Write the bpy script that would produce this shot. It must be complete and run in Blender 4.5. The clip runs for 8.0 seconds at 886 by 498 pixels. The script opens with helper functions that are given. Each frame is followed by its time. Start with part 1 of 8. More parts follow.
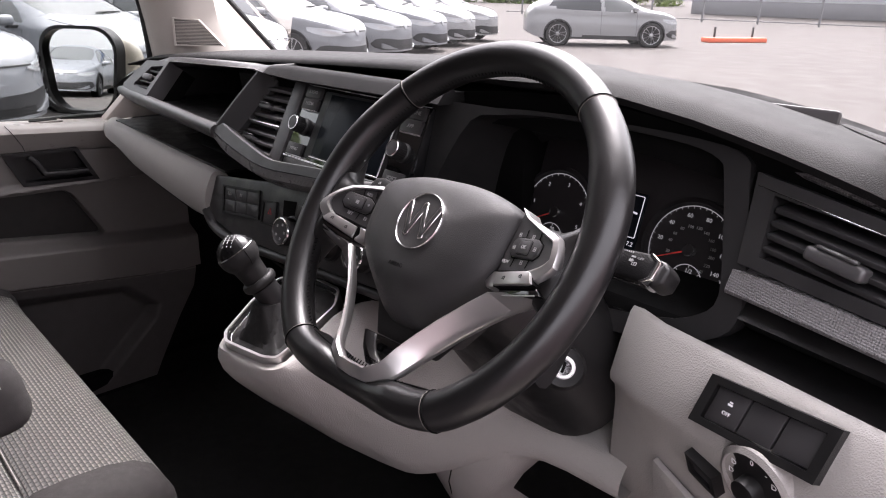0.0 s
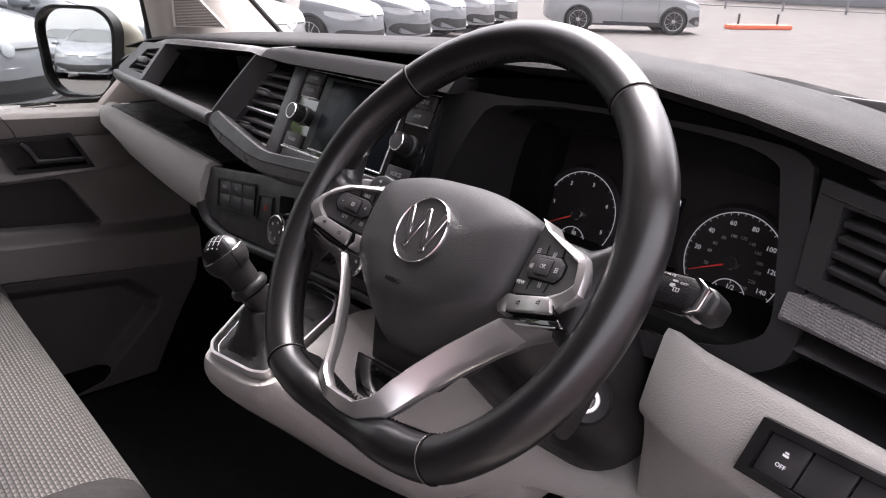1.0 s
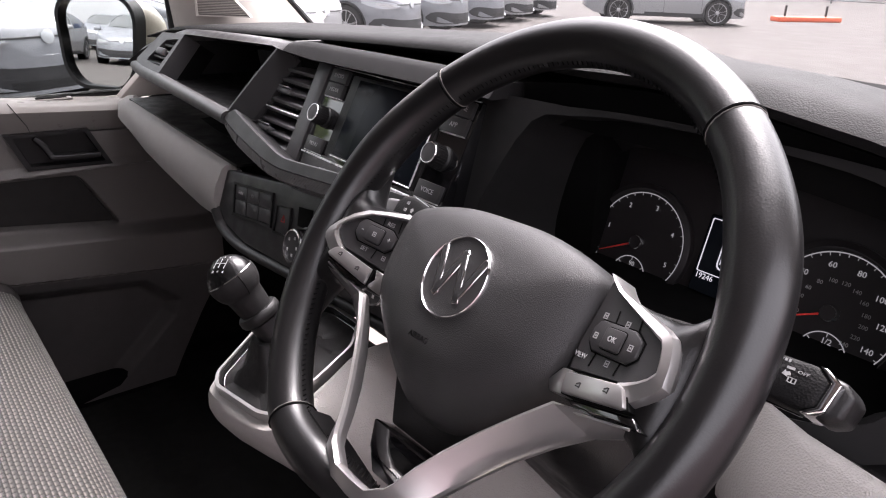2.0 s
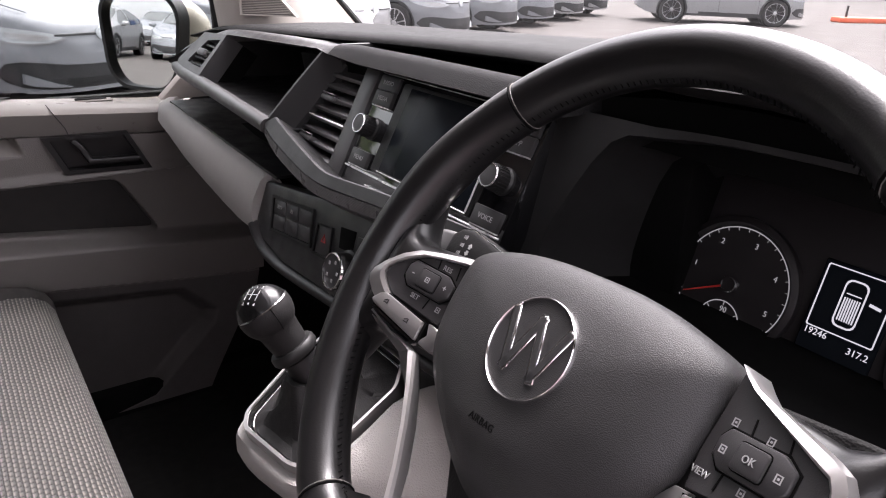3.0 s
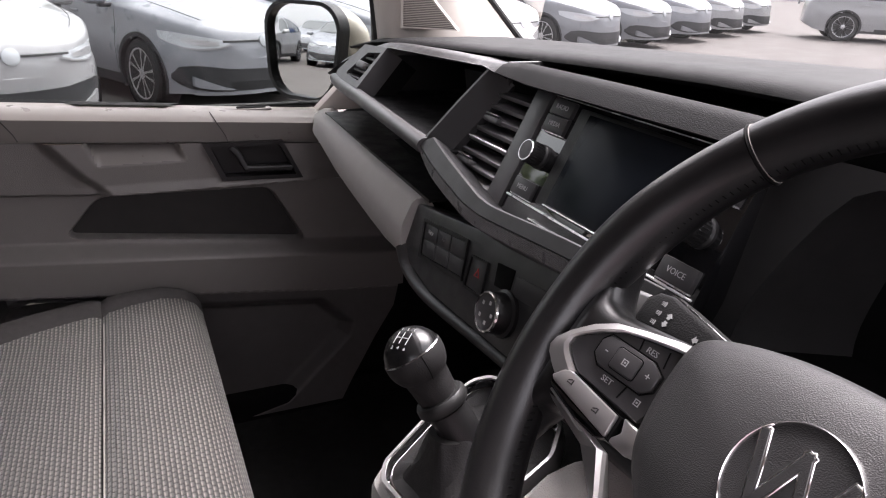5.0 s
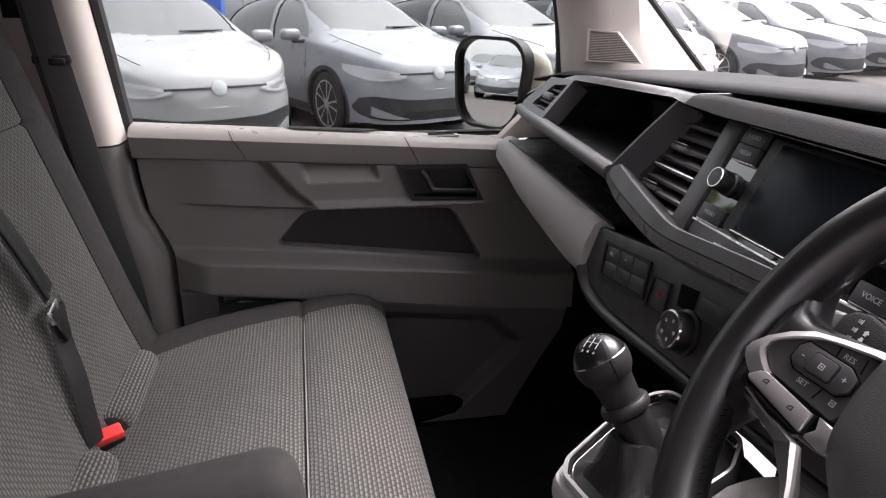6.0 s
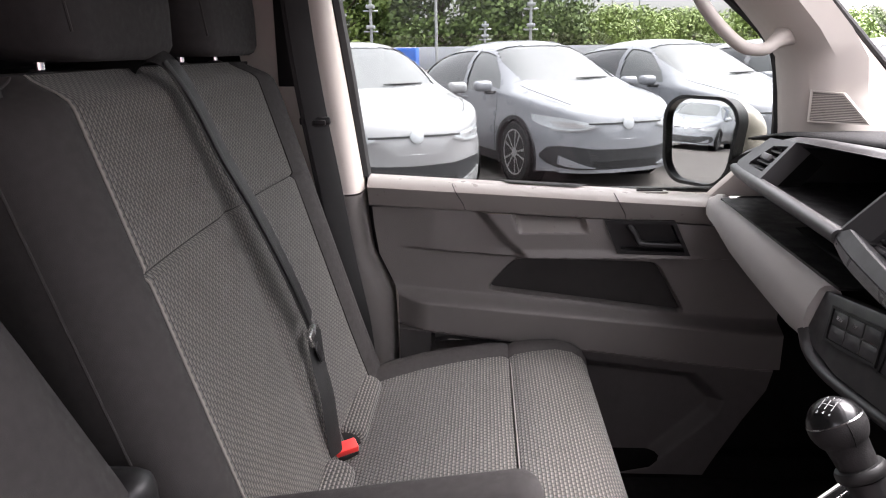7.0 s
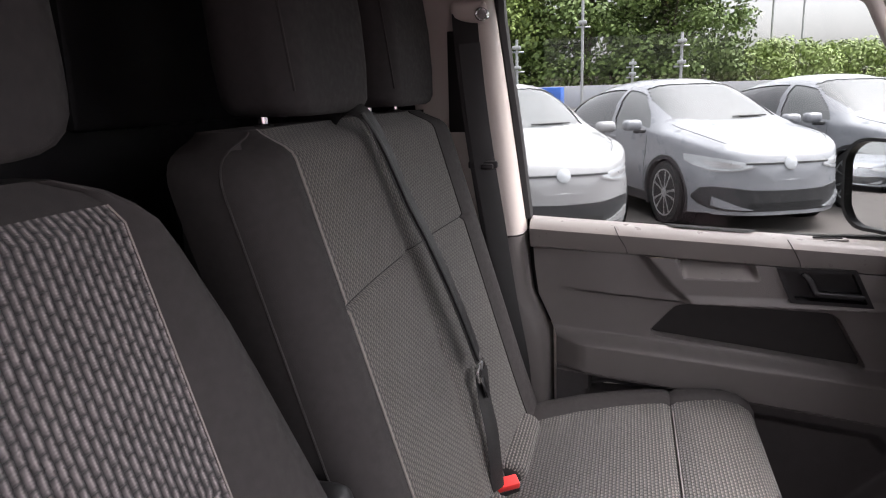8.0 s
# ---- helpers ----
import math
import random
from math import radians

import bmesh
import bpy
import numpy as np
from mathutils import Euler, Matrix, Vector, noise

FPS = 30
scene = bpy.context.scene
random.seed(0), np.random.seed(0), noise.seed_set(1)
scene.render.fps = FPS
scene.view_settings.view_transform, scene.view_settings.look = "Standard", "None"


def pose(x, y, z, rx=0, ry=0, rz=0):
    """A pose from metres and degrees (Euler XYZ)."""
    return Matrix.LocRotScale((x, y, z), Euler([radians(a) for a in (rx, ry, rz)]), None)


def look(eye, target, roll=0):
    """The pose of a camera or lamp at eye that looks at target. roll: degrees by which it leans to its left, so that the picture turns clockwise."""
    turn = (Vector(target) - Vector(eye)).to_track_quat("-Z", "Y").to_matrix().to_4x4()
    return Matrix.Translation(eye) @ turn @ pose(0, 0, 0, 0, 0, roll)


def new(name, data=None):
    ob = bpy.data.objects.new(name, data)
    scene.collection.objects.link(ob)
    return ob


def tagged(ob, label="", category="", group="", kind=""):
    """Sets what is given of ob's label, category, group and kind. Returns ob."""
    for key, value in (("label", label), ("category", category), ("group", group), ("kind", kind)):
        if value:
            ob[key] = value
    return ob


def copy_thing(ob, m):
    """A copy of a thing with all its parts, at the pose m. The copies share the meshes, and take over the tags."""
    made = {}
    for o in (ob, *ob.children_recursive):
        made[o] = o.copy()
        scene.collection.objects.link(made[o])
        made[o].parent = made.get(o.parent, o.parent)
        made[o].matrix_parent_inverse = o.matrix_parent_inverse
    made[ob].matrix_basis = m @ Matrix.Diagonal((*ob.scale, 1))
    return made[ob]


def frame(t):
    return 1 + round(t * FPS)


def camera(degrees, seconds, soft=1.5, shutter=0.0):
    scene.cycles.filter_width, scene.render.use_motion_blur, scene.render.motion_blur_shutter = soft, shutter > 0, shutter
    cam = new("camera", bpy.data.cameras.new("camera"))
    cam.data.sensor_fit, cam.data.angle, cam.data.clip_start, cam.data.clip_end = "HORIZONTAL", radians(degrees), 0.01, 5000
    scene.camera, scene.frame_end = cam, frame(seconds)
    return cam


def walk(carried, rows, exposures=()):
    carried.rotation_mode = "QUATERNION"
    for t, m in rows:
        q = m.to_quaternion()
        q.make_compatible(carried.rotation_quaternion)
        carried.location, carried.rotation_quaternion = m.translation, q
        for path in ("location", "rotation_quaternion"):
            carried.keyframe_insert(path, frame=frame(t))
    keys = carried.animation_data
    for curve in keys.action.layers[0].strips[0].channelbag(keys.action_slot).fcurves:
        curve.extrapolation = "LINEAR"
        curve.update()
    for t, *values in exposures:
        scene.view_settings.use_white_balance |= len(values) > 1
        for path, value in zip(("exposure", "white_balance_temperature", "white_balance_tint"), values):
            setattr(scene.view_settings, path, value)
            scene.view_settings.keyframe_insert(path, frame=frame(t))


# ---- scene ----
cam = camera(63.5, 8.0, 1.1)
PATH = [
    (0, (0.883, 0.027, 1.518), (-0.486, 1.316, 0.836), 1.2),
    (0.5, (0.854, 0.058, 1.513), (-0.522, 1.33, 0.814), 1.4),
    (1, (0.82, 0.097, 1.507), (-0.568, 1.344, 0.789), 1.5),
    (1.5, (0.777, 0.136, 1.506), (-0.632, 1.349, 0.771), 1.7),
    (3, (0.648, 0.215, 1.501), (-0.859, 1.293, 0.747), 1.9),
    (3.5, (0.609, 0.23, 1.502), (-0.934, 1.257, 0.751), 2.0),
    (4, (0.569, 0.236, 1.498), (-1.009, 1.21, 0.749), 2.2),
    (5.5, (0.559, 0.207, 1.498), (-1.212, 0.804, 0.786), 1.5),
    (6, (0.614, 0.17, 1.504), (-1.235, 0.538, 0.838), 0.7),
    (6.5, (0.658, 0.127, 1.52), (-1.245, 0.246, 0.915), -0.1),
    (7, (0.69, 0.096, 1.536), (-1.231, -0.015, 0.991), -0.7),
    (7.5, (0.713, 0.077, 1.542), (-1.2, -0.246, 1.059), -1.3),
    (8, (0.733, 0.054, 1.552), (-1.156, -0.44, 1.116), -1.7),
]
walk(cam, [(t, look(eye, target, roll)) for t, eye, target, roll in PATH], [(0.0, 2.82, 6550, 21), (3.0, 2.9, 6550, 21), (4.0, 2.92, 6550, 21), (5.5, 2.76, 6550, 20), (6.0, 2.72, 6550, 20), (7.0, 3.16, 6550, 20), (7.5, 3.14, 6550, 20), (8.0, 2.92, 6550, 21)])

# ---- sky, sun, exposure ----
world = bpy.data.worlds.new("overcast_sky")
scene.world = world
world.use_nodes = True
wn, wl = world.node_tree.nodes, world.node_tree.links
sky = wn.new("ShaderNodeTexSky")
sky.sky_type, sky.sun_disc = "NISHITA", False
sky.sun_elevation, sky.sun_rotation = radians(57.6), radians(-23)
sky.dust_density, sky.air_density = 4.0, 1.0
pale = wn.new("ShaderNodeHueSaturation")
pale.inputs["Saturation"].default_value = 0.12
wl.new(sky.outputs[0], pale.inputs["Color"])
# an overcast sky is about three times as bright overhead as at the horizon
ray = wn.new("ShaderNodeTexCoord")
split = wn.new("ShaderNodeSeparateXYZ")
rise = wn.new("ShaderNodeMapRange")
rise.inputs["From Min"].default_value, rise.inputs["From Max"].default_value = 0.0, 1.0
rise.inputs["To Min"].default_value, rise.inputs["To Max"].default_value = 0.78, 2.0
veil = wn.new("ShaderNodeVectorMath")
veil.operation = "SCALE"
wl.new(ray.outputs["Generated"], split.inputs[0])
wl.new(split.outputs[2], rise.inputs["Value"])
wl.new(pale.outputs[0], veil.inputs[0])
wl.new(rise.outputs[0], veil.inputs["Scale"])
wl.new(veil.outputs[0], wn["Background"].inputs["Color"])
wn["Background"].inputs["Strength"].default_value = 0.15
sun_lamp = bpy.data.lights.new("sun", "SUN")
sun_lamp.energy, sun_lamp.angle, sun_lamp.color = 0.5, radians(40), (1.0, 0.97, 0.93)
sun = new("sun", sun_lamp)
sun.matrix_basis = look((0, 0, 18), (4.5, -10.5, 0))

# ---- building tools ----
def link_mesh(name, bm, material, parent=None, label="", sharp=38):
    bmesh.ops.recalc_face_normals(bm, faces=bm.faces) if len(bm.faces) < 60000 else None
    me = bpy.data.meshes.new(name)
    bm.to_mesh(me)
    bm.free()
    for p in me.polygons:
        p.use_smooth = True
    me.set_sharp_from_angle(angle=radians(sharp))
    me.materials.append(material)
    ob = new(name, me)
    if parent is not None:
        ob.parent = parent
        ob.matrix_parent_inverse = base_of(parent).inverted()
    if label:
        ob["label"] = label
    return ob


BASES = {}


def base_of(ob):
    return BASES.get(ob.name, Matrix.Identity(4))


def part(name, bm, material, parent, label="", sharp=38):
    return link_mesh(name, bm, material, parent, label, sharp)


def thing(name, at, label, category, group="", kind=""):
    ob = new(name)
    ob.empty_display_size = 0.05
    ob.matrix_basis = Matrix.Translation(at)
    BASES[ob.name] = Matrix.Translation(at)
    return tagged(ob, label, category, group, kind)


def solo(name, bm, material, label, category="", kind="", group="", sharp=38):
    return tagged(link_mesh(name, bm, material, None, "", sharp), label, category, group, kind)


def rake_at(x, y, z, rake, yaw=0.0, spin=0.0):
    """A local pose: x to the right, y up along a face that leans back by rake degrees, z out of the face towards the cabin."""
    a, w, s = radians(rake), radians(yaw), radians(spin)
    out = Vector((math.sin(w) * math.cos(a), -math.cos(w) * math.cos(a), math.sin(a)))
    right = Vector((math.cos(w), math.sin(w), 0))
    up = out.cross(right)
    r2 = right * math.cos(s) + up * math.sin(s)
    u2 = up * math.cos(s) - right * math.sin(s)
    m = Matrix((r2, u2, out)).transposed().to_4x4()
    m.translation = (x, y, z)
    return m


I4 = Matrix.Identity(4)


def rbox(sx, sy, sz, at=(0, 0, 0), r=0.003, seg=2, m=I4):
    bm = bmesh.new()
    bmesh.ops.create_cube(bm, size=1)
    bmesh.ops.scale(bm, vec=(sx, sy, sz), verts=bm.verts)
    if r > 0:
        bmesh.ops.bevel(bm, geom=bm.edges[:], offset=min(r, 0.49 * min(sx, sy, sz)), segments=seg, profile=0.5, affect="EDGES")
    bmesh.ops.transform(bm, matrix=m @ Matrix.Translation(at), verts=bm.verts)
    return bm


def prism(poly, w0, w1, r=0.002, seg=2, m=I4):
    """A polygon in local x, y pushed out from w0 to w1 along local z, its edges rounded."""
    bm = bmesh.new()
    lo = [bm.verts.new((u, v, w0)) for u, v in poly]
    hi = [bm.verts.new((u, v, w1)) for u, v in poly]
    bm.faces.new(lo), bm.faces.new(hi)
    k = len(poly)
    for i in range(k):
        bm.faces.new((lo[i], lo[(i + 1) % k], hi[(i + 1) % k], hi[i]))
    bmesh.ops.recalc_face_normals(bm, faces=bm.faces)
    if r > 0:
        bmesh.ops.bevel(bm, geom=bm.edges[:], offset=r, segments=seg, profile=0.5, affect="EDGES", clamp_overlap=True)
    bmesh.ops.transform(bm, matrix=m, verts=bm.verts)
    return bm


def loft(rings, closed=True, caps=True, loop=False):
    bm = bmesh.new()
    vs = [[bm.verts.new(p) for p in ring] for ring in rings]
    n = len(rings[0])
    for a, b in zip(vs, vs[1:] + ([vs[0]] if loop else [])):
        for i in range(n if closed else n - 1):
            j = (i + 1) % n
            bm.faces.new((a[i], a[j], b[j], b[i]))
    if caps and closed and not loop:
        bm.faces.new(vs[0]), bm.faces.new(vs[-1])
    return bm


def split_loft(rings, kind_of, closed=True, caps="", loop=False):
    """A loft whose faces go to several meshes by kind_of(i, j); each has its plane lengths as UV."""
    mid = rings[len(rings) // 2]
    n = len(mid)
    us, vsum = [0.0], [0.0]
    for i in range(n):
        us.append(us[-1] + (Vector(mid[(i + 1) % n]) - Vector(mid[i])).length)
    for a, b in zip(rings, rings[1:]):
        vsum.append(vsum[-1] + max((Vector(p) - Vector(q)).length for p, q in zip(a, b)))
    made, cache = {}, {}

    def vert(kind, k, i):
        key = (kind, k, i)
        if key not in cache:
            cache[key] = made[kind].verts.new(rings[k][i])
        return cache[key]

    for k in range(len(rings) - 1):
        for i in range(n if closed else n - 1):
            kind = kind_of(k, i)
            if kind is None:
                continue
            if kind not in made:
                made[kind] = bmesh.new()
            bm = made[kind]
            uv = bm.loops.layers.uv.verify()
            j = (i + 1) % n
            f = bm.faces.new((vert(kind, k, i), vert(kind, k, j), vert(kind, k + 1, j), vert(kind, k + 1, i)))
            for lp, (u, v) in zip(f.loops, ((us[i], vsum[k]), (us[i + 1], vsum[k]), (us[i + 1], vsum[k + 1]), (us[i], vsum[k + 1]))):
                lp[uv].uv = (u, v)
    if caps and closed:
        bm = made[caps]
        for k in (0, len(rings) - 1):
            bm.faces.new([vert(caps, k, i) for i in range(n)])
    return made


def surf(f, nu, nv):
    """A sheet from f(u, v), u and v from 0 to 1."""
    return loft([[f(i / nu, j / nv) for i in range(nu + 1)] for j in range(nv + 1)], closed=False)


def thick(bm, depth):
    bmesh.ops.recalc_face_normals(bm, faces=bm.faces)
    bmesh.ops.solidify(bm, geom=bm.faces[:], thickness=depth)
    return bm


def lathe(profile, n=32, m=I4):
    """Profile of (radius, height) about local z."""
    rings = [[(r * math.cos(2 * math.pi * i / n), r * math.sin(2 * math.pi * i / n), h) for i in range(n)] for r, h in profile]
    bm = loft(rings)
    bmesh.ops.transform(bm, matrix=m, verts=bm.verts)
    return bm


def catmull(pts, per=6, closed=False):
    pts = [Vector(p) for p in pts]
    n = len(pts)
    res = []
    for i in range(n if closed else n - 1):
        p0 = pts[(i - 1) % n] if closed or i > 0 else pts[0] * 2 - pts[1]
        p1, p2 = pts[i], pts[(i + 1) % n]
        p3 = pts[(i + 2) % n] if closed or i + 2 < n else p2 * 2 - p1
        for s in range(per):
            t = s / per
            res.append(0.5 * ((2 * p1) + (p2 - p0) * t + (2 * p0 - 5 * p1 + 4 * p2 - p3) * t * t + (3 * p1 - p0 - 3 * p2 + p3) * t ** 3))
    if not closed:
        res.append(pts[-1])
    return res


def sweep(path, section, up=(0, 0, 1), closed=False, m=I4):
    """A closed section (list of (a, b): sideways, upwards; or a function of i) carried along a path."""
    path = [Vector(p) for p in path]
    n, rings = len(path), []
    for i, p in enumerate(path):
        a = path[(i - 1) % n] if closed or i > 0 else path[0]
        b = path[(i + 1) % n] if closed or i < n - 1 else path[-1]
        d = (b - a).normalized()
        side = d.cross(Vector(up)).normalized()
        top = side.cross(d).normalized()
        sec = section(i / max(1, n - 1)) if callable(section) else section
        rings.append([p + side * s + top * t for s, t in sec])
    bm = loft(rings, loop=closed)
    bmesh.ops.transform(bm, matrix=m, verts=bm.verts)
    return bm


def circle(r, n=12, ry=None):
    return [(r * math.cos(2 * math.pi * i / n), (ry or r) * math.sin(2 * math.pi * i / n)) for i in range(n)]


def round_rect(w, h, r, n=4):
    res = []
    for cx, cy, a0 in ((w / 2 - r, h / 2 - r, 0), (-w / 2 + r, h / 2 - r, 90), (-w / 2 + r, -h / 2 + r, 180), (w / 2 - r, -h / 2 + r, 270)):
        for i in range(n + 1):
            a = radians(a0 + 90 * i / n)
            res.append((cx + r * math.cos(a), cy + r * math.sin(a)))
    return res


def rounded(poly, r, n=3):
    """A polygon's outline with its corners rounded."""
    res = []
    for i, q in enumerate(poly):
        p, a, b = Vector(q), Vector(poly[i - 1]), Vector(poly[(i + 1) % len(poly)])
        da, db = a - p, b - p
        k = min(r, da.length * 0.45, db.length * 0.45)
        pa, pb = p + da.normalized() * k, p + db.normalized() * k
        for j in range(n + 1):
            t = j / n
            res.append(tuple(pa * (1 - t) ** 2 + p * (2 * t * (1 - t)) + pb * t * t))
    return res


def tube(path, r, n=10, up=(0, 0, 1), closed=False, m=I4):
    return sweep(path, circle(r, n), up, closed, m)


def ring_band(outer, inner, w0, w1, m=I4, r=0.0):
    """A flat closed frame between two outlines of as many points, from depth w0 to w1."""
    n = len(outer)
    rings = [[(*p, w0) for p in outer], [(*p, w1) for p in outer], [(*p, w1) for p in inner], [(*p, w0) for p in inner]]
    bm = loft(rings, loop=True)
    if r:
        sharp = [e for e in bm.edges if len(e.link_faces) == 2 and e.calc_face_angle(0) > 0.6]
        bmesh.ops.bevel(bm, geom=sharp, offset=r, segments=2, profile=0.5, affect="EDGES")
    bmesh.ops.transform(bm, matrix=m, verts=bm.verts)
    return bm


def joined(*parts_):
    """Several bmeshes as one mesh of one part."""
    res = bmesh.new()
    for b in parts_:
        me = bpy.data.meshes.new("tmp")
        b.to_mesh(me)
        b.free()
        res.from_mesh(me)
        bpy.data.meshes.remove(me)
    return res


def lettering(body, size, m, material, parent, name="lettering", align="CENTER"):
    cu = bpy.data.curves.new("tmp", "FONT")
    cu.body, cu.size, cu.align_x, cu.align_y, cu.extrude = body, size, align, "CENTER", 0.0002
    cu.resolution_u = 2
    ob = bpy.data.objects.new("tmp", cu)
    me = bpy.data.meshes.new_from_object(ob)
    bpy.data.objects.remove(ob)
    me.transform(m)
    me.name = name
    me.materials.append(material)
    res = new(name, me)
    if parent is not None:
        res.parent = parent
        res.matrix_parent_inverse = base_of(parent).inverted()
    return res


def lerp_at(x, table):
    """A smooth reading from a short table of (x, value)."""
    xs = [a for a, _ in table]
    vs = [b for _, b in table]
    return float(np.interp(x, xs, vs))


# ---- materials ----
def material(name, color, rough=0.5, metal=0.0, grain=0.0, grain_size=400, mottle=0.12, mottle_size=6.0, rough_var=0.1, coat=0.0, spec=0.4, kind="noise"):
    """A surface with colour and gloss that vary at a large and a small scale, and a fine relief."""
    mt = bpy.data.materials.new(name)
    mt.use_nodes = True
    nt = mt.node_tree
    b = nt.nodes["Principled BSDF"]
    b.inputs["Metallic"].default_value = metal
    b.inputs["Coat Weight"].default_value = coat
    b.inputs["Specular IOR Level"].default_value = spec
    tc = nt.nodes.new("ShaderNodeTexCoord")
    big = nt.nodes.new("ShaderNodeTexNoise")
    big.inputs["Scale"].default_value, big.inputs["Detail"].default_value = mottle_size, 6
    nt.links.new(tc.outputs["Object"], big.inputs["Vector"])
    mix = nt.nodes.new("ShaderNodeMix")
    mix.data_type = "RGBA"
    lo = [c * (1 - mottle) for c in color]
    hi = [min(1, c * (1 + mottle)) for c in color]
    mix.inputs[6].default_value, mix.inputs[7].default_value = (*lo, 1), (*hi, 1)
    nt.links.new(big.outputs["Fac"], mix.inputs[0])
    nt.links.new(mix.outputs[2], b.inputs["Base Color"])
    rr = nt.nodes.new("ShaderNodeMapRange")
    rr.inputs["From Min"].default_value, rr.inputs["From Max"].default_value = 0.3, 0.7
    rr.inputs["To Min"].default_value, rr.inputs["To Max"].default_value = max(0, rough - rough_var), min(1, rough + rough_var)
    mid = nt.nodes.new("ShaderNodeTexNoise")
    mid.inputs["Scale"].default_value, mid.inputs["Detail"].default_value = mottle_size * 7, 4
    nt.links.new(tc.outputs["Object"], mid.inputs["Vector"])
    nt.links.new(mid.outputs["Fac"], rr.inputs["Value"])
    nt.links.new(rr.outputs[0], b.inputs["Roughness"])
    if grain:
        fine = nt.nodes.new("ShaderNodeTexVoronoi" if kind == "cells" else "ShaderNodeTexNoise")
        fine.inputs["Scale"].default_value = grain_size
        nt.links.new(tc.outputs["Object"], fine.inputs["Vector"])
        bump = nt.nodes.new("ShaderNodeBump")
        bump.inputs["Strength"].default_value, bump.inputs["Distance"].default_value = grain, 0.001
        nt.links.new(fine.outputs[0], bump.inputs["Height"])
        nt.links.new(bump.outputs[0], b.inputs["Normal"])
    return mt


def math_node(nt, op, a, b=None):
    nd = nt.nodes.new("ShaderNodeMath")
    nd.operation = op
    for k, v in enumerate((a, b)):
        if v is None:
            continue
        if isinstance(v, (int, float)):
            nd.inputs[k].default_value = v
        else:
            nt.links.new(v, nd.inputs[k])
    return nd.outputs[0]


def woven(name, thread, gap, cw, ch, relief=0.6, rough=0.85, lean=0.0):
    """Seat cloth: rounded threads cw by ch metres in staggered columns, on the sheet's own lengths."""
    mt = bpy.data.materials.new(name)
    mt.use_nodes = True
    nt = mt.node_tree
    b = nt.nodes["Principled BSDF"]
    b.inputs["Roughness"].default_value = rough
    b.inputs["Sheen Weight"].default_value = 0.08
    uv = nt.nodes.new("ShaderNodeUVMap")
    sep = nt.nodes.new("ShaderNodeSeparateXYZ")
    nt.links.new(uv.outputs[0], sep.inputs[0])
    wob = nt.nodes.new("ShaderNodeTexNoise")
    wob.inputs["Scale"].default_value = 25
    nt.links.new(uv.outputs[0], wob.inputs["Vector"])
    wv = math_node(nt, "MULTIPLY", math_node(nt, "SUBTRACT", wob.outputs["Fac"], 0.5), 0.002)
    u = math_node(nt, "DIVIDE", math_node(nt, "ADD", sep.outputs[0], wv), cw)
    col = math_node(nt, "FLOOR", u)
    fu = math_node(nt, "FRACT", u)
    odd = math_node(nt, "MULTIPLY", math_node(nt, "MODULO", math_node(nt, "ABSOLUTE", col), 2.0), 0.5)
    v = math_node(nt, "ADD", math_node(nt, "ADD", math_node(nt, "DIVIDE", math_node(nt, "ADD", sep.outputs[1], wv), ch), odd), math_node(nt, "MULTIPLY", fu, lean))
    row = math_node(nt, "FLOOR", v)
    fv = math_node(nt, "FRACT", v)
    su = math_node(nt, "SINE", math_node(nt, "MULTIPLY", fu, math.pi))
    sv = math_node(nt, "SINE", math_node(nt, "MULTIPLY", fv, math.pi))
    lump = math_node(nt, "MULTIPLY", math_node(nt, "POWER", su, 0.9), math_node(nt, "POWER", sv, 0.36))
    rib = math_node(nt, "MULTIPLY", math_node(nt, "SINE", math_node(nt, "MULTIPLY", fv, 2 * math.pi * 7)), 0.06)
    cell = nt.nodes.new("ShaderNodeCombineXYZ")
    nt.links.new(col, cell.inputs[0]), nt.links.new(row, cell.inputs[1])
    white = nt.nodes.new("ShaderNodeTexWhiteNoise")
    nt.links.new(cell.outputs[0], white.inputs["Vector"])
    big = nt.nodes.new("ShaderNodeTexNoise")
    big.inputs["Scale"].default_value, big.inputs["Detail"].default_value = 9, 5
    nt.links.new(uv.outputs[0], big.inputs["Vector"])
    shade = math_node(nt, "ADD", math_node(nt, "MULTIPLY", white.outputs["Value"], 0.12), math_node(nt, "MULTIPLY", big.outputs["Fac"], 0.2))
    # a pale highlight along one side of every thread, put into the colour
    edge = math_node(nt, "POWER", math_node(nt, "ABSOLUTE", math_node(nt, "SINE", math_node(nt, "MULTIPLY", math_node(nt, "ADD", fu, 0.22), math.pi))), 6.0)
    shade = math_node(nt, "ADD", shade, math_node(nt, "MULTIPLY", edge, 0.8))
    fac = math_node(nt, "MULTIPLY", math_node(nt, "POWER", lump, 1.6), math_node(nt, "ADD", shade, 0.14))
    mix = nt.nodes.new("ShaderNodeMix")
    mix.data_type = "RGBA"
    mix.inputs[6].default_value, mix.inputs[7].default_value = (*gap, 1), (*thread, 1)
    nt.links.new(fac, mix.inputs[0])
    nt.links.new(mix.outputs[2], b.inputs["Base Color"])
    bump = nt.nodes.new("ShaderNodeBump")
    bump.inputs["Strength"].default_value, bump.inputs["Distance"].default_value = relief, cw * 0.45
    nt.links.new(math_node(nt, "ADD", lump, rib), bump.inputs["Height"])
    nt.links.new(bump.outputs[0], b.inputs["Normal"])
    return mt


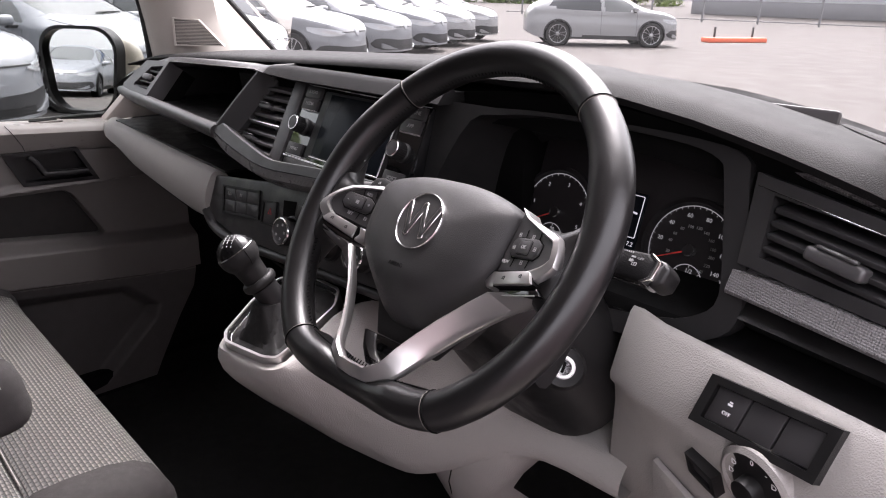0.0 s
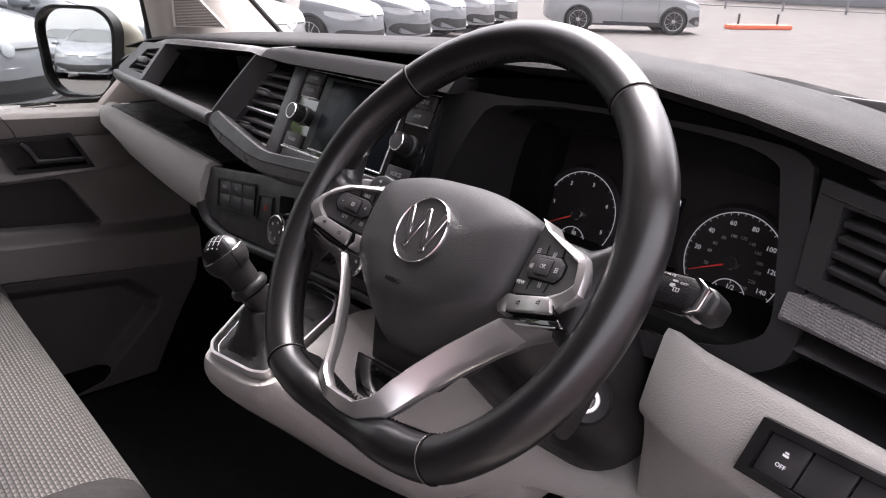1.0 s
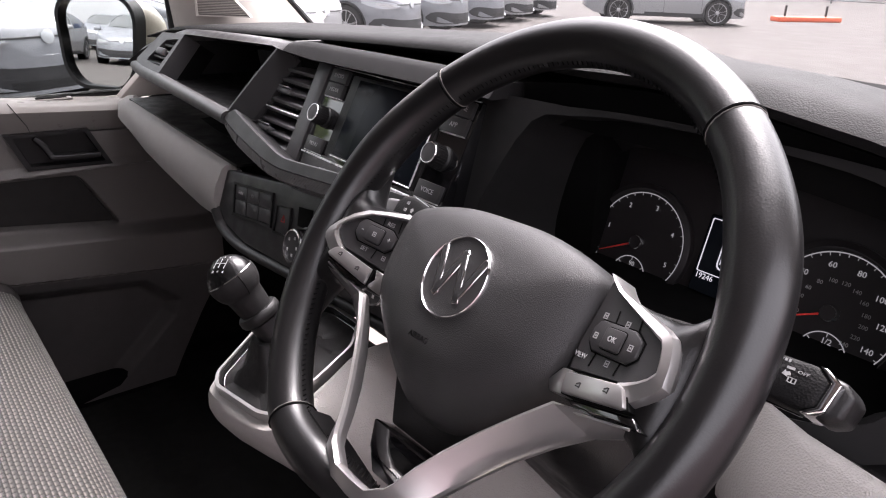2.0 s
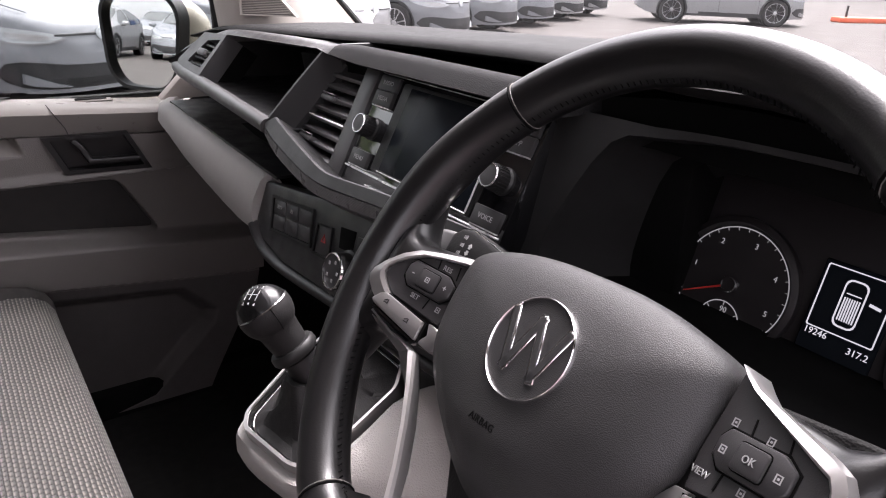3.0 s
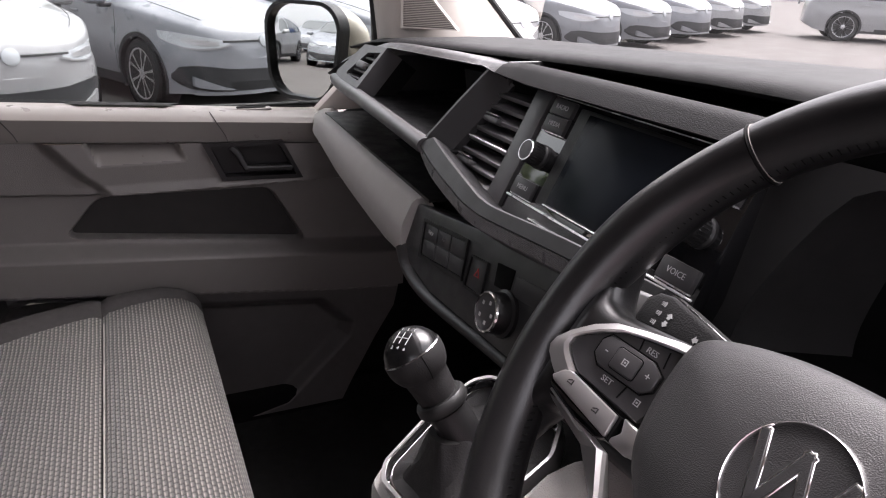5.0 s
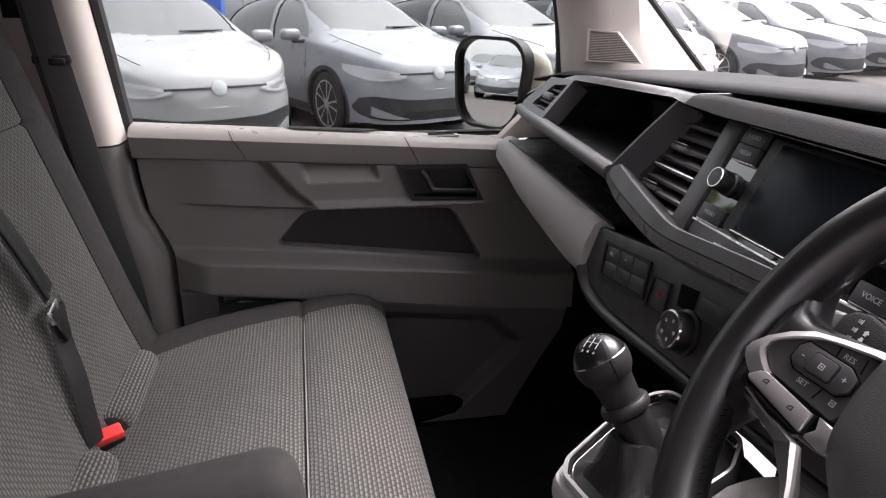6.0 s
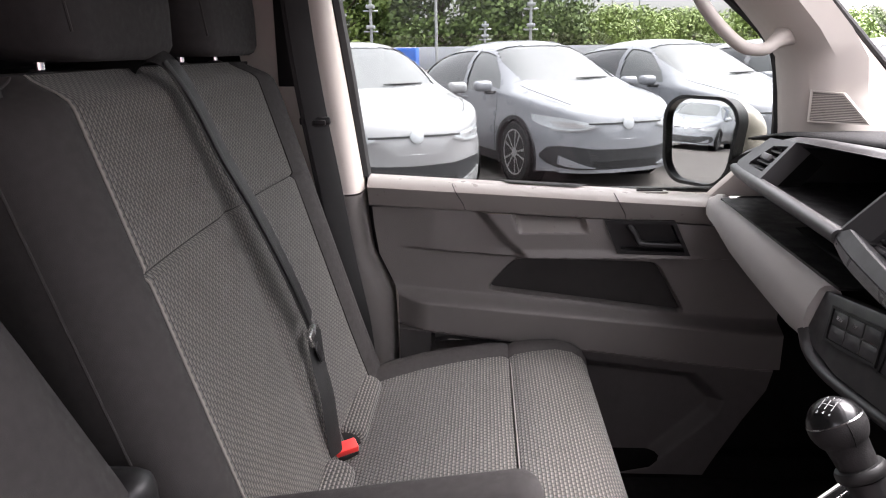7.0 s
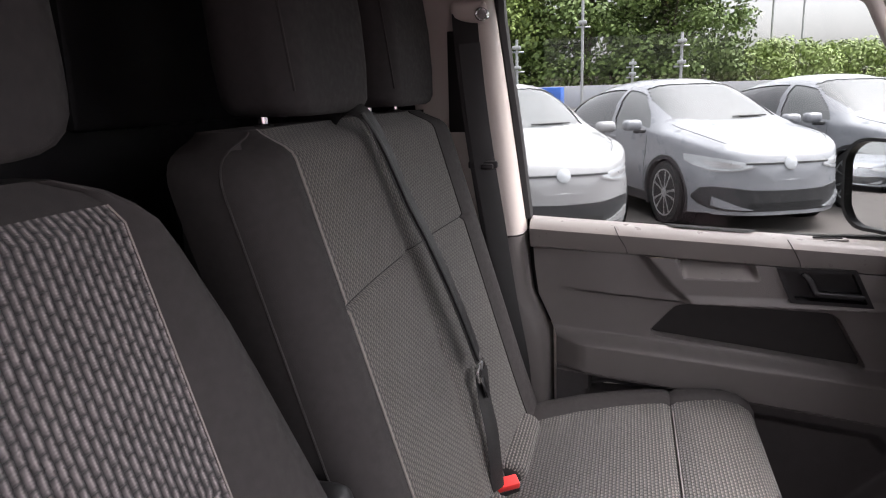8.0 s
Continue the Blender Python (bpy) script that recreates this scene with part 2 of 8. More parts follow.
def pane(name, tint, gloss=1.0):
    """A thin clear pane: straight through, with a mirrored share that grows at a slant."""
    mt = bpy.data.materials.new(name)
    mt.use_nodes = True
    nt = mt.node_tree
    nt.nodes.remove(nt.nodes["Principled BSDF"])
    out = nt.nodes["Material Output"]
    tr, gl, mx = nt.nodes.new("ShaderNodeBsdfTransparent"), nt.nodes.new("ShaderNodeBsdfGlossy"), nt.nodes.new("ShaderNodeMixShader")
    tr.inputs[0].default_value = (*tint, 1)
    gl.inputs["Roughness"].default_value = 0.01
    fr = nt.nodes.new("ShaderNodeFresnel")
    fr.inputs[0].default_value = 1.45
    sc = math_node(nt, "MULTIPLY", fr.outputs[0], gloss)
    nt.links.new(sc, mx.inputs[0]), nt.links.new(tr.outputs[0], mx.inputs[1]), nt.links.new(gl.outputs[0], mx.inputs[2])
    nt.links.new(mx.outputs[0], out.inputs[0])
    return mt


def glowing(name, color, strength):
    mt = material(name, (0.02, 0.02, 0.02), 0.4)
    b = mt.node_tree.nodes["Principled BSDF"]
    b.inputs["Emission Color"].default_value, b.inputs["Emission Strength"].default_value = (*color, 1), strength
    return mt


M_LEATHER = material("black_leather", (0.007, 0.0067, 0.007), 0.31, spec=0.5, grain=0.1, grain_size=900, rough_var=0.025, mottle=0.08, mottle_size=14)
M_AIRBAG = material("grained_airbag_cover", (0.026, 0.0252, 0.0255), 0.46, grain=0.3, grain_size=1700, rough_var=0.03, kind="cells")
M_SOFT = material("soft_black_dash_skin", (0.009, 0.0088, 0.009), 0.62, spec=0.1, mottle=0.04, grain=0.3, grain_size=850, rough_var=0.03, kind="cells")
M_HOOD = material("dull_black_instrument_hood", (0.013, 0.0127, 0.013), 0.6, spec=0.25, grain=0.1, grain_size=900)
M_BLACK = material("black_plastic", (0.007, 0.0068, 0.007), 0.42, spec=0.35, grain=0.2, grain_size=900)
# near-black for linings and joints, and for shade painted below the dash lip
M_DEEP = material("matt_black_lining_and_shade", (0.003, 0.003, 0.003), 0.8, spec=0.08, grain=0.1, grain_size=300)
M_TRIM = material("dark_satin_trim", (0.046, 0.0445, 0.0455), 0.36, spec=0.75, rough_var=0.05, grain=0.06, grain_size=1500)
M_FACE = material("dark_grey_facia", (0.021, 0.0205, 0.021), 0.4, spec=0.45, grain=0.15, grain_size=1200)
M_GREIGE = material("grained_greige_plastic", (0.285, 0.272, 0.258), 0.52, grain=0.45, grain_size=700, mottle=0.05, rough_var=0.05, kind="cells")
M_PILLAR = material("pale_warm_pillar_trim", (0.42, 0.385, 0.35), 0.6, grain=0.12, grain_size=900, mottle=0.04)
M_DOOR = material("grained_grey_door_panel", (0.100, 0.092, 0.087), 0.5, grain=0.25, grain_size=700, mottle=0.06, kind="cells")
M_DOOR_TOP = material("smooth_grey_door_capping", (0.15, 0.138, 0.128), 0.36, grain=0.1, grain_size=900, mottle=0.05)
# dark lining and joint colour, deepened to hold the pocket's shade
M_POCKET = material("dark_lining_with_shade", (0.022, 0.0207, 0.0202), 0.6, spec=0.25, grain=0.2, grain_size=900)
M_SATIN = material("satin_silver", (0.56, 0.545, 0.54), 0.29, metal=0.88, rough_var=0.015, mottle=0.02)
M_CHROME = material("bright_chrome", (0.85, 0.84, 0.84), 0.1, metal=1.0, rough_var=0.01, mottle=0.02)
M_GLOSS = material("piano_black", (0.004, 0.004, 0.0045), 0.06, spec=1.0, coat=0.5, rough_var=0.03)
M_SCREEN = material("dark_touch_screen", (0.008, 0.010, 0.013), 0.2, rough_var=0.04, spec=0.06)
# grey collar plastic taken almost to black to stand in for shade
M_COLLAR = material("shade_darkened_collar", (0.007, 0.0069, 0.0069), 0.5)
M_KEYS = material("dark_rubber_keys", (0.030, 0.029, 0.030), 0.38, grain=0.1, grain_size=1500)
M_PRINT = material("white_print", (0.75, 0.75, 0.76), 0.5, mottle=0.03)
M_FAINT = material("grey_print", (0.34, 0.34, 0.34), 0.5, mottle=0.03)
M_RED = material("red_plastic", (0.75, 0.045, 0.04), 0.4, mottle=0.06)
M_NEEDLE = material("red_needle", (0.75, 0.05, 0.04), 0.5, mottle=0.03)
M_DIAL = material("matt_dial_black", (0.014, 0.012, 0.013), 0.5)
M_SIGN = material("dim_white_print", (0.3, 0.3, 0.3), 0.5, mottle=0.03)
M_LIT = glowing("backlit_dial_print", (0.85, 0.87, 0.9), 0.045)
M_LCD = glowing("lit_display_white", (0.85, 0.87, 0.95), 0.11)
M_CLOTH_A = woven("bench_cloth", (0.222, 0.207, 0.187), (0.012, 0.0125, 0.0115), 0.0062, 0.0105, 0.8, lean=0.0)
M_CLOTH_B = woven("driver_cloth", (0.31, 0.276, 0.271), (0.005, 0.0055, 0.0055), 0.0076, 0.0168, 1.0, lean=0.0)
M_SIDE = material("dark_seat_side_cloth", (0.030, 0.0278, 0.0272), 0.85, spec=0.2, grain=0.35, grain_size=1400, mottle=0.1, mottle_size=14)
M_HEAD = material("plain_grey_headrest_cloth", (0.028, 0.0262, 0.0262), 0.85, spec=0.2, grain=0.3, grain_size=1400, mottle=0.1, mottle_size=14)
M_LINE = material("bright_line_trim", (0.85, 0.84, 0.84), 0.28, metal=0.55, mottle=0.02)
# door panel grey made darker: the lower door's shade put into colour
M_DOOR_SHADED = material("shaded_door_panel", (0.055, 0.051, 0.049), 0.6, grain=0.2, grain_size=900)
M_DIM_RED = material("dim_red_print", (0.34, 0.03, 0.03), 0.5)
M_STITCH = material("grey_stitching", (0.2, 0.185, 0.17), 0.8)
M_BELT = material("black_belt_webbing", (0.011, 0.0108, 0.0108), 0.55, spec=0.3, grain=0.4, grain_size=900, rough_var=0.05)
M_RUBBER = material("black_rubber", (0.012, 0.012, 0.012), 0.6, grain=0.1, grain_size=500)
M_MAT = material("dark_rubber_mat", (0.016, 0.016, 0.016), 0.65, grain=0.3, grain_size=200)
M_CARPET = material("charcoal_floor_lining", (0.014, 0.0137, 0.0132), 0.9, spec=0.1, grain=0.5, grain_size=900)
M_BULK = material("dark_bulkhead_panel", (0.008, 0.008, 0.009), 0.45, spec=0.3, grain=0.15, grain_size=300)
M_LINER = material("pale_headliner", (0.42, 0.39, 0.36), 0.9, grain=0.25, grain_size=900, mottle=0.05)
M_BODY = material("pale_van_paint", (0.62, 0.58, 0.5), 0.25, coat=0.5, mottle=0.03)
M_GLASS = pane("clear_window_glass", (0.52, 0.54, 0.532), 0.4)
M_SHIELD = pane("clear_windscreen_glass", (0.66, 0.675, 0.67), 0.4)
M_MIRROR = material("mirror_glass", (0.92, 0.93, 0.93), 0.01, metal=1.0, rough_var=0.0, mottle=0.01)
M_LOCK = material("pale_lock_steel", (0.75, 0.74, 0.74), 0.42, metal=0.5, mottle=0.05)
M_STEEL = material("bright_steel", (0.7, 0.7, 0.7), 0.2, metal=1.0, mottle=0.04)
# reddish tone of an added, unseen wall, chosen to tint its bounce light
M_UNSEEN_WALL = material("unseen_wall_red_grey", (0.23, 0.178, 0.188), 0.7, mottle=0.15, mottle_size=0.6)
M_GAITER = material("soft_matt_leather", (0.012, 0.0115, 0.0115), 0.6, spec=0.2, grain=0.3, grain_size=700, mottle=0.1, mottle_size=20)
M_CAP = material("black_knob_cap", (0.006, 0.006, 0.0062), 0.22, spec=0.3, rough_var=0.03)
M_WALL_D = material("grey_plinth", (0.22, 0.22, 0.23), 0.7, mottle=0.1, mottle_size=0.6)

# ---- the cab's shell ----
def build_shell():
    solo("floor", rbox(1.72, 1.75, 0.05, (0, 0.22, 0.525), 0.004), M_CARPET, "charcoal cab floor lining of a van", kind="structure")
    mat_bm = rbox(0.62, 0.62, 0.012, (0.46, 0.72, 0.557), 0.004)
    mat_ob = thing("floor_mat", (0.46, 0.72, 0.551), "dark rubber driver floor mat with small raised studs", "mat")
    part("mat_sheet", mat_bm, M_MAT, mat_ob)
    first = part("stud", rbox(0.02, 0.009, 0.005, (0, 0, 0.564), 0.0015, 1), M_RUBBER, mat_ob)
    for i in range(10):
        for j in range(10):
            stud = first if i + j == 0 else new("stud", first.data)
            stud.parent = mat_ob
            stud.matrix_parent_inverse = base_of(mat_ob).inverted()
            stud.matrix_basis = Matrix.Translation((0.2 + 0.055 * i + (0.027 if j % 2 else 0), 0.46 + 0.05 * j, 0))
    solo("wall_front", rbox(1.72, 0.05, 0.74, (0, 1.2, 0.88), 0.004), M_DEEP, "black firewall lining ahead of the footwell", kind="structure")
    bulk = solo("wall_bulkhead", rbox(1.72, 0.04, 1.4, (0, -0.66, 1.22), 0.006), M_BULK, "dark pressed bulkhead panel behind the seats", kind="structure")
    for x, w, z, h in [(q, 0.5, z, 0.34) for q in (-0.5, 0.02, 0.54) for z in (0.85, 1.24)] + [(-0.4, 0.72, 1.66, 0.3), (0.4, 0.72, 1.66, 0.3)]:
        part("pressed_panel", rbox(w, 0.03, h, (x, -0.64, z), 0.012), M_BULK, bulk)
    roof = surf(lambda u, v: Vector((-0.8 + 1.6 * u, -0.66 + 1.12 * v, 1.83 + 0.06 * math.sin(math.pi * u) - 0.03 * v * v)), 20, 10)
    solo("ceiling", thick(roof, 0.03), M_LINER, "pale fabric headliner", kind="structure")
    # sides behind the doors
    for s in (-1, 1):
        solo("wall_left" if s < 0 else "wall_right", rbox(0.05, 0.36, 1.36, (s * 0.865, -0.5, 1.2), 0.004), M_BULK,
             "dark side panel behind the door pillar", kind="structure")
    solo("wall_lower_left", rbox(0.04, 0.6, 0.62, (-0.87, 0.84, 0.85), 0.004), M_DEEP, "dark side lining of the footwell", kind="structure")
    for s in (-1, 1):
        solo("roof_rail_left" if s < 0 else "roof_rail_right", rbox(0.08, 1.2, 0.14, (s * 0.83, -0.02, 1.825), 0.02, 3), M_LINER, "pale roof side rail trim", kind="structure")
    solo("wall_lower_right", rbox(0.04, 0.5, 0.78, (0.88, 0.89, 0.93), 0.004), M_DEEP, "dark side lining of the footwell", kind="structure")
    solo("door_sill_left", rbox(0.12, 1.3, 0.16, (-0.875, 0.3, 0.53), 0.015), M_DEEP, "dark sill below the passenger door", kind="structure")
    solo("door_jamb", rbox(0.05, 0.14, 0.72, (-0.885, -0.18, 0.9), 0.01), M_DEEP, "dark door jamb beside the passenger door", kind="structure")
    # unseen wall, added to cut low sky light through the open doorway
    solo("unseen_side_wall", rbox(0.3, 14, 1.6, (2.2, 0.5, 0.8), 0.02), M_UNSEEN_WALL, "unseen wall added to block and tint light at the open driver door", kind="structure")
    # sill below the open driver's doorway
    solo("door_sill", rbox(0.1, 1.0, 0.14, (0.86, 0.18, 0.53), 0.015), M_BODY, "pale painted sill of the open driver doorway", kind="structure")


def pillar_rings(zs, side):
    rings = []
    for z in zs:
        back = lerp_at(z, [(1.2, 0.712), (1.361, 0.709), (1.436, 0.70), (1.508, 0.687), (1.56, 0.648), (1.618, 0.593), (1.7, 0.49), (1.8, 0.34)])
        front = 1.0 - (z - 1.36) * 0.95
        inner = -0.715 + max(0, z - 1.4) * 0.10
        pts = [(-0.885, back + 0.03), (-0.85, back), (-0.80, back - 0.008), (-0.755, back - 0.002), (inner - 0.006, back + 0.02), (inner + 0.012, back + 0.05),
               (inner + 0.006, back + 0.11), (-0.752, front - 0.05), (-0.798, front), (-0.845, front + 0.012), (-0.9, front - 0.05), (-0.905, back + 0.12)]
        rings.append([(side * -1 * x if side > 0 else x, y, z) for x, y in pts])
    return rings


def build_pillars():
    zs = [1.19, 1.3, 1.361, 1.40, 1.436, 1.47, 1.508, 1.535, 1.56, 1.59, 1.618, 1.66, 1.7, 1.75, 1.8, 1.86]
    for side in (-1, 1):
        p = thing("windscreen_pillar", (side * 0.8, 0.85, 1.2), "pale warm grey plastic windscreen pillar trim" + (" with a small speaker grille" if side < 0 else ""), "pillar trim", kind="structure")
        part("pillar_cover", loft(pillar_rings(zs, side)), M_PILLAR, p)
        if side > 0:
            continue
        # speaker grille let into the foot of the pillar
        ux, uy = 0.62, 0.78
        m = Matrix(((ux, 0, uy, -0.722), (uy, 0, -ux, 0.716), (0, 1, 0, 1.392), (0, 0, 0, 1)))
        poly = [(0.0, 0.0), (0.098, 0.0), (0.052, 0.05), (0.0, 0.054)]
        c = Vector((0.04, 0.024))
        out = [tuple(c + (Vector(q) - c) * 1.1) for q in poly]
        g = part("speaker_grille", prism(poly, -0.01, 0.004, 0.001, 1, m), M_DOOR_TOP, p, "fine ribbed grey speaker grille")
        part("grille_rim", ring_band(out, poly, -0.01, 0.006, m), M_PILLAR, p)
        ribs = [rbox(0.1 * (1 - 0.48 * k / 16), 0.0012, 0.0016, (0.05 * (1 - 0.48 * k / 16), 0.003 + 0.003 * k, 0.0046), 0.0004, 1, m) for k in range(16)]
        part("ribs", joined(*ribs), M_PILLAR, g)
        # grab handle, bolted to the pillar
        h = thing("grab_handle", (-0.72, 0.6, 1.53), "pale grey moulded grab handle on the windscreen pillar", "handle")
        path = catmull([(-0.745, 0.662, 1.547), (-0.722, 0.637, 1.538), (-0.708, 0.612, 1.524), (-0.704, 0.575, 1.527), (-0.70, 0.535, 1.556), (-0.70, 0.495, 1.60), (-0.705, 0.472, 1.645), (-0.72, 0.458, 1.685), (-0.76, 0.45, 1.71)], 6)
        part("grip", sweep(path, lambda t: round_rect(0.022 + 0.016 * (abs(2 * t - 1) ** 6), 0.028 + 0.014 * (abs(2 * t - 1) ** 6), 0.0105), up=(1, 0, 0)), M_PILLAR, h)
    # windscreen and its header rail
    def ws(u, v):
        x = -0.8 + 1.6 * u
        bow = 0.17 * math.sin(math.pi * u)
        z = 1.345 + 0.49 * v
        return Vector((x * (1 - 0.06 * v), 1.012 + bow * (1 - 0.3 * v) - (z - 1.36) * 0.95 + 0.03, z))
    g = solo("windscreen", surf(ws, 24, 8), M_SHIELD, "clear raked windscreen of the van", kind="structure")
    g.visible_shadow = False
    for x_side in (-1, 1):
        solo("windscreen_seal", tube([(x_side * 0.797, 1.0 - (z - 1.36) * 0.95 + 0.004, z) for z in (1.35, 1.45, 1.55, 1.65, 1.8)], 0.0075, 8), M_RUBBER, "black rubber windscreen seal", kind="structure")
    solo("windscreen_header", rbox(1.5, 0.1, 0.06, (0, 0.545, 1.845), 0.02, 3), M_LINER, "pale header rail above the windscreen", kind="structure")


def build_b_pillar():
    def edge(z):
        return lerp_at(z, [(0.5, -0.095), (0.875, -0.096), (0.95, -0.097), (1.005, -0.099), (1.05, -0.118), (1.097, -0.14), (1.16, -0.149), (1.235, -0.154), (1.267, -0.158), (1.5, -0.19), (1.733, -0.223), (1.88, -0.25)])

    def rings(zs, grow):
        res = []
        for z in zs:
            f = edge(z) - 0.006
            res.append([(-0.885, f - 0.01, z), (-0.87 + grow, f, z), (-0.80 + grow, f - 0.004, z), (-0.783 + grow, f - 0.014, z), (-0.776 + grow, f - 0.03, z),
                        (-0.774 + grow, f - 0.055, z), (-0.79 + grow, f - 0.075, z), (-0.795 + grow, f - 0.20, z), (-0.885, f - 0.22, z)])
        return res
    p = thing("door_pillar", (-0.82, -0.24, 0.55), "door pillar with pale upper and grey lower plastic covers", "pillar trim", kind="structure")
    part("upper_cover", loft(rings([1.238, 1.25, 1.3, 1.4, 1.5, 1.6, 1.7, 1.8, 1.87], 0.002)), M_PILLAR, p, "pale warm grey upper pillar cover")
    part("lower_cover", loft(rings([0.55, 0.7, 0.85, 0.9, 0.95, 0.98, 1.005, 1.03, 1.06, 1.097, 1.13, 1.17, 1.2, 1.234], 0.0)), M_DOOR, p, "grey lower pillar cover")
    slot = part("belt_slider_panel", rbox(0.008, 0.07, 0.21, (-0.7905, -0.287, 1.565), 0.003), M_BLACK, p, "dark recessed belt height slider")
    # pillar on the driver's side, behind the open doorway
    q = thing("door_pillar", (0.84, -0.42, 0.55), "door pillar beside the open driver doorway", "pillar trim", kind="structure")
    part("cover", rbox(0.1, 0.16, 1.32, (0.85, -0.42, 1.21), 0.02, 3), M_PILLAR, q)


# ---- the passenger door ----
DOOR = Matrix(((0, 0, 1, -0.815), (1, 0, 0, 0), (0, 1, 0, 0), (0, 0, 0, 1)))


def sill_z(y):
    return 1.267 - 0.0605 * (y + 0.151)


def smooth01(a, b, x):
    t = max(0.0, min(1.0, (x - a) / (b - a)))
    return t * t * (3 - 2 * t)


def inside(poly, u, v):
    """Signed distance to a convex outline (positive inside)."""
    best = 9.0
    n = len(poly)
    for i in range(n):
        (x0, y0), (x1, y1) = poly[i], poly[(i + 1) % n]
        dx, dy = x1 - x0, y1 - y0
        best = min(best, ((u - x0) * dy - (v - y0) * dx) / math.hypot(dx, dy))
    return best


POCKET = rounded([(0.103, 1.013), (0.165, 1.085), (0.476, 1.078), (0.545, 0.957)], 0.022, 5)
GRIP = [(0.157, 1.21), (0.305, 1.21), (0.33, 1.147), (0.172, 1.146)]
LOWER = [(-0.03, 0.555), (-0.03, 0.880), (0.02, 0.892), (0.575, 0.825), (0.648, 0.755), (0.635, 0.715), (0.49, 0.575), (0.40, 0.555)]
REAR_SLOT = [(-0.02, 0.862), (-0.02, 0.912), (0.22, 0.884), (0.22, 0.862)]


def card_x(y, z):
    led = lerp_at(y, [(-0.15, 1.118), (-0.07, 1.110), (0.158, 1.092), (0.54, 1.091), (0.7, 1.091)])
    top = lerp_at(y, [(-0.15, 1.03), (-0.054, 1.014), (0.551, 0.957), (0.7, 0.943)])
    low = lerp_at(y, [(-0.15, 0.94), (-0.017, 0.924), (0.597, 0.849), (0.7, 0.84)])
    fade = smooth01(-0.1, 0.02, y)
    x = -0.826
    up = smooth01(led - 0.003, led + 0.003, z)
    diag = smooth01(-0.022, 0.010, y - lerp_at(z, [(1.10, 0.185), (1.13, 0.15), (1.21, 0.085)]))
    x += up * (0.010 + 0.022 * diag) * fade
    # the lip above the undercut slopes back upwards
    x -= smooth01(led + 0.002, led + 0.022, z) * 0.009 * smooth01(0.1, 0.2, y)
    bulge = smooth01(low - 0.004, low + 0.006, z) * (1 - smooth01(top - 0.020, top + 0.006, z))
    x += bulge * 0.044 * smooth01(-0.13, -0.02, y)
    x += (1 - smooth01(low - 0.01, low, z)) * 0.012
    # shallow tray of the lower door, framed by a border that sweeps down to the sill
    x -= 0.030 * smooth01(0.0, 0.032, inside(LOWER, y, z))
    x -= 0.045 * smooth01(0.0, 0.006, inside(REAR_SLOT, y, z))
    d = inside(POCKET, y, z)
    x -= 0.055 * smooth01(-0.001, 0.007, d)
    # scoop of the pull grip: its face climbs back and up
    zb = 1.146
    if z > zb - 0.004:
        side = min(y - lerp_at(z, [(1.146, 0.172), (1.21, 0.150)]), lerp_at(z, [(1.146, 0.325), (1.21, 0.300)]) - y)
        x -= min(0.06, 0.95 * max(0.0, z - zb)) * smooth01(-0.002, 0.012, side)
    d = inside([(0.352, 1.178), (0.500, 1.176), (0.537, 1.100), (0.383, 1.106)], y, z)
    x -= 0.03 * smooth01(0.002, 0.008, d)
    return x


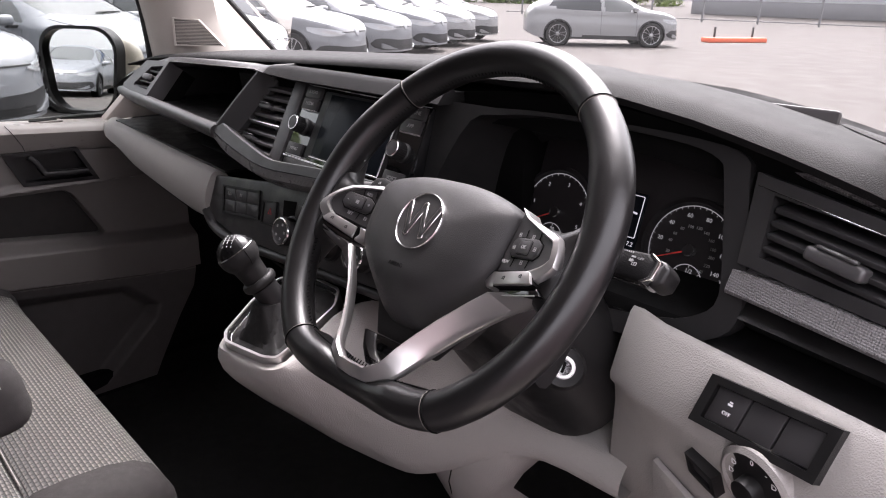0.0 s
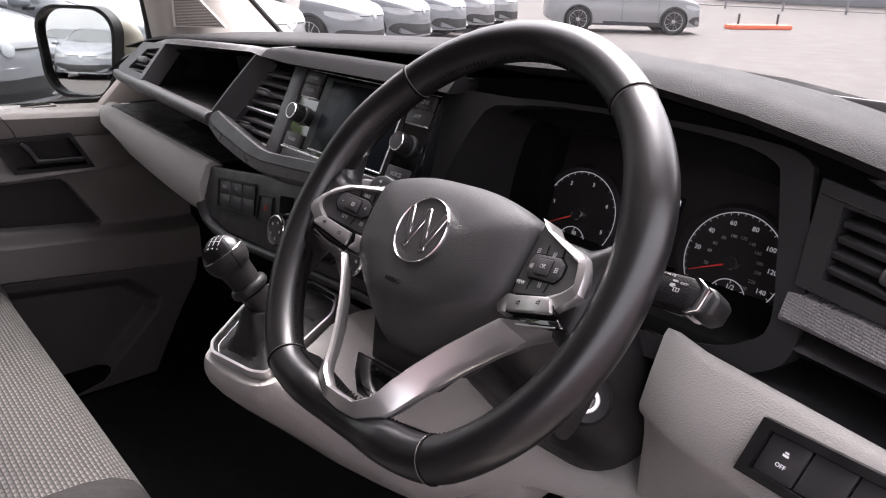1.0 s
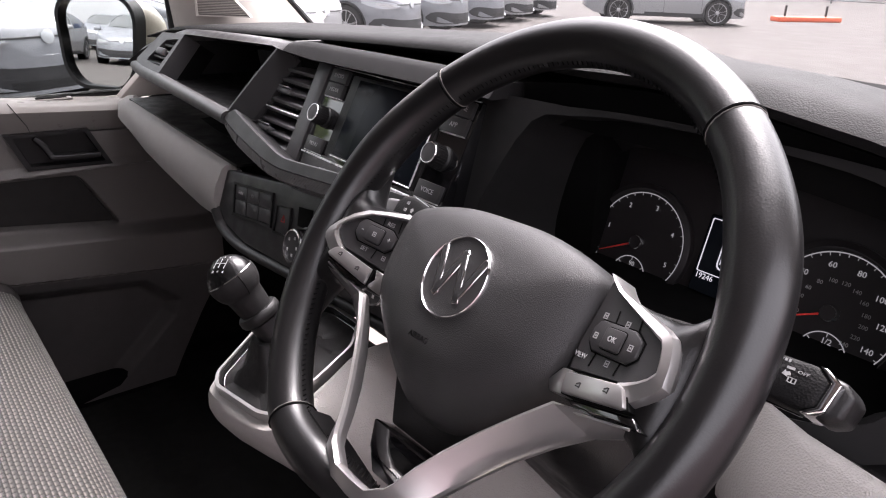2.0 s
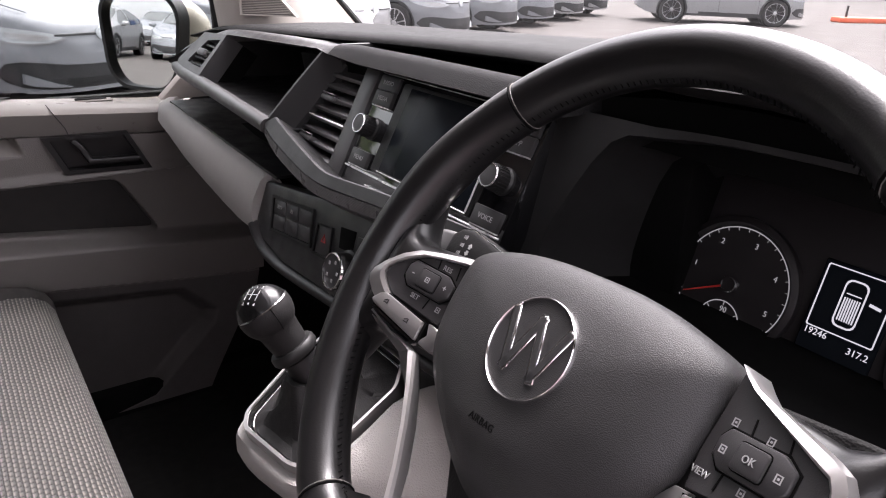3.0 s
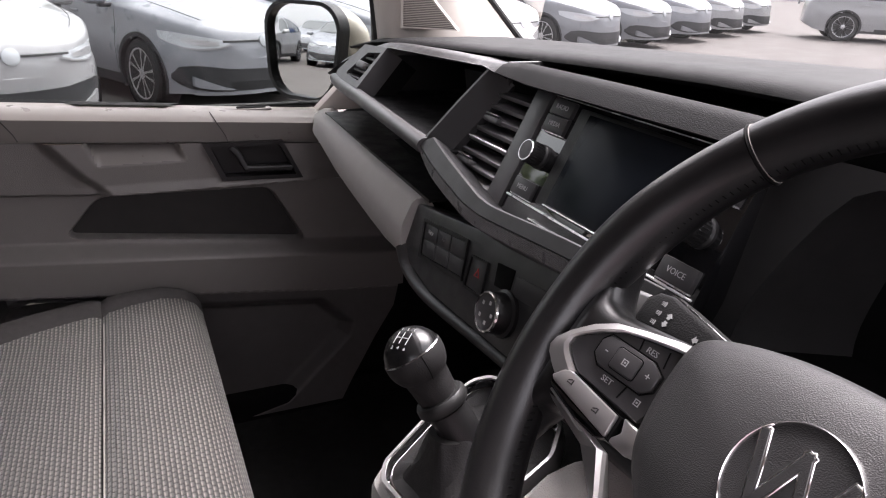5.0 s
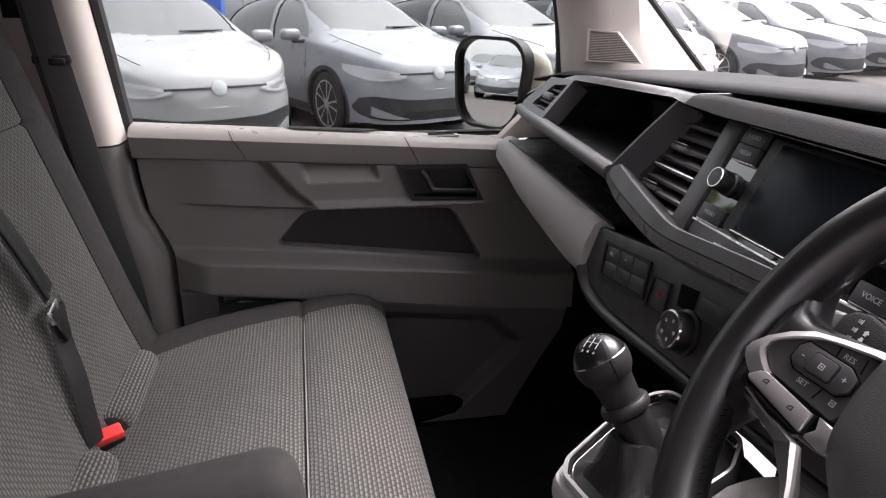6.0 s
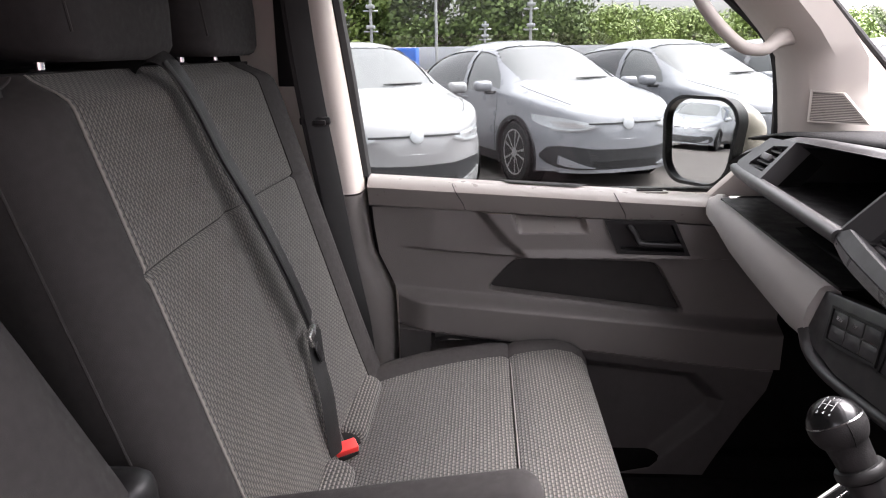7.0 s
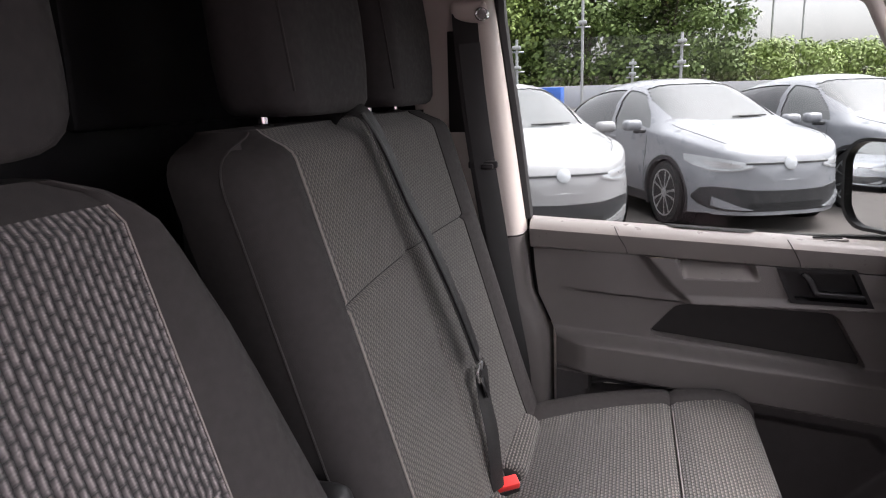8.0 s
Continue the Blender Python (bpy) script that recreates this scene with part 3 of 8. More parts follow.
def build_door():
    door = thing("passenger_door", (-0.84, 0.25, 0.6), "closed passenger door with grey plastic card and moulded storage pockets", "door")
    ny, nz = 300, 300
    rings = []
    for j in range(nz + 1):
        v = j / nz
        row = []
        for i in range(ny + 1):
            y_end = lerp_at(0.56 + 0.65 * v, [(0.5, 0.585), (0.6, 0.63), (0.72, 0.69), (0.80, 0.735), (0.85, 0.745), (1.3, 0.745)])
            y = -0.148 + (y_end + 0.148) * i / ny
            if v > 0:
                y = max(y, lerp_at(0.56 + (sill_z(y) - 0.058 - 0.56) * v, [(0.5, -0.09), (1.005, -0.092), (1.05, -0.111), (1.097, -0.133), (1.16, -0.142), (1.3, -0.152)]))
            z = 0.56 + (sill_z(y) - 0.058 - 0.56) * v
            row.append(Vector((card_x(y, z), y, z)))
        rings.append(row)

    def kind(k, i):
        c = (rings[k][i] + rings[k + 1][i + 1]) * 0.5
        # the cup's paler material paints in the light on its upturned face
        if inside(GRIP, c.y, c.z) > 0.002:
            return "pull_cup"
        # below this edge the card takes the colour darkened for shade
        edge = lerp_at(c.y, [(-0.15, 0.93), (-0.017, 0.912), (0.597, 0.838), (0.8, 0.82)])
        return "lower_panel" if c.z < edge else "card"
    for k, bm in split_loft(rings, kind, closed=False).items():
        part(k, bm, {"card": M_DOOR, "lower_panel": M_DOOR_SHADED, "pull_cup": M_DOOR_TOP}[k], door, {"lower_panel": "tray of the lower door, with shade painted into its colour", "pull_cup": "smooth cup of the pull grip, paler to paint in caught light"}.get(k, ""))
    # the pocket's shade is partly put into this lining's dark colour
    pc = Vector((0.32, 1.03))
    part("pocket_lining", prism([tuple(pc + (Vector(q) - pc) * 0.985) for q in POCKET], -0.052, -0.036, 0.006, 3, DOOR), M_POCKET, door, "dark lining of the storage pocket, with its shade painted in")
    part("door_body", rbox(0.05, 0.86, 0.64, (-0.905, 0.28, 0.86), 0.01), M_BODY, door, "pale painted outer door skin")
    # capping along the window
    def cap(y):
        z = sill_z(y)
        return [(-0.895, y, z - 0.03), (-0.892, y, z - 0.006), (-0.862, y, z + 0.001), (-0.835, y, z), (-0.815, y, z - 0.002), (-0.803, y, z - 0.009), (-0.796, y, z - 0.017),
                (-0.806, y, z - 0.045), (-0.812, y, z - 0.058), (-0.824, y, z - 0.063), (-0.85, y, z - 0.063)]
    ys = [-0.15 + 0.74 * i / 24 for i in range(25)]
    part("capping", loft([cap(y) for y in ys]), M_DOOR_TOP, door, "smooth grey capping below the window")
    for yj in (0.03, 0.372):
        part("capping_joint", tube([(q[0] + 0.0006, yj + (0.012 if k > 2 else 0) + 0.004 * k, q[2]) for k, q in enumerate(cap(yj)[4:10])], 0.0009, 5), M_POCKET, door)
    # dark plate in place of a shallow dish, and lock slot in the capping
    dish = [(-0.868, 0.13, sill_z(0.13) + 0.004), (-0.838, 0.155, sill_z(0.155) + 0.004), (-0.838, 0.30, sill_z(0.3) + 0.004), (-0.868, 0.325, sill_z(0.325) + 0.004)]
    bm = bmesh.new()
    bm.faces.new([bm.verts.new(q) for q in dish])
    bmesh.ops.solidify(bm, geom=bm.faces[:], thickness=0.002)
    part("lock_dish_plate", bm, M_POCKET, door, "dark plate on the capping in place of a shallow recess")
    part("lock_slot", rbox(0.012, 0.055, 0.004, (-0.842, 0.452, sill_z(0.452) + 0.0028), 0.0015, 1), M_DEEP, door, "black slot for the lock button")
    part("lock_plate", rbox(0.022, 0.085, 0.004, (-0.842, 0.447, sill_z(0.447) + 0.0002), 0.0015, 1), M_DOOR_TOP, door)
    # release handle
    bez = [(0.352, 1.178), (0.500, 1.176), (0.537, 1.100), (0.383, 1.106)]
    inn = [(0.366, 1.171), (0.494, 1.169), (0.524, 1.108), (0.391, 1.113)]
    DOOR_H = Matrix.Translation((0.016, 0, 0)) @ DOOR
    b = part("handle_bezel", ring_band(bez, inn, -0.03, 0.003, DOOR_H, 0.002), M_BLACK, door, "black bezel of the door release")
    part("cup", prism(inn, -0.03, -0.020, 0.001, 1, DOOR_H), M_BLACK, b)
    path = [DOOR_H @ Vector((q[0], q[1], q[2] - 0.010)) for q in ((0.405, 1.166, 0.0), (0.418, 1.15, 0.004), (0.427, 1.132, 0.007), (0.438, 1.126, 0.009), (0.515, 1.122, 0.008))]
    part("release_lever", sweep(catmull(path, 5), round_rect(0.012, 0.022, 0.004), up=(1, 0, 0)), M_BLACK, b, "black door release lever")
    part("window_seal", tube(catmull([(-0.862, -0.165, 1.262), (-0.862, -0.19, 1.47), (-0.862, -0.224, 1.73), (-0.855, -0.21, 1.80), (-0.85, 0.0, 1.825), (-0.848, 0.3, 1.79), (-0.852, 0.48, 1.71), (-0.856, 0.605, 1.614), (-0.858, 0.67, 1.555), (-0.86, 0.7, 1.5), (-0.862, 0.715, 1.40), (-0.864, 0.72, 1.30), (-0.864, 0.72, 1.22)], 5), 0.016, 8), M_RUBBER, door, "black rubber window seal")
    g = part("window_pane", rbox(0.004, 0.95, 0.6, (-0.868, 0.26, 1.53), 0), M_GLASS, door, "clear door window glass")
    g.visible_shadow = False
    part("belt_line_seal", rbox(0.012, 0.86, 0.012, (-0.877, 0.28, sill_z(0.28) - 0.012), 0.003, 1), M_RUBBER, door)
    # triangle cover where the mirror is mounted
    tri_m = Matrix(((0, 0, 1, -0.845), (1, 0, 0, 0), (0, 1, 0, 0), (0, 0, 0, 1)))
    part("mirror_corner_cover", prism([(0.575, 1.222), (0.72, 1.222), (0.72, 1.33), (0.70, 1.345)], -0.02, 0.012, 0.005, 2, tri_m), M_PILLAR, door, "pale corner cover behind the door mirror")


def build_door_mirror():
    mm = rake_at(-1.0, 0.597, 1.318, 3.0, 33.5)
    mir = thing("door_mirror", (-0.95, 0.66, 1.22), "door mirror with black rim and pale painted housing", "mirror")
    outline = round_rect(0.205, 0.205, 0.062, 8)
    outline = [(u * (1 + 0.10 * (v / 0.1)), v) for u, v in outline]
    rim = [(u * 1.0, v * 1.0) for u, v in outline]
    glass = [(u * 0.92, v * 0.925) for u, v in outline]
    part("mirror_glass", prism(glass, -0.004, 0.0, 0, 1, mm), M_MIRROR, mir, "silvered mirror glass")
    part("rim", ring_band(rim, glass, -0.02, 0.012, mm, 0.003), M_BLACK, mir, "black plastic rim")
    rings = []
    for k in range(9):
        t = k / 8
        s = math.sqrt(max(0.0, 1 - t * t)) if t < 1 else 0.08
        rings.append([mm @ Vector((u * (0.985 * s + 0.0) + 0.045 * t, v * 0.985 * max(s, 0.08) - 0.01 * t, -0.016 - 0.105 * t)) for u, v in outline])
    part("housing", loft(rings), M_BODY, mir, "pale painted housing")
    part("foot", sweep(catmull([(-0.86, 0.70, 1.26), (-0.90, 0.69, 1.262), (-0.96, 0.66, 1.268)], 4), round_rect(0.05, 0.06, 0.018), up=(0, 0, 1)), M_BLACK, mir, "black mirror foot")


build_shell()
build_pillars()
build_b_pillar()
build_door()
build_door_mirror()

# ---- the dashboard ----
def hatched(name, color, rough, size, gloss=0.3):
    """A fine woven relief pressed into satin plastic."""
    mt = material(name, color, rough, mottle=0.05, spec=gloss)
    nt = mt.node_tree
    b = nt.nodes["Principled BSDF"]
    tc = nt.nodes.new("ShaderNodeTexCoord")
    sp = nt.nodes.new("ShaderNodeSeparateXYZ")
    nt.links.new(tc.outputs["Object"], sp.inputs[0])
    run = math_node(nt, "MULTIPLY", sp.outputs[0], math.pi / size)
    rise = math_node(nt, "MULTIPLY", math_node(nt, "SUBTRACT", sp.outputs[2], math_node(nt, "MULTIPLY", sp.outputs[1], 0.25)), 1.4 * math.pi / size)
    height = math_node(nt, "MULTIPLY", math_node(nt, "SINE", math_node(nt, "ADD", run, rise)), math_node(nt, "SINE", math_node(nt, "SUBTRACT", run, rise)))
    bump = nt.nodes.new("ShaderNodeBump")
    bump.inputs["Strength"].default_value, bump.inputs["Distance"].default_value = 1.0, 0.00035
    nt.links.new(height, bump.inputs["Height"]), nt.links.new(bump.outputs[0], b.inputs["Normal"])
    return mt


M_HATCH = hatched("woven_relief_trim", (0.13, 0.126, 0.127), 0.34, 0.0024)

DASH = thing("dashboard", (0, 0.8, 0.9), "black and grey moulded van dashboard with satin trim frame", "dashboard")
Z_TOP = [(-0.88, 1.345), (-0.72, 1.372), (-0.6, 1.385), (-0.45, 1.394), (-0.3, 1.402), (0.0, 1.418), (0.2, 1.429), (0.38, 1.437), (0.48, 1.434), (0.56, 1.424), (0.64, 1.409), (0.72, 1.392), (0.8, 1.372), (0.88, 1.35)]
Y_LIP = [(-0.88, 0.66), (-0.72, 0.655), (-0.6, 0.655), (-0.35, 0.672), (-0.1, 0.705), (0.1, 0.703), (0.22, 0.676), (0.32, 0.653), (0.45, 0.643), (0.6, 0.640), (0.7, 0.632), (0.8, 0.615), (0.88, 0.60)]
LIP_DROP = [(-0.88, 0.006), (-0.5, 0.008), (-0.3, 0.010), (0.0, 0.012), (0.3, 0.014), (0.88, 0.016)]


def top_section(x):
    zt, yf, d = lerp_at(x, Z_TOP), lerp_at(x, Y_LIP), lerp_at(x, LIP_DROP)
    k = smooth01(0.15, 0.4, x)
    # on the driver's side the cover is a rounded hood that falls away to the windscreen
    return [(x, y, z) for y, z in ((1.2, zt - 0.05 - 0.055 * k), (1.05, zt - 0.02 - 0.050 * k), (0.95, zt - 0.008 - 0.038 * k), (0.86, zt - 0.001 - 0.024 * k), (0.79, zt - 0.009 * k), (yf + 0.055 + 0.042 * k, zt - 0.001 + 0.0005 * k), (yf + 0.022 + 0.036 * k, zt - 0.14 * d * (1 - k) + 0.001 * k),
                                   (yf + 0.009 + 0.021 * k, zt - d * (0.4 - 0.4 * k)), (yf + 0.002 + 0.011 * k, zt - d * (0.75 - 0.5 * k)), (yf, zt - d * (1.1 - 0.2 * k)), (yf + 0.004, zt - d * 1.4), (yf + 0.03, zt - d * 1.8), (0.9, zt - d * 1.8 - 0.03), (1.2, zt - 0.1))]


def top_z(x, y):
    """Height of the dash top at a place."""
    return lerp_at(y, sorted((q[1], q[2]) for q in top_section(x)[:9]))


def trim_y(z):
    return 0.563 + 0.72 * (z - 1.285)


TF = rake_at(0, 0.563, 1.285, 35.75)
RF = rake_at(0, 0.650, 1.371, 26.57)
BF = rake_at(0, 0.655, 1.37, 14)
CF = rake_at(0.436, 0.733, 1.2535, 17)
PF = rake_at(0, 0.557, 1.189, 16.7)


def tv(z):
    return (z - 1.285) * 1.2322


def strip_loft(pairs, depth, lift=0.004, m=I4):
    """A band between two edges, given as pairs of local (u, v), softly domed, with a back."""
    rings = []
    for (a, b) in pairs:
        a, b = Vector((*a, 0)), Vector((*b, 0))
        def at(t, w):
            p = a.lerp(b, t)
            return m @ Vector((p.x, p.y, w))
        rings.append([at(0, -depth), at(0, -0.003), at(0.06, 0), at(0.3, lift * 0.8), at(0.5, lift), at(0.7, lift * 0.8), at(0.94, 0), at(1, -0.003), at(1, -depth)])
    return loft(rings)


def build_dash_body():
    xs = [-0.88, -0.8, -0.72, -0.66, -0.6, -0.52, -0.45, -0.37, -0.3, -0.22, -0.15, -0.07, 0, 0.07, 0.14, 0.2, 0.26, 0.32, 0.38, 0.43, 0.48, 0.52, 0.56, 0.6, 0.64, 0.68, 0.72, 0.76, 0.8, 0.84, 0.88]
    part("top_cover", loft([top_section(x) for x in xs]), M_SOFT, DASH, "grained soft black dash top")
    # black filler below the overhanging lip, in place of the shade there
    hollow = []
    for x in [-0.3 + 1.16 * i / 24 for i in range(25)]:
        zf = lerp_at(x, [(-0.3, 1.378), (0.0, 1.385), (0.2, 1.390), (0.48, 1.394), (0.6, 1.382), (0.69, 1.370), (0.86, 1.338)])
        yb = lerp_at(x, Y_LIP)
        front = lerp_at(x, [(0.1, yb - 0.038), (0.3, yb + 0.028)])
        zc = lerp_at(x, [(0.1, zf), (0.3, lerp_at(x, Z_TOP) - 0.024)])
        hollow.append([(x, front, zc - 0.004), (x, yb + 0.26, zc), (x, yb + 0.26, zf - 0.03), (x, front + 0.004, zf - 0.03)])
    part("lip_shade_filler", loft(hollow), M_DEEP, DASH, "matt black filler standing in for shade below the dash lip")
    # round speaker well in the top
    well = [(0.73 + 0.10 * math.cos(a), 0.82 + 0.075 * math.sin(a)) for a in [2 * math.pi * i / 40 for i in range(40)]]
    inner = [(0.735 + 0.078 * math.cos(a), 0.83 + 0.048 * math.sin(a)) for a in [2 * math.pi * i / 40 for i in range(40)]]
    zt = top_z
    rings = [[(x, y, zt(x, y) + 0.001) for x, y in well], [(x, y, zt(x, y) + 0.003) for x, y in [(0.73 + (x - 0.73) * 0.96, 0.82 + (y - 0.82) * 0.96) for x, y in well]], [(x, y, zt(x, y) + 0.0035) for x, y in inner]]
    w = part("speaker_cover", loft(rings, caps=False), M_SOFT, DASH, "black oval speaker cover in the dash top")
    part("speaker_mesh", loft([[(x, y, zt(x, y) + 0.0036) for x, y in inner], [(0.735 + (x - 0.735) * 0.9, 0.83 + (y - 0.83) * 0.9, zt(x, y) + 0.002) for x, y in inner]]), M_DEEP, w)
    # hidden carrier that closes the inside
    part("carrier", joined(rbox(1.7, 0.3, 0.3, (0, 1.02, 1.12), 0.01), rbox(0.5, 0.08, 0.2, (0.05, 0.755, 1.27), 0.005), rbox(0.26, 0.1, 0.14, (0.72, 0.79, 1.3), 0.005),
                           rbox(1.42, 0.26, 0.05, (-0.1, 0.75, 1.205), 0.01)), M_DEEP, DASH, "matt black dash carrier")


def build_trim():
    zb = [(-0.745, 1.306), (-0.715, 1.327), (-0.69, 1.337), (-0.64, 1.352), (-0.585, 1.3675), (-0.54, 1.372), (-0.235, 1.3845), (-0.2, 1.3815), (-0.12, 1.379), (0.2, 1.382)]
    zu = [(-0.745, 1.312), (-0.715, 1.336), (-0.69, 1.347), (-0.64, 1.362), (-0.585, 1.376), (-0.54, 1.380), (-0.3, 1.389), (-0.217, 1.3905), (-0.155, 1.3965), (0.0, 1.399), (0.21, 1.401)]
    rings = []
    for x in [-0.745, -0.73, -0.715, -0.69, -0.665, -0.64, -0.61, -0.585, -0.56, -0.54, -0.45, -0.38, -0.3, -0.25, -0.235, -0.217, -0.2, -0.175, -0.155, -0.12, -0.06, 0.0, 0.07, 0.14, 0.2, 0.225]:
        a, b = lerp_at(x, zb), lerp_at(x, zu)
        back = lerp_at(x, Y_LIP) + 0.05
        zc = min(lerp_at(x, Z_TOP) - lerp_at(x, LIP_DROP) - 0.006, b + 0.012)
        rings.append([(x, trim_y(a) + 0.06, a), (x, trim_y(a) + 0.002, a), (x, trim_y(a) - 0.001, a + 0.002), (x, trim_y(b) - 0.003, b - 0.004), (x, trim_y(b) + 0.002, b), (x, trim_y(b) + 0.010, b + 0.002), (x, lerp_at(x, [(-0.36, back), (-0.2, trim_y(b) + 0.016)]), lerp_at(x, [(-0.36, zc), (-0.2, b - 0.004)])), (x, back, zc - 0.02)])
    part("upper_frame", loft(rings[:17]), M_FACE, DASH, "dark satin frame along the open shelf")
    part("radio_hood", loft(rings[16:]), M_SOFT, DASH, "black edge above the radio")
    # lower rail of the open shelf, from the side vent to the corner
    rail = [(-0.712, 1.299, 1.3135), (-0.70, 1.2970, 1.3145), (-0.66, 1.2935, 1.3115), (-0.56, 1.2905, 1.309), (-0.42, 1.286, 1.304), (-0.30, 1.2815, 1.2995), (-0.262, 1.280, 1.2985)]
    part("shelf_rail", strip_loft([((x, tv(za)), (x + 0.008 * (x > -0.3), tv(zb_))) for x, za, zb_ in rail], 0.03, 0.006, TF), M_TRIM, DASH, "dark satin rail below the open shelf")
    slant = []
    for (u, v) in ((-0.2640, tv(1.2945)), (-0.2440, tv(1.343)), (-0.2225, tv(1.3865))):
        slant.append([TF @ Vector((u + du, v - 0.1 * du, w)) for du, w in ((-0.001, -0.035), (0.0, -0.002), (0.002, 0.0008), (0.007, 0.0008), (0.009, -0.001), (0.030, -0.026), (0.030, -0.035))])
    part("slant_frame", loft(slant), M_FACE, DASH, "dark satin slanted frame beside the vents")

    def along(pts, per=5):
        return catmull([Vector((u, v, 0)) for u, v in pts], per)
    line = along([(-0.2660, 0.0035), (-0.2074, -0.0104), (-0.118, -0.0243), (-0.082, -0.0275), (-0.040, -0.0272), (0.075, -0.0175), (0.203, -0.0085)])
    inner = along([(-0.2360, 0.0195), (-0.170, 0.0060), (-0.090, -0.0082), (-0.062, -0.0118), (-0.030, -0.0112), (0.085, -0.0012), (0.203, 0.0050)])
    low = along([(-0.2600, -0.0085), (-0.2040, -0.0240), (-0.112, -0.0378), (-0.078, -0.0402), (-0.038, -0.0392), (0.080, -0.0290), (0.203, -0.0195)])
    rings = []
    for a, b in zip(line, inner):
        rings.append([TF @ Vector((p.x, p.y, w)) for p, w in ((a, -0.04), (a, -0.0012), (a.lerp(b, 0.05), 0.0005), (a.lerp(b, 0.90), 0.0022), (b, 0.0008), (b, -0.05))])
    part("lower_frame", loft(rings), M_FACE, DASH, "dark satin frame below the radio", 25)
    rings = []
    for a, b in zip(low, line):
        rings.append([TF @ Vector((p.x, p.y, w)) for p, w in ((a, -0.04), (a, -0.010), (a.lerp(b, 0.06), -0.0085), (a.lerp(b, 0.95), -0.0008), (b, -0.0015), (b, -0.04))])
    part("relief_strip", loft(rings), M_HATCH, DASH, "dark strip with fine woven relief", 25)


def build_shelf():
    s = part("open_shelf", thick(surf(lambda u, v: Vector((-0.62 + 0.4 * u, 0.585 + 0.28 * v, 1.296 - 0.01 * u - 0.004 * v)), 4, 4), 0.004), M_BLACK, DASH, "deep matt black open shelf")
    part("shelf_back", rbox(0.44, 0.01, 0.085, (-0.4, 0.86, 1.325), 0.002), M_BLACK, s)
    for x, ln, z, h in ((-0.605, 0.26, 1.325, 0.06), (-0.2, 0.2, 1.33, 0.13)):
        part("shelf_end", rbox(0.008, ln, h, (x, 0.75, z), 0.002), M_BLACK, s)
    # gap between the rail and the grey panel: a second, lower shelf
    part("lower_shelf", joined(thick(surf(lambda u, v: Vector((-0.74 + 0.5 * u, 0.57 + 0.25 * v, 1.238 - 0.018 * u - 0.002 * v)), 4, 2), 0.004), rbox(0.56, 0.01, 0.08, (-0.48, 0.82, 1.26), 0.002)), M_BLACK, DASH, "black lower shelf")
    # side vent
    poly = [(-0.698, 0.030), (-0.706, 0.041), (-0.655, 0.101), (-0.552, 0.107), (-0.568, 0.028), (-0.62, 0.0265)]
    inn = [(-0.654, 0.0425), (-0.655, 0.047), (-0.618, 0.0890), (-0.565, 0.0960), (-0.5835, 0.0395), (-0.62, 0.0405)]
    v = part("side_vent", ring_band(poly, inn, -0.03, 0.002, TF, 0.0015), M_TRIM, DASH, "small side air vent")
    part("duct", prism(poly, -0.06, -0.03, 0, 1, TF), M_DEEP, v)
    for k in range(4):
        y = 0.0465 + 0.0125 * k
        x0, x1 = lerp_at(y, [(0.04, -0.654), (0.047, -0.655), (0.089, -0.618), (0.096, -0.58)]), lerp_at(y, [(0.0395, -0.5835), (0.096, -0.565)])
        part("slat", rbox(x1 - x0, 0.016, 0.0035, ((x0 + x1) / 2, 0, 0), 0.0014, 2, TF @ Matrix.Translation((0, y, -0.008)) @ pose(0, 0, 0, -62)), M_TRIM, v)
    part("tab", rbox(0.034, 0.013, 0.012, (-0.612, 0.066, 0.0), 0.003, 2, TF), M_TRIM, v, "adjuster tab")


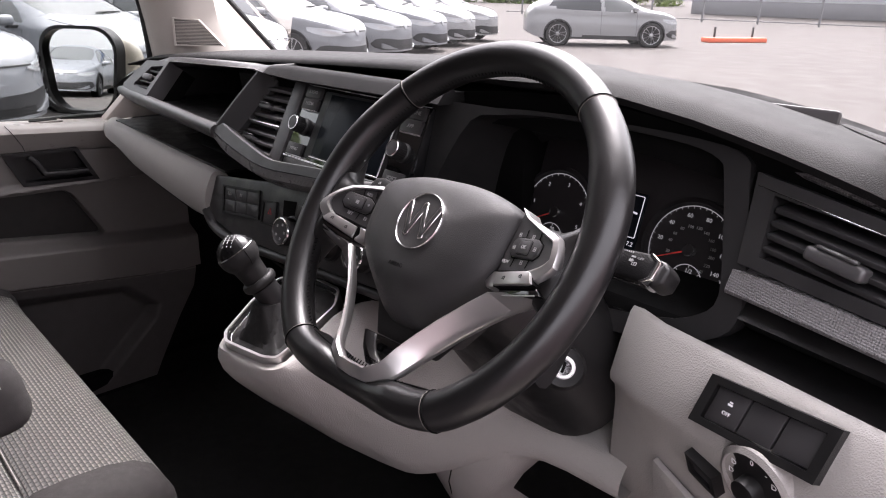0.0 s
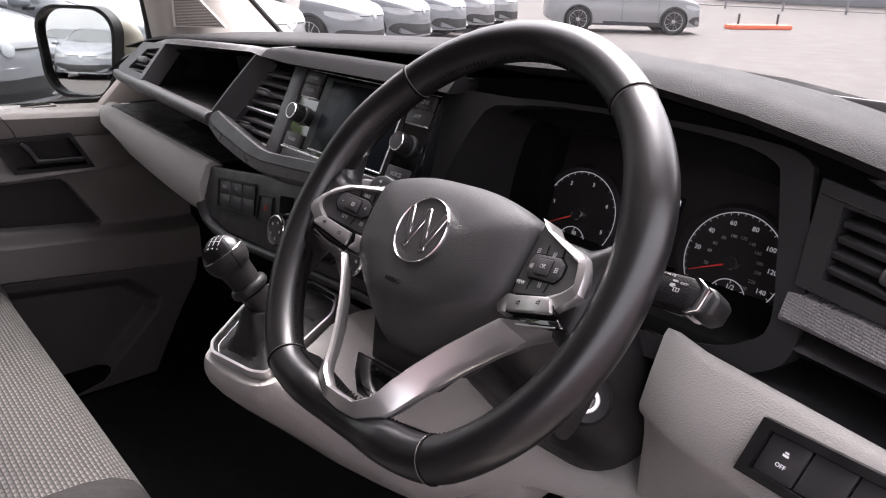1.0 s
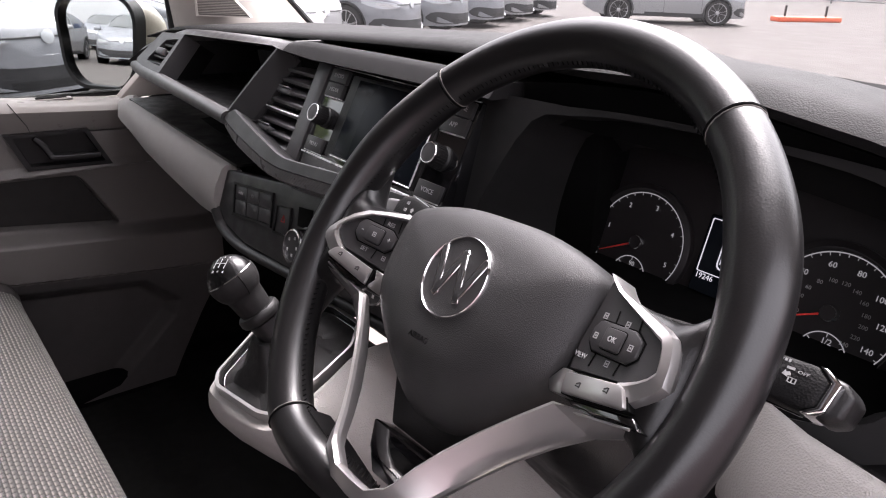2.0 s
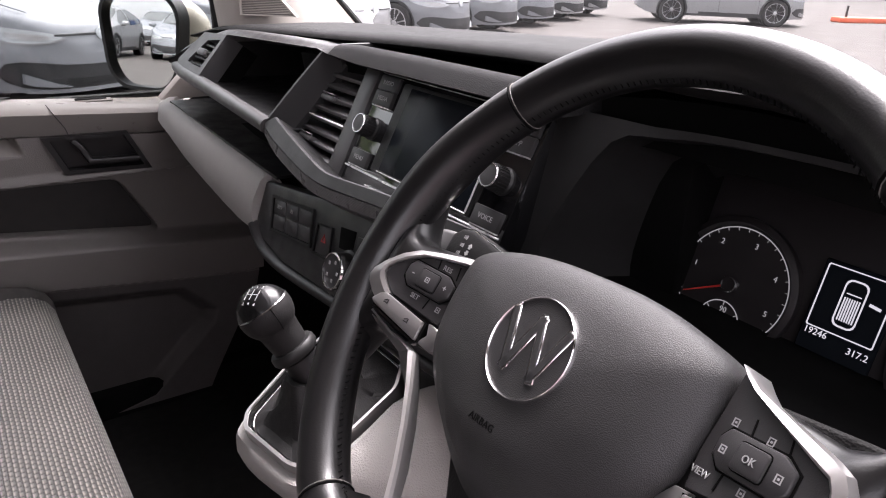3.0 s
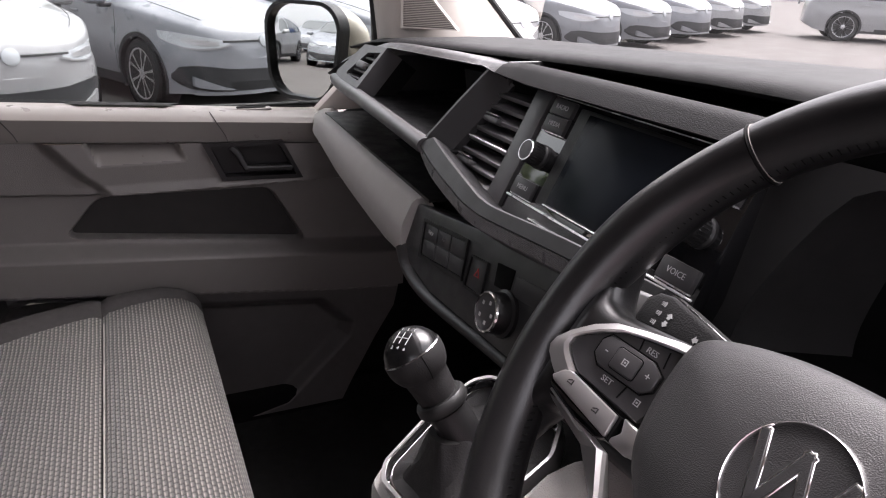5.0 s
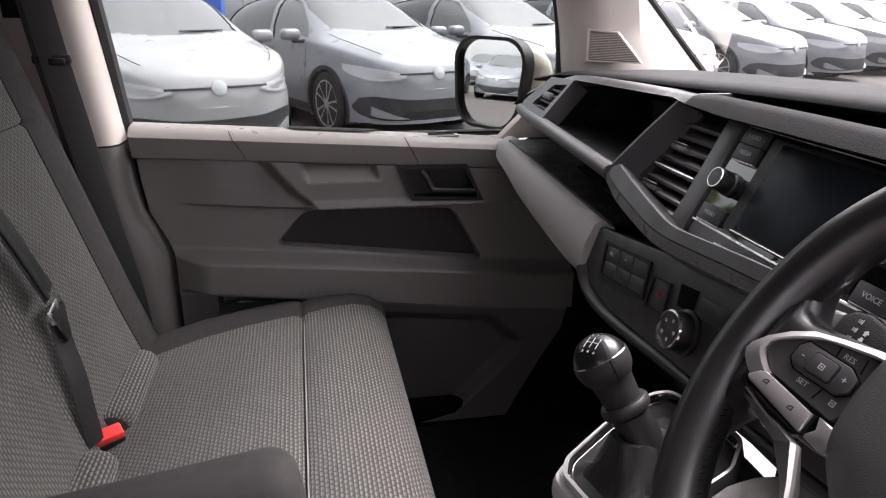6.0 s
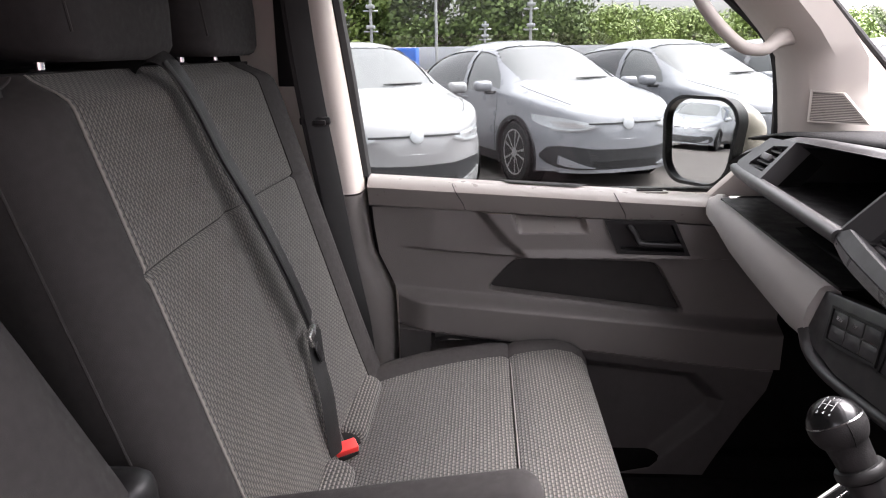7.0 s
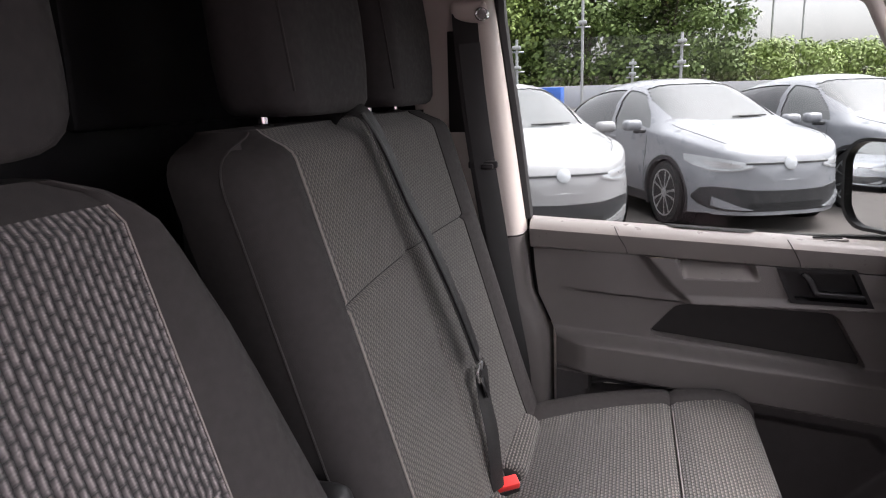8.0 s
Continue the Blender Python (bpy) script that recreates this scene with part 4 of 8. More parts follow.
def build_centre():
    vent = part("centre_vent", joined(rbox(0.2, 0.17, 0.006, (-0.22, -0.066, -0.045), 0.001, 1, RF), rbox(0.19, 0.006, 0.05, (-0.21, 0.008, -0.03), 0.001, 1, RF)), M_DEEP, DASH, "pair of stacked centre air vents")
    for k in range(9):
        v = -0.0115 - 0.0152 * k
        left = lerp_at(v, [(-0.145, -0.145), (-0.132, -0.175), (-0.120, -0.205), (-0.108, -0.262), (-0.090, -0.268), (-0.073, -0.262), (-0.047, -0.240), (-0.0074, -0.222), (0, -0.215)])
        bright = k == 4
        ln = -0.128 - left
        tip = 0.014
        poly = [(left, -0.011), (left + 0.004, 0.006), (left + tip, 0.011), (-0.128, 0.011), (-0.128, -0.011)]
        m = RF @ Matrix.Translation((0, v, -0.008)) @ pose(0, 0, 0, -58 if not bright else -70)
        part("slat", prism(poly, -0.0026, 0.0026, 0.0012, 2, m), M_TRIM, vent)
        if bright:
            part("bright_line", rbox(ln, 0.0022, 0.0022, ((left - 0.128) / 2, v - 0.002, 0.0035), 0.0007, 1, RF), M_LINE, vent)
    for u, v in ((-0.186, -0.047), (-0.205, -0.104)):
        part("tab", joined(rbox(0.036, 0.008, 0.014, (u, v, 0.001), 0.003, 2, RF), rbox(0.03, 0.0025, 0.006, (u, v + 0.0052, 0.006), 0.001, 1, RF)), M_TRIM, vent, "adjuster tab")
    part("vent_post", prism([(-0.128, 0.005), (-0.096, 0.005), (-0.096, -0.142), (-0.128, -0.142)], -0.03, 0.003, 0.001, 2, RF), M_TRIM, DASH, "plain dark post beside the vents")

    radio = thing("car_radio", RF @ Vector((0.05, -0.07, 0)), "gloss black car radio with touch screen and two knobs", "radio")
    part("facia", rbox(0.29, 0.139, 0.03, (0.0525, -0.066, -0.014), 0.0015, 2, RF), M_GLOSS, radio, "gloss black facia")
    part("edge_line", joined(rbox(0.286, 0.0012, 0.003, (0.0525, 0.0028, 0.0), 0.0004, 1, RF), rbox(0.286, 0.0022, 0.005, (0.0525, -0.1125, 0.0015), 0.0006, 1, RF), rbox(0.21, 0.0014, 0.005, (0.07, -0.1245, 0.0015), 0.0004, 1, RF)), M_LINE, radio, "thin bright lines")
    part("bezel", rbox(0.186, 0.104, 0.006, (0.057, -0.0545, 0.0015), 0.002, 2, RF), M_BLACK, radio)
    part("bezel_line", joined(rbox(0.0016, 0.098, 0.004, (0.1435, -0.054, 0.004), 0.0004, 1, RF), rbox(0.164, 0.0014, 0.004, (0.0615, -0.1045, 0.004), 0.0004, 1, RF)), M_LINE, radio, "bright edge of the screen")
    part("screen", rbox(0.160, 0.096, 0.004, (0.062, -0.0545, 0.0034), 0.0012, 2, RF), M_SCREEN, radio, "dark switched-off touch screen")
    for u, words in ((-0.0645, ("RADIO", "MEDIA", "MENU")), (0.173, ("PHONE", "APP", "VOICE"))):
        for v, word, h in ((-0.0085, words[0], 0.0175), (-0.0268, words[1], 0.0180), (-0.0995, words[2], 0.019)):
            k = part("button", rbox(0.039, h, 0.006, (u, v, 0.003), 0.0012, 2, RF), M_KEYS, radio, "dark button with white word")
            part("button_line", rbox(0.038, 0.0012, 0.005, (u, v - h / 2 - 0.0006, 0.0025), 0.0004, 1, RF), M_LINE, radio) if word != words[0] else None
            lettering(word, 0.0072, RF @ Matrix.Translation((u, v, 0.0061)), M_FAINT, k)
        knob = part("knob", lathe([(0.0135, 0), (0.0135, 0.004), (0.0118, 0.006), (0.0118, 0.02), (0.0112, 0.0225)], 40, RF @ Matrix.Translation((u, -0.063, 0))), M_BLACK, radio, "black ribbed knob")
        part("knob_ring", lathe([(0.0112, 0.0222), (0.0114, 0.0228), (0.0110, 0.0236), (0.0103, 0.0236), (0.0103, 0.0222)], 36, RF @ Matrix.Translation((u, -0.063, 0))), M_CHROME, knob, "chrome ring")
        part("knob_cap", lathe([(0.0104, 0.02), (0.0104, 0.0231), (0.006, 0.0236)], 30, RF @ Matrix.Translation((u, -0.063, 0))), M_KEYS, knob)
        ribs = [rbox(0.0011, 0.0008, 0.013, (0.0119, 0, 0.013), 0.0002, 1, RF @ Matrix.Translation((u, -0.063, 0)) @ pose(0, 0, 0, 0, 0, 15 * q)) for q in range(24)]
        part("ribs", joined(*ribs), M_BLACK, knob)

    # control panel below
    ctl = part("control_panel", prism([(-0.262, 0.022), (-0.266, -0.035), (-0.235, -0.053), (-0.165, -0.062), (0.0, -0.052), (0.1, -0.046), (0.30, -0.03), (0.30, 0.065), (0.06, 0.064)], -0.04, 0, 0.004, 2, PF), M_FACE, DASH, "dark grey switch panel with rotary heater controls")
    blk = part("switch_block", ring_band([(-0.226, 0.012), (-0.108, 0.026), (-0.096, -0.019), (-0.212, -0.034)], [(-0.221, 0.009), (-0.112, 0.022), (-0.1005, -0.016), (-0.2085, -0.0295)], -0.01, 0.003, PF, 0.0008), M_BLACK, ctl, "block of six dark switches")
    skew = lambda s, t: (-0.221 + 0.109 * s + 0.0125 * t, 0.009 + 0.013 * s - (0.0385 - 0.0 * s) * t)
    for i in range(3):
        for j in range(2):
            q = [skew((i + 0.03) / 3, (j + 0.04) / 2), skew((i + 0.97) / 3, (j + 0.04) / 2), skew((i + 0.97) / 3, (j + 0.96) / 2), skew((i + 0.03) / 3, (j + 0.96) / 2)]
            k = part("switch", prism(q, -0.008, 0.0015, 0.0012, 2, PF), M_KEYS, blk)
            if j == 0 and i < 2:
                cx, cy = sum(p[0] for p in q) / 4, sum(p[1] for p in q) / 4
                lettering(("P//", "P//")[i] if i == 1 else "SERV", 0.007, PF @ Matrix.Translation((cx, cy, 0.0018)), M_FAINT, k)
    hz = [(-0.0925, 0.0145), (-0.055, 0.0195), (-0.0475, -0.019), (-0.0885, -0.0225)]
    h = part("hazard_switch", ring_band(hz, [(x * 0.9 - 0.0071, y * 0.88) for x, y in hz], -0.01, 0.003, PF, 0.0008), M_BLACK, ctl, "hazard warning switch")
    part("switch_face", prism([(x * 0.9 - 0.0071, y * 0.88) for x, y in hz], -0.01, 0.001, 0.0012, 2, PF), M_KEYS, h)
    tri_o = [(-0.0785, -0.0065), (-0.0605, -0.0045), (-0.071, 0.0105)]
    tri_i = [(-0.0755, -0.0045), (-0.0635, -0.0032), (-0.0706, 0.0065)]
    part("triangle", ring_band([(q[0] * 0.62 - 0.0269, q[1] * 0.62) for q in tri_o], [(q[0] * 0.62 - 0.0269, q[1] * 0.62) for q in tri_i], 0.001, 0.0018, PF), M_DIM_RED, h, "red warning triangle")
    part("socket", prism([(-0.040, 0.026), (-0.006, 0.0305), (-0.004, 0.006), (-0.034, 0.0025)], -0.004, 0.0012, 0.001, 2, PF), M_DEEP, ctl, "dark open socket")
    part("blank_switch", prism([(0.0, 0.027), (0.06, 0.034), (0.06, 0.013), (0.002, 0.007)], -0.004, 0.0016, 0.001, 2, PF), M_KEYS, ctl)
    for x, v in ((0.000, -0.0145), (0.098, -0.006), (0.172, -0.002)):
        m = PF @ Matrix.Translation((x, v, 0))
        d = part("rotary_control", lathe([(0.0245, 0), (0.0245, 0.004), (0.0215, 0.006), (0.0205, 0.02), (0.0195, 0.0215)], 44, m), M_BLACK, ctl, "rotary heater control")
        part("control_ring", lathe([(0.0198, 0.0205), (0.0212, 0.0215), (0.0206, 0.0235), (0.0186, 0.0238), (0.0186, 0.021)], 40, m), M_CHROME, d, "thin chrome ring")
        f = part("control_face", lathe([(0.0188, 0.02), (0.0188, 0.0222), (0.004, 0.0226)], 36, m), M_KEYS, d)
        for a in range(5):
            part("mark", rbox(0.0035, 0.0035, 0.0005, (0.011 * math.cos(a * 1.257), 0.011 * math.sin(a * 1.257), 0.0228), 0, 1, m), M_FAINT, d)


def build_passenger_panel():
    """Greige panel under the lower shelf, tapering to the door, with its dark underside."""
    top = [(-0.80, 0.565, 1.232), (-0.718, 0.552, 1.236), (-0.55, 0.553, 1.229), (-0.4, 0.555, 1.222), (-0.262, 0.557, 1.2145)]
    xs = [-0.86, -0.8, -0.75, -0.718, -0.68, -0.6, -0.5, -0.4, -0.33, -0.285, -0.2635]
    rings, under = [], []
    for x in xs:
        zt = lerp_at(x, [(-0.86, 1.225), (-0.8, 1.231), (-0.718, 1.2355), (-0.262, 1.2155)])
        yt = lerp_at(x, [(-0.86, 0.60), (-0.8, 0.572), (-0.75, 0.556), (-0.718, 0.55), (-0.262, 0.557)])
        zb_ = lerp_at(x, [(-0.86, 1.205), (-0.74, 1.187), (-0.585, 1.155), (-0.43, 1.138), (-0.33, 1.130), (-0.262, 1.132)])
        yb = lerp_at(x, [(-0.86, 0.605), (-0.78, 0.562), (-0.6, 0.550), (-0.262, 0.545)])
        mz = (zt + zb_) / 2
        rings.append([(x, yt + 0.03, zt - 0.012), (x, yt + 0.022, zt), (x, yt + 0.006, zt), (x, yt - 0.001, zt - 0.005), (x, (yt + yb) / 2 - 0.008, mz + 0.01), (x, (yt + yb) / 2 - 0.011, mz - 0.008), (x, yb - 0.002, zb_ + 0.008), (x, yb + 0.006, zb_), (x, yb + 0.03, zb_ - 0.006)])
        under.append([(x, yb + 0.03, zb_ - 0.005), (x, yb + 0.012, zb_ - 0.008), (x, yb + 0.06, zb_ - 0.05), (x, yb + 0.18, zb_ - 0.16), (x, yb + 0.35, zb_ - 0.3), (x, yb + 0.4, zb_)])
    part("passenger_panel", loft(rings), M_GREIGE, DASH, "grained greige passenger panel")
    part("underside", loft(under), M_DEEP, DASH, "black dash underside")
    # the panel's lower edge runs on under the switches and rounds into the console
    tail = catmull([(-0.268, 0.547, 1.150), (-0.24, 0.546, 1.128), (-0.17, 0.545, 1.121), (-0.02, 0.549, 1.131), (0.1, 0.553, 1.138), (0.3, 0.56, 1.15)], 5)
    part("panel_tail", sweep(tail, lambda t: round_rect(0.022, 0.014, 0.0055), up=(0, -0.3, 1)), M_FACE, DASH, "dark lower edge of the switch panel")


build_dash_body()
build_trim()
build_shelf()
build_centre()
build_passenger_panel()


# ---- instruments ----
def build_instruments():
    op = [(0.262, -0.003), (0.31, 0.010), (0.365, 0.0165), (0.456, 0.0185), (0.545, 0.0150), (0.583, 0.006), (0.592, -0.01), (0.605, -0.06), (0.616, -0.115), (0.602, -0.138), (0.56, -0.155), (0.46, -0.168), (0.3, -0.168), (0.225, -0.15), (0.215, -0.12), (0.225, -0.075)]
    out = [(0.190, 0.008), (0.30, 0.017), (0.365, 0.0215), (0.456, 0.0235), (0.56, 0.0215), (0.607, 0.013), (0.616, -0.01), (0.628, -0.06), (0.639, -0.12), (0.626, -0.152), (0.57, -0.175), (0.46, -0.19), (0.3, -0.19), (0.176, -0.18), (0.166, -0.12), (0.178, -0.06)]
    op = [tuple(q)[:2] for q in catmull([Vector((u, v, 0)) for u, v in op], 3, True)]
    out = [tuple(q)[:2] for q in catmull([Vector((u, v, 0)) for u, v in out], 3, True)]
    part("instrument_frame", ring_band(out, op, -0.03, 0.0, BF, 0.0025), M_HOOD, DASH, "soft black frame round the instruments")
    inner = [(0.255 + (u - 0.215) * 0.9, v * 0.93 - 0.012) for u, v in op]
    rings = [[BF @ Vector((u, v, -0.004)) for u, v in op], [BF @ Vector((u * 0.985 + 0.0065, v * 0.985, -0.035)) for u, v in op], [BF @ Vector((u, v, -0.1)) for u, v in inner]]
    part("instrument_well", loft(rings, caps=False), M_HOOD, DASH, "black hooded well of the instruments")
    cl = thing("instrument_cluster", CF.translation, "instrument cluster with two round dials and a lit display", "dials")
    part("backing", rbox(0.44, 0.27, 0.01, (-0.02, 0.035, -0.008), 0.004, 2, CF), M_DIAL, cl)

    def dial(cx, r, marks, numbers, needle, start, sweep_deg, num_r, sub, faint=()):
        m = CF @ Matrix.Translation((cx, 0, 0))
        d = part("dial", lathe([(r + 0.009, -0.006), (r + 0.009, 0.004), (r + 0.004, 0.006), (r + 0.002, 0.0), (0.002, -0.001)], 60, m), M_DIAL, cl, "round dial")
        arc = [(r * math.cos(radians(start - sweep_deg * i / 60)), r * math.sin(radians(start - sweep_deg * i / 60)), 0.0012) for i in range(61)]
        part("scale_line", tube(arc, 0.0005, 6, (0, 0, 1), False, m), M_LIT, d)
        tk = []
        for i in range(marks + 1):
            a = start - sweep_deg * i / marks
            tk.append(rbox(0.0026, 0.00045, 0.0004, (r - 0.0016, 0, 0.001), 0, 1, m @ pose(0, 0, 0, 0, 0, a)))
        part("ticks", joined(*tk), M_LIT, d)
        for word, a in numbers:
            p = Vector((num_r * math.cos(radians(a)), num_r * math.sin(radians(a)), 0.001))
            lettering(word, 0.0068, m @ Matrix.Translation(p), M_LIT, d)
        for word, a in faint:
            p = Vector(((num_r - 0.0125) * math.cos(radians(a)), (num_r - 0.0125) * math.sin(radians(a)), 0.001))
            lettering(word, 0.0048, m @ Matrix.Translation(p), M_FAINT, d)
        nd = prism([(0.006, -0.0009), (r - 0.005, -0.0004), (r - 0.005, 0.0004), (0.006, 0.0009)], 0.002, 0.003, 0, 1, m @ pose(0, 0, 0, 0, 0, needle))
        part("needle", nd, M_NEEDLE, d, "red needle")
        part("hub", lathe([(0.0072, 0.0), (0.0072, 0.005), (0.0062, 0.0065), (0.0058, 0.005)], 30, m), M_STEEL, d, "bright hub ring")
        part("hub_cap", lathe([(0.0059, 0.0), (0.0059, 0.0052), (0.002, 0.0055)], 24, m), M_DIAL, d)
        sm = m @ Matrix.Translation(sub[0])
        sr = 0.0185
        arc = [(sr * math.cos(radians(195 - 210 * i / 30)), sr * math.sin(radians(195 - 210 * i / 30)), 0.0014) for i in range(31)]
        part("sub_scale", tube(arc, 0.0005, 6, (0, 0, 1), False, sm), M_LIT, d)
        part("sub_hub", lathe([(0.0042, 0.0), (0.0042, 0.004), (0.0036, 0.005), (0.0032, 0.004)], 20, sm), M_STEEL, d)
        lettering(sub[1], 0.0068, sm @ Matrix.Translation((0.001, 0.0115, 0.001)), M_LIT, d)
        tk = [rbox(0.003, 0.0006, 0.0004, (sr - 0.002, 0, 0.001), 0, 1, sm @ pose(0, 0, 0, 0, 0, a)) for a in (195, 142, 90, 38, -15)]
        part("sub_ticks", joined(*tk), M_LIT, d)
        return d
    dial(-0.0935, 0.049, 24, [("1", 170), ("2", 122), ("3", 75), ("4", 27), ("5", -18), ("6", -62)], 207, 215, 270, 0.038, ((0.0, -0.0335, 0.0), "90"))
    dial(0.0935, 0.049, 32, [("20", 172), ("40", 140), ("60", 106), ("80", 72), ("100", 36), ("120", 4), ("140", -28), ("160", -62)], 205, 212, 275, 0.0385, ((0.004, -0.034, 0.0), "1/2"),
         [("20", 196), ("40", 168), ("60", 148), ("80", 126), ("100", 104), ("120", 82), ("140", 60), ("160", 38), ("180", 16), ("200", -4), ("220", -26), ("240", -48)])
    lcd = part("display", rbox(0.056, 0.072, 0.003, (0, 0.012, 0.0005), 0.001, 1, CF), M_SCREEN, cl, "small lit display with a van outline")
    fr = round_rect(0.05, 0.05, 0.001, 1)
    part("display_border", ring_band([(u, v + 0.02) for u, v in fr], [(u * 0.965, v * 0.965 + 0.02) for u, v in fr], 0.002, 0.0026, CF), M_LCD, lcd)
    van_o = [(u, v + 0.02) for u, v in round_rect(0.017, 0.037, 0.005, 3)]
    van_i = [(u * 0.88, (v - 0.02) * 0.93 + 0.02) for u, v in van_o]
    part("van_outline", ring_band(van_o, van_i, 0.002, 0.0026, CF), M_LCD, lcd)
    part("van_roof_lines", joined(*[rbox(0.0009, 0.018, 0.0005, (-0.0054 + 0.0018 * k, 0.0155, 0.0023), 0, 1, CF) for k in range(7)], rbox(0.011, 0.0008, 0.0005, (0, 0.0275, 0.0023), 0, 1, CF)), M_LCD, lcd)
    part("open_door_sign", rbox(0.0085, 0.0022, 0.0005, (0.0125, 0.0265, 0.0023), 0, 1, CF @ pose(0, 0, 0, 0, 0, -8)), M_LCD, lcd)
    lettering("19246", 0.0072, CF @ Matrix.Translation((-0.016, -0.0085, 0.0022)), M_LCD, lcd)
    lettering("317.2", 0.0072, CF @ Matrix.Translation((0.017, -0.0125, 0.0022)), M_LCD, lcd)
    part("reset_bar", rbox(0.05, 0.014, 0.006, (0.0, -0.046, 0.0), 0.003, 2, CF), M_KEYS, cl, "dark reset button bar")


def build_driver_end():
    RV = rake_at(0.622, 0.655, 1.3715, 14, -12)
    v = part("driver_vent", ring_band([(0.0, 0.0), (0.2, -0.022), (0.2, -0.09), (0.008, -0.082)], [(0.022, -0.016), (0.19, -0.03), (0.19, -0.078), (0.026, -0.071)], -0.04, 0.001, RV, 0.0015), M_FACE, DASH, "driver side air vent in a dark satin frame")
    part("duct", rbox(0.2, 0.08, 0.004, (0.1, -0.045, -0.05), 0, 1, RV), M_DEEP, v)
    for k in range(5):
        poly = [(0.026, -0.012), (0.195, -0.012), (0.195, 0.011), (0.034, 0.011), (0.026, 0.004)]
        part("slat", prism(poly, -0.0026, 0.0026, 0.0012, 2, RV @ Matrix.Translation((0, -0.0215 - 0.0118 * k, -0.012)) @ pose(0, 0, 0, -70, 0, -5)), M_FACE, v)
    part("tab", joined(rbox(0.052, 0.013, 0.016, (0.098, -0.045, 0.002), 0.004, 3, RV @ pose(0, 0, 0, 0, 0, -6)), rbox(0.036, 0.003, 0.006, (0.098, -0.037, 0.008), 0.001, 1, RV @ pose(0, 0, 0, 0, 0, -6))), M_TRIM, v, "vent adjuster tab")
    part("bright_line", rbox(0.19, 0.0014, 0.003, (0.1, -0.0105, 0.001), 0.0004, 1, RV @ pose(0, 0, 0, 0, 0, -6.2)), M_CHROME, v)
    # relief bands above and below the vent
    up = [(0.635, 0.673, 1.383), (0.67, 0.664, 1.377), (0.73, 0.650, 1.367), (0.82, 0.630, 1.348)]
    part("upper_relief_band", loft([[(p.x, p.y + 0.012, p.z + 0.009), (p.x, p.y + 0.002, p.z + 0.0075), (p.x, p.y - 0.005, p.z - 0.0055), (p.x, p.y - 0.003, p.z - 0.008), (p.x, p.y + 0.014, p.z - 0.009)] for p in catmull(up, 5)]), M_HATCH, DASH, "satin band with woven relief above the vent")
    lo = [(0.622, 0.634, 1.285), (0.64, 0.630, 1.2855), (0.70, 0.615, 1.2855), (0.76, 0.602, 1.284), (0.83, 0.587, 1.281)]
    band = [[(p.x, p.y + 0.012, p.z + 0.001), (p.x, p.y, p.z), (p.x, p.y - 0.0105, p.z - 0.0175), (p.x, p.y - 0.009, p.z - 0.021), (p.x, p.y + 0.02, p.z - 0.022)] for p in catmull(lo, 5)]
    part("lower_relief_band", loft(band), M_HATCH, DASH, "satin ledge with woven relief below the vent")
    part("driver_shelf", joined(thick(surf(lambda u, w: Vector((0.5 + 0.34 * u, 0.622 - 0.06 * u + 0.12 * w, 1.214 + 0.008 * w - 0.004 * u)), 4, 4), 0.006), rbox(0.24, 0.02, 0.1, (0.745, 0.735, 1.25), 0.004, 1)), M_BLACK, DASH, "open black driver shelf")
    part("shelf_kick", loft([[(x, y0 + 0.02, 1.262), (x, y0, 1.245), (x, y0 + 0.03, 1.225), (x, y0 + 0.1, 1.225), (x, y0 + 0.1, 1.262)] for x, y0 in ((0.618, 0.636), (0.64, 0.622), (0.72, 0.606), (0.84, 0.585))]), M_BLACK, DASH)
    # greige lower panel
    rings = []
    for x in [0.535, 0.545, 0.58, 0.62, 0.66, 0.7, 0.74, 0.78, 0.82, 0.85]:
        t = (x - 0.536) / 0.31
        yt = 0.606 - 0.062 * t
        e = 0.012 * (1 - smooth01(0.535, 0.56, x))
        low = lerp_at(x, [(0.535, 1.15), (0.58, 1.135), (0.66, 1.127), (0.85, 1.123)])
        rings.append([(x, yt + 0.016, 1.205), (x, yt + 0.010 + e, 1.2225), (x, yt + 0.003 + e, 1.2225), (x, yt - 0.003 + e, 1.218), (x, yt - 0.017 + e, 1.187), (x, yt - 0.028 + e, 1.158), (x, yt - 0.0265 + e, 1.150), (x, yt - 0.019 + e, low),
                      (x, yt - 0.012 + e, low - 0.03), (x, yt + 0.002, 1.05), (x, yt + 0.05, 0.95), (x, yt + 0.16, 0.85), (x, yt + 0.3, 0.85), (x, yt + 0.3, 1.2)])
    part("lower_panel", loft(rings), M_GREIGE, DASH, "grained greige lower panel on the driver side")
    SWF = rake_at(0.655, 0.570, 1.2065, 24, -12)
    sw = part("switch_strip", ring_band([(-0.006, 0.005), (0.107, 0.014), (0.1035, -0.033), (-0.010, -0.040)], [(0.0025, -0.001), (0.098, 0.0065), (0.0955, -0.0265), (-0.0005, -0.033)], -0.02, 0.006, SWF, 0.0015), M_BLACK, DASH, "black strip of three switches")
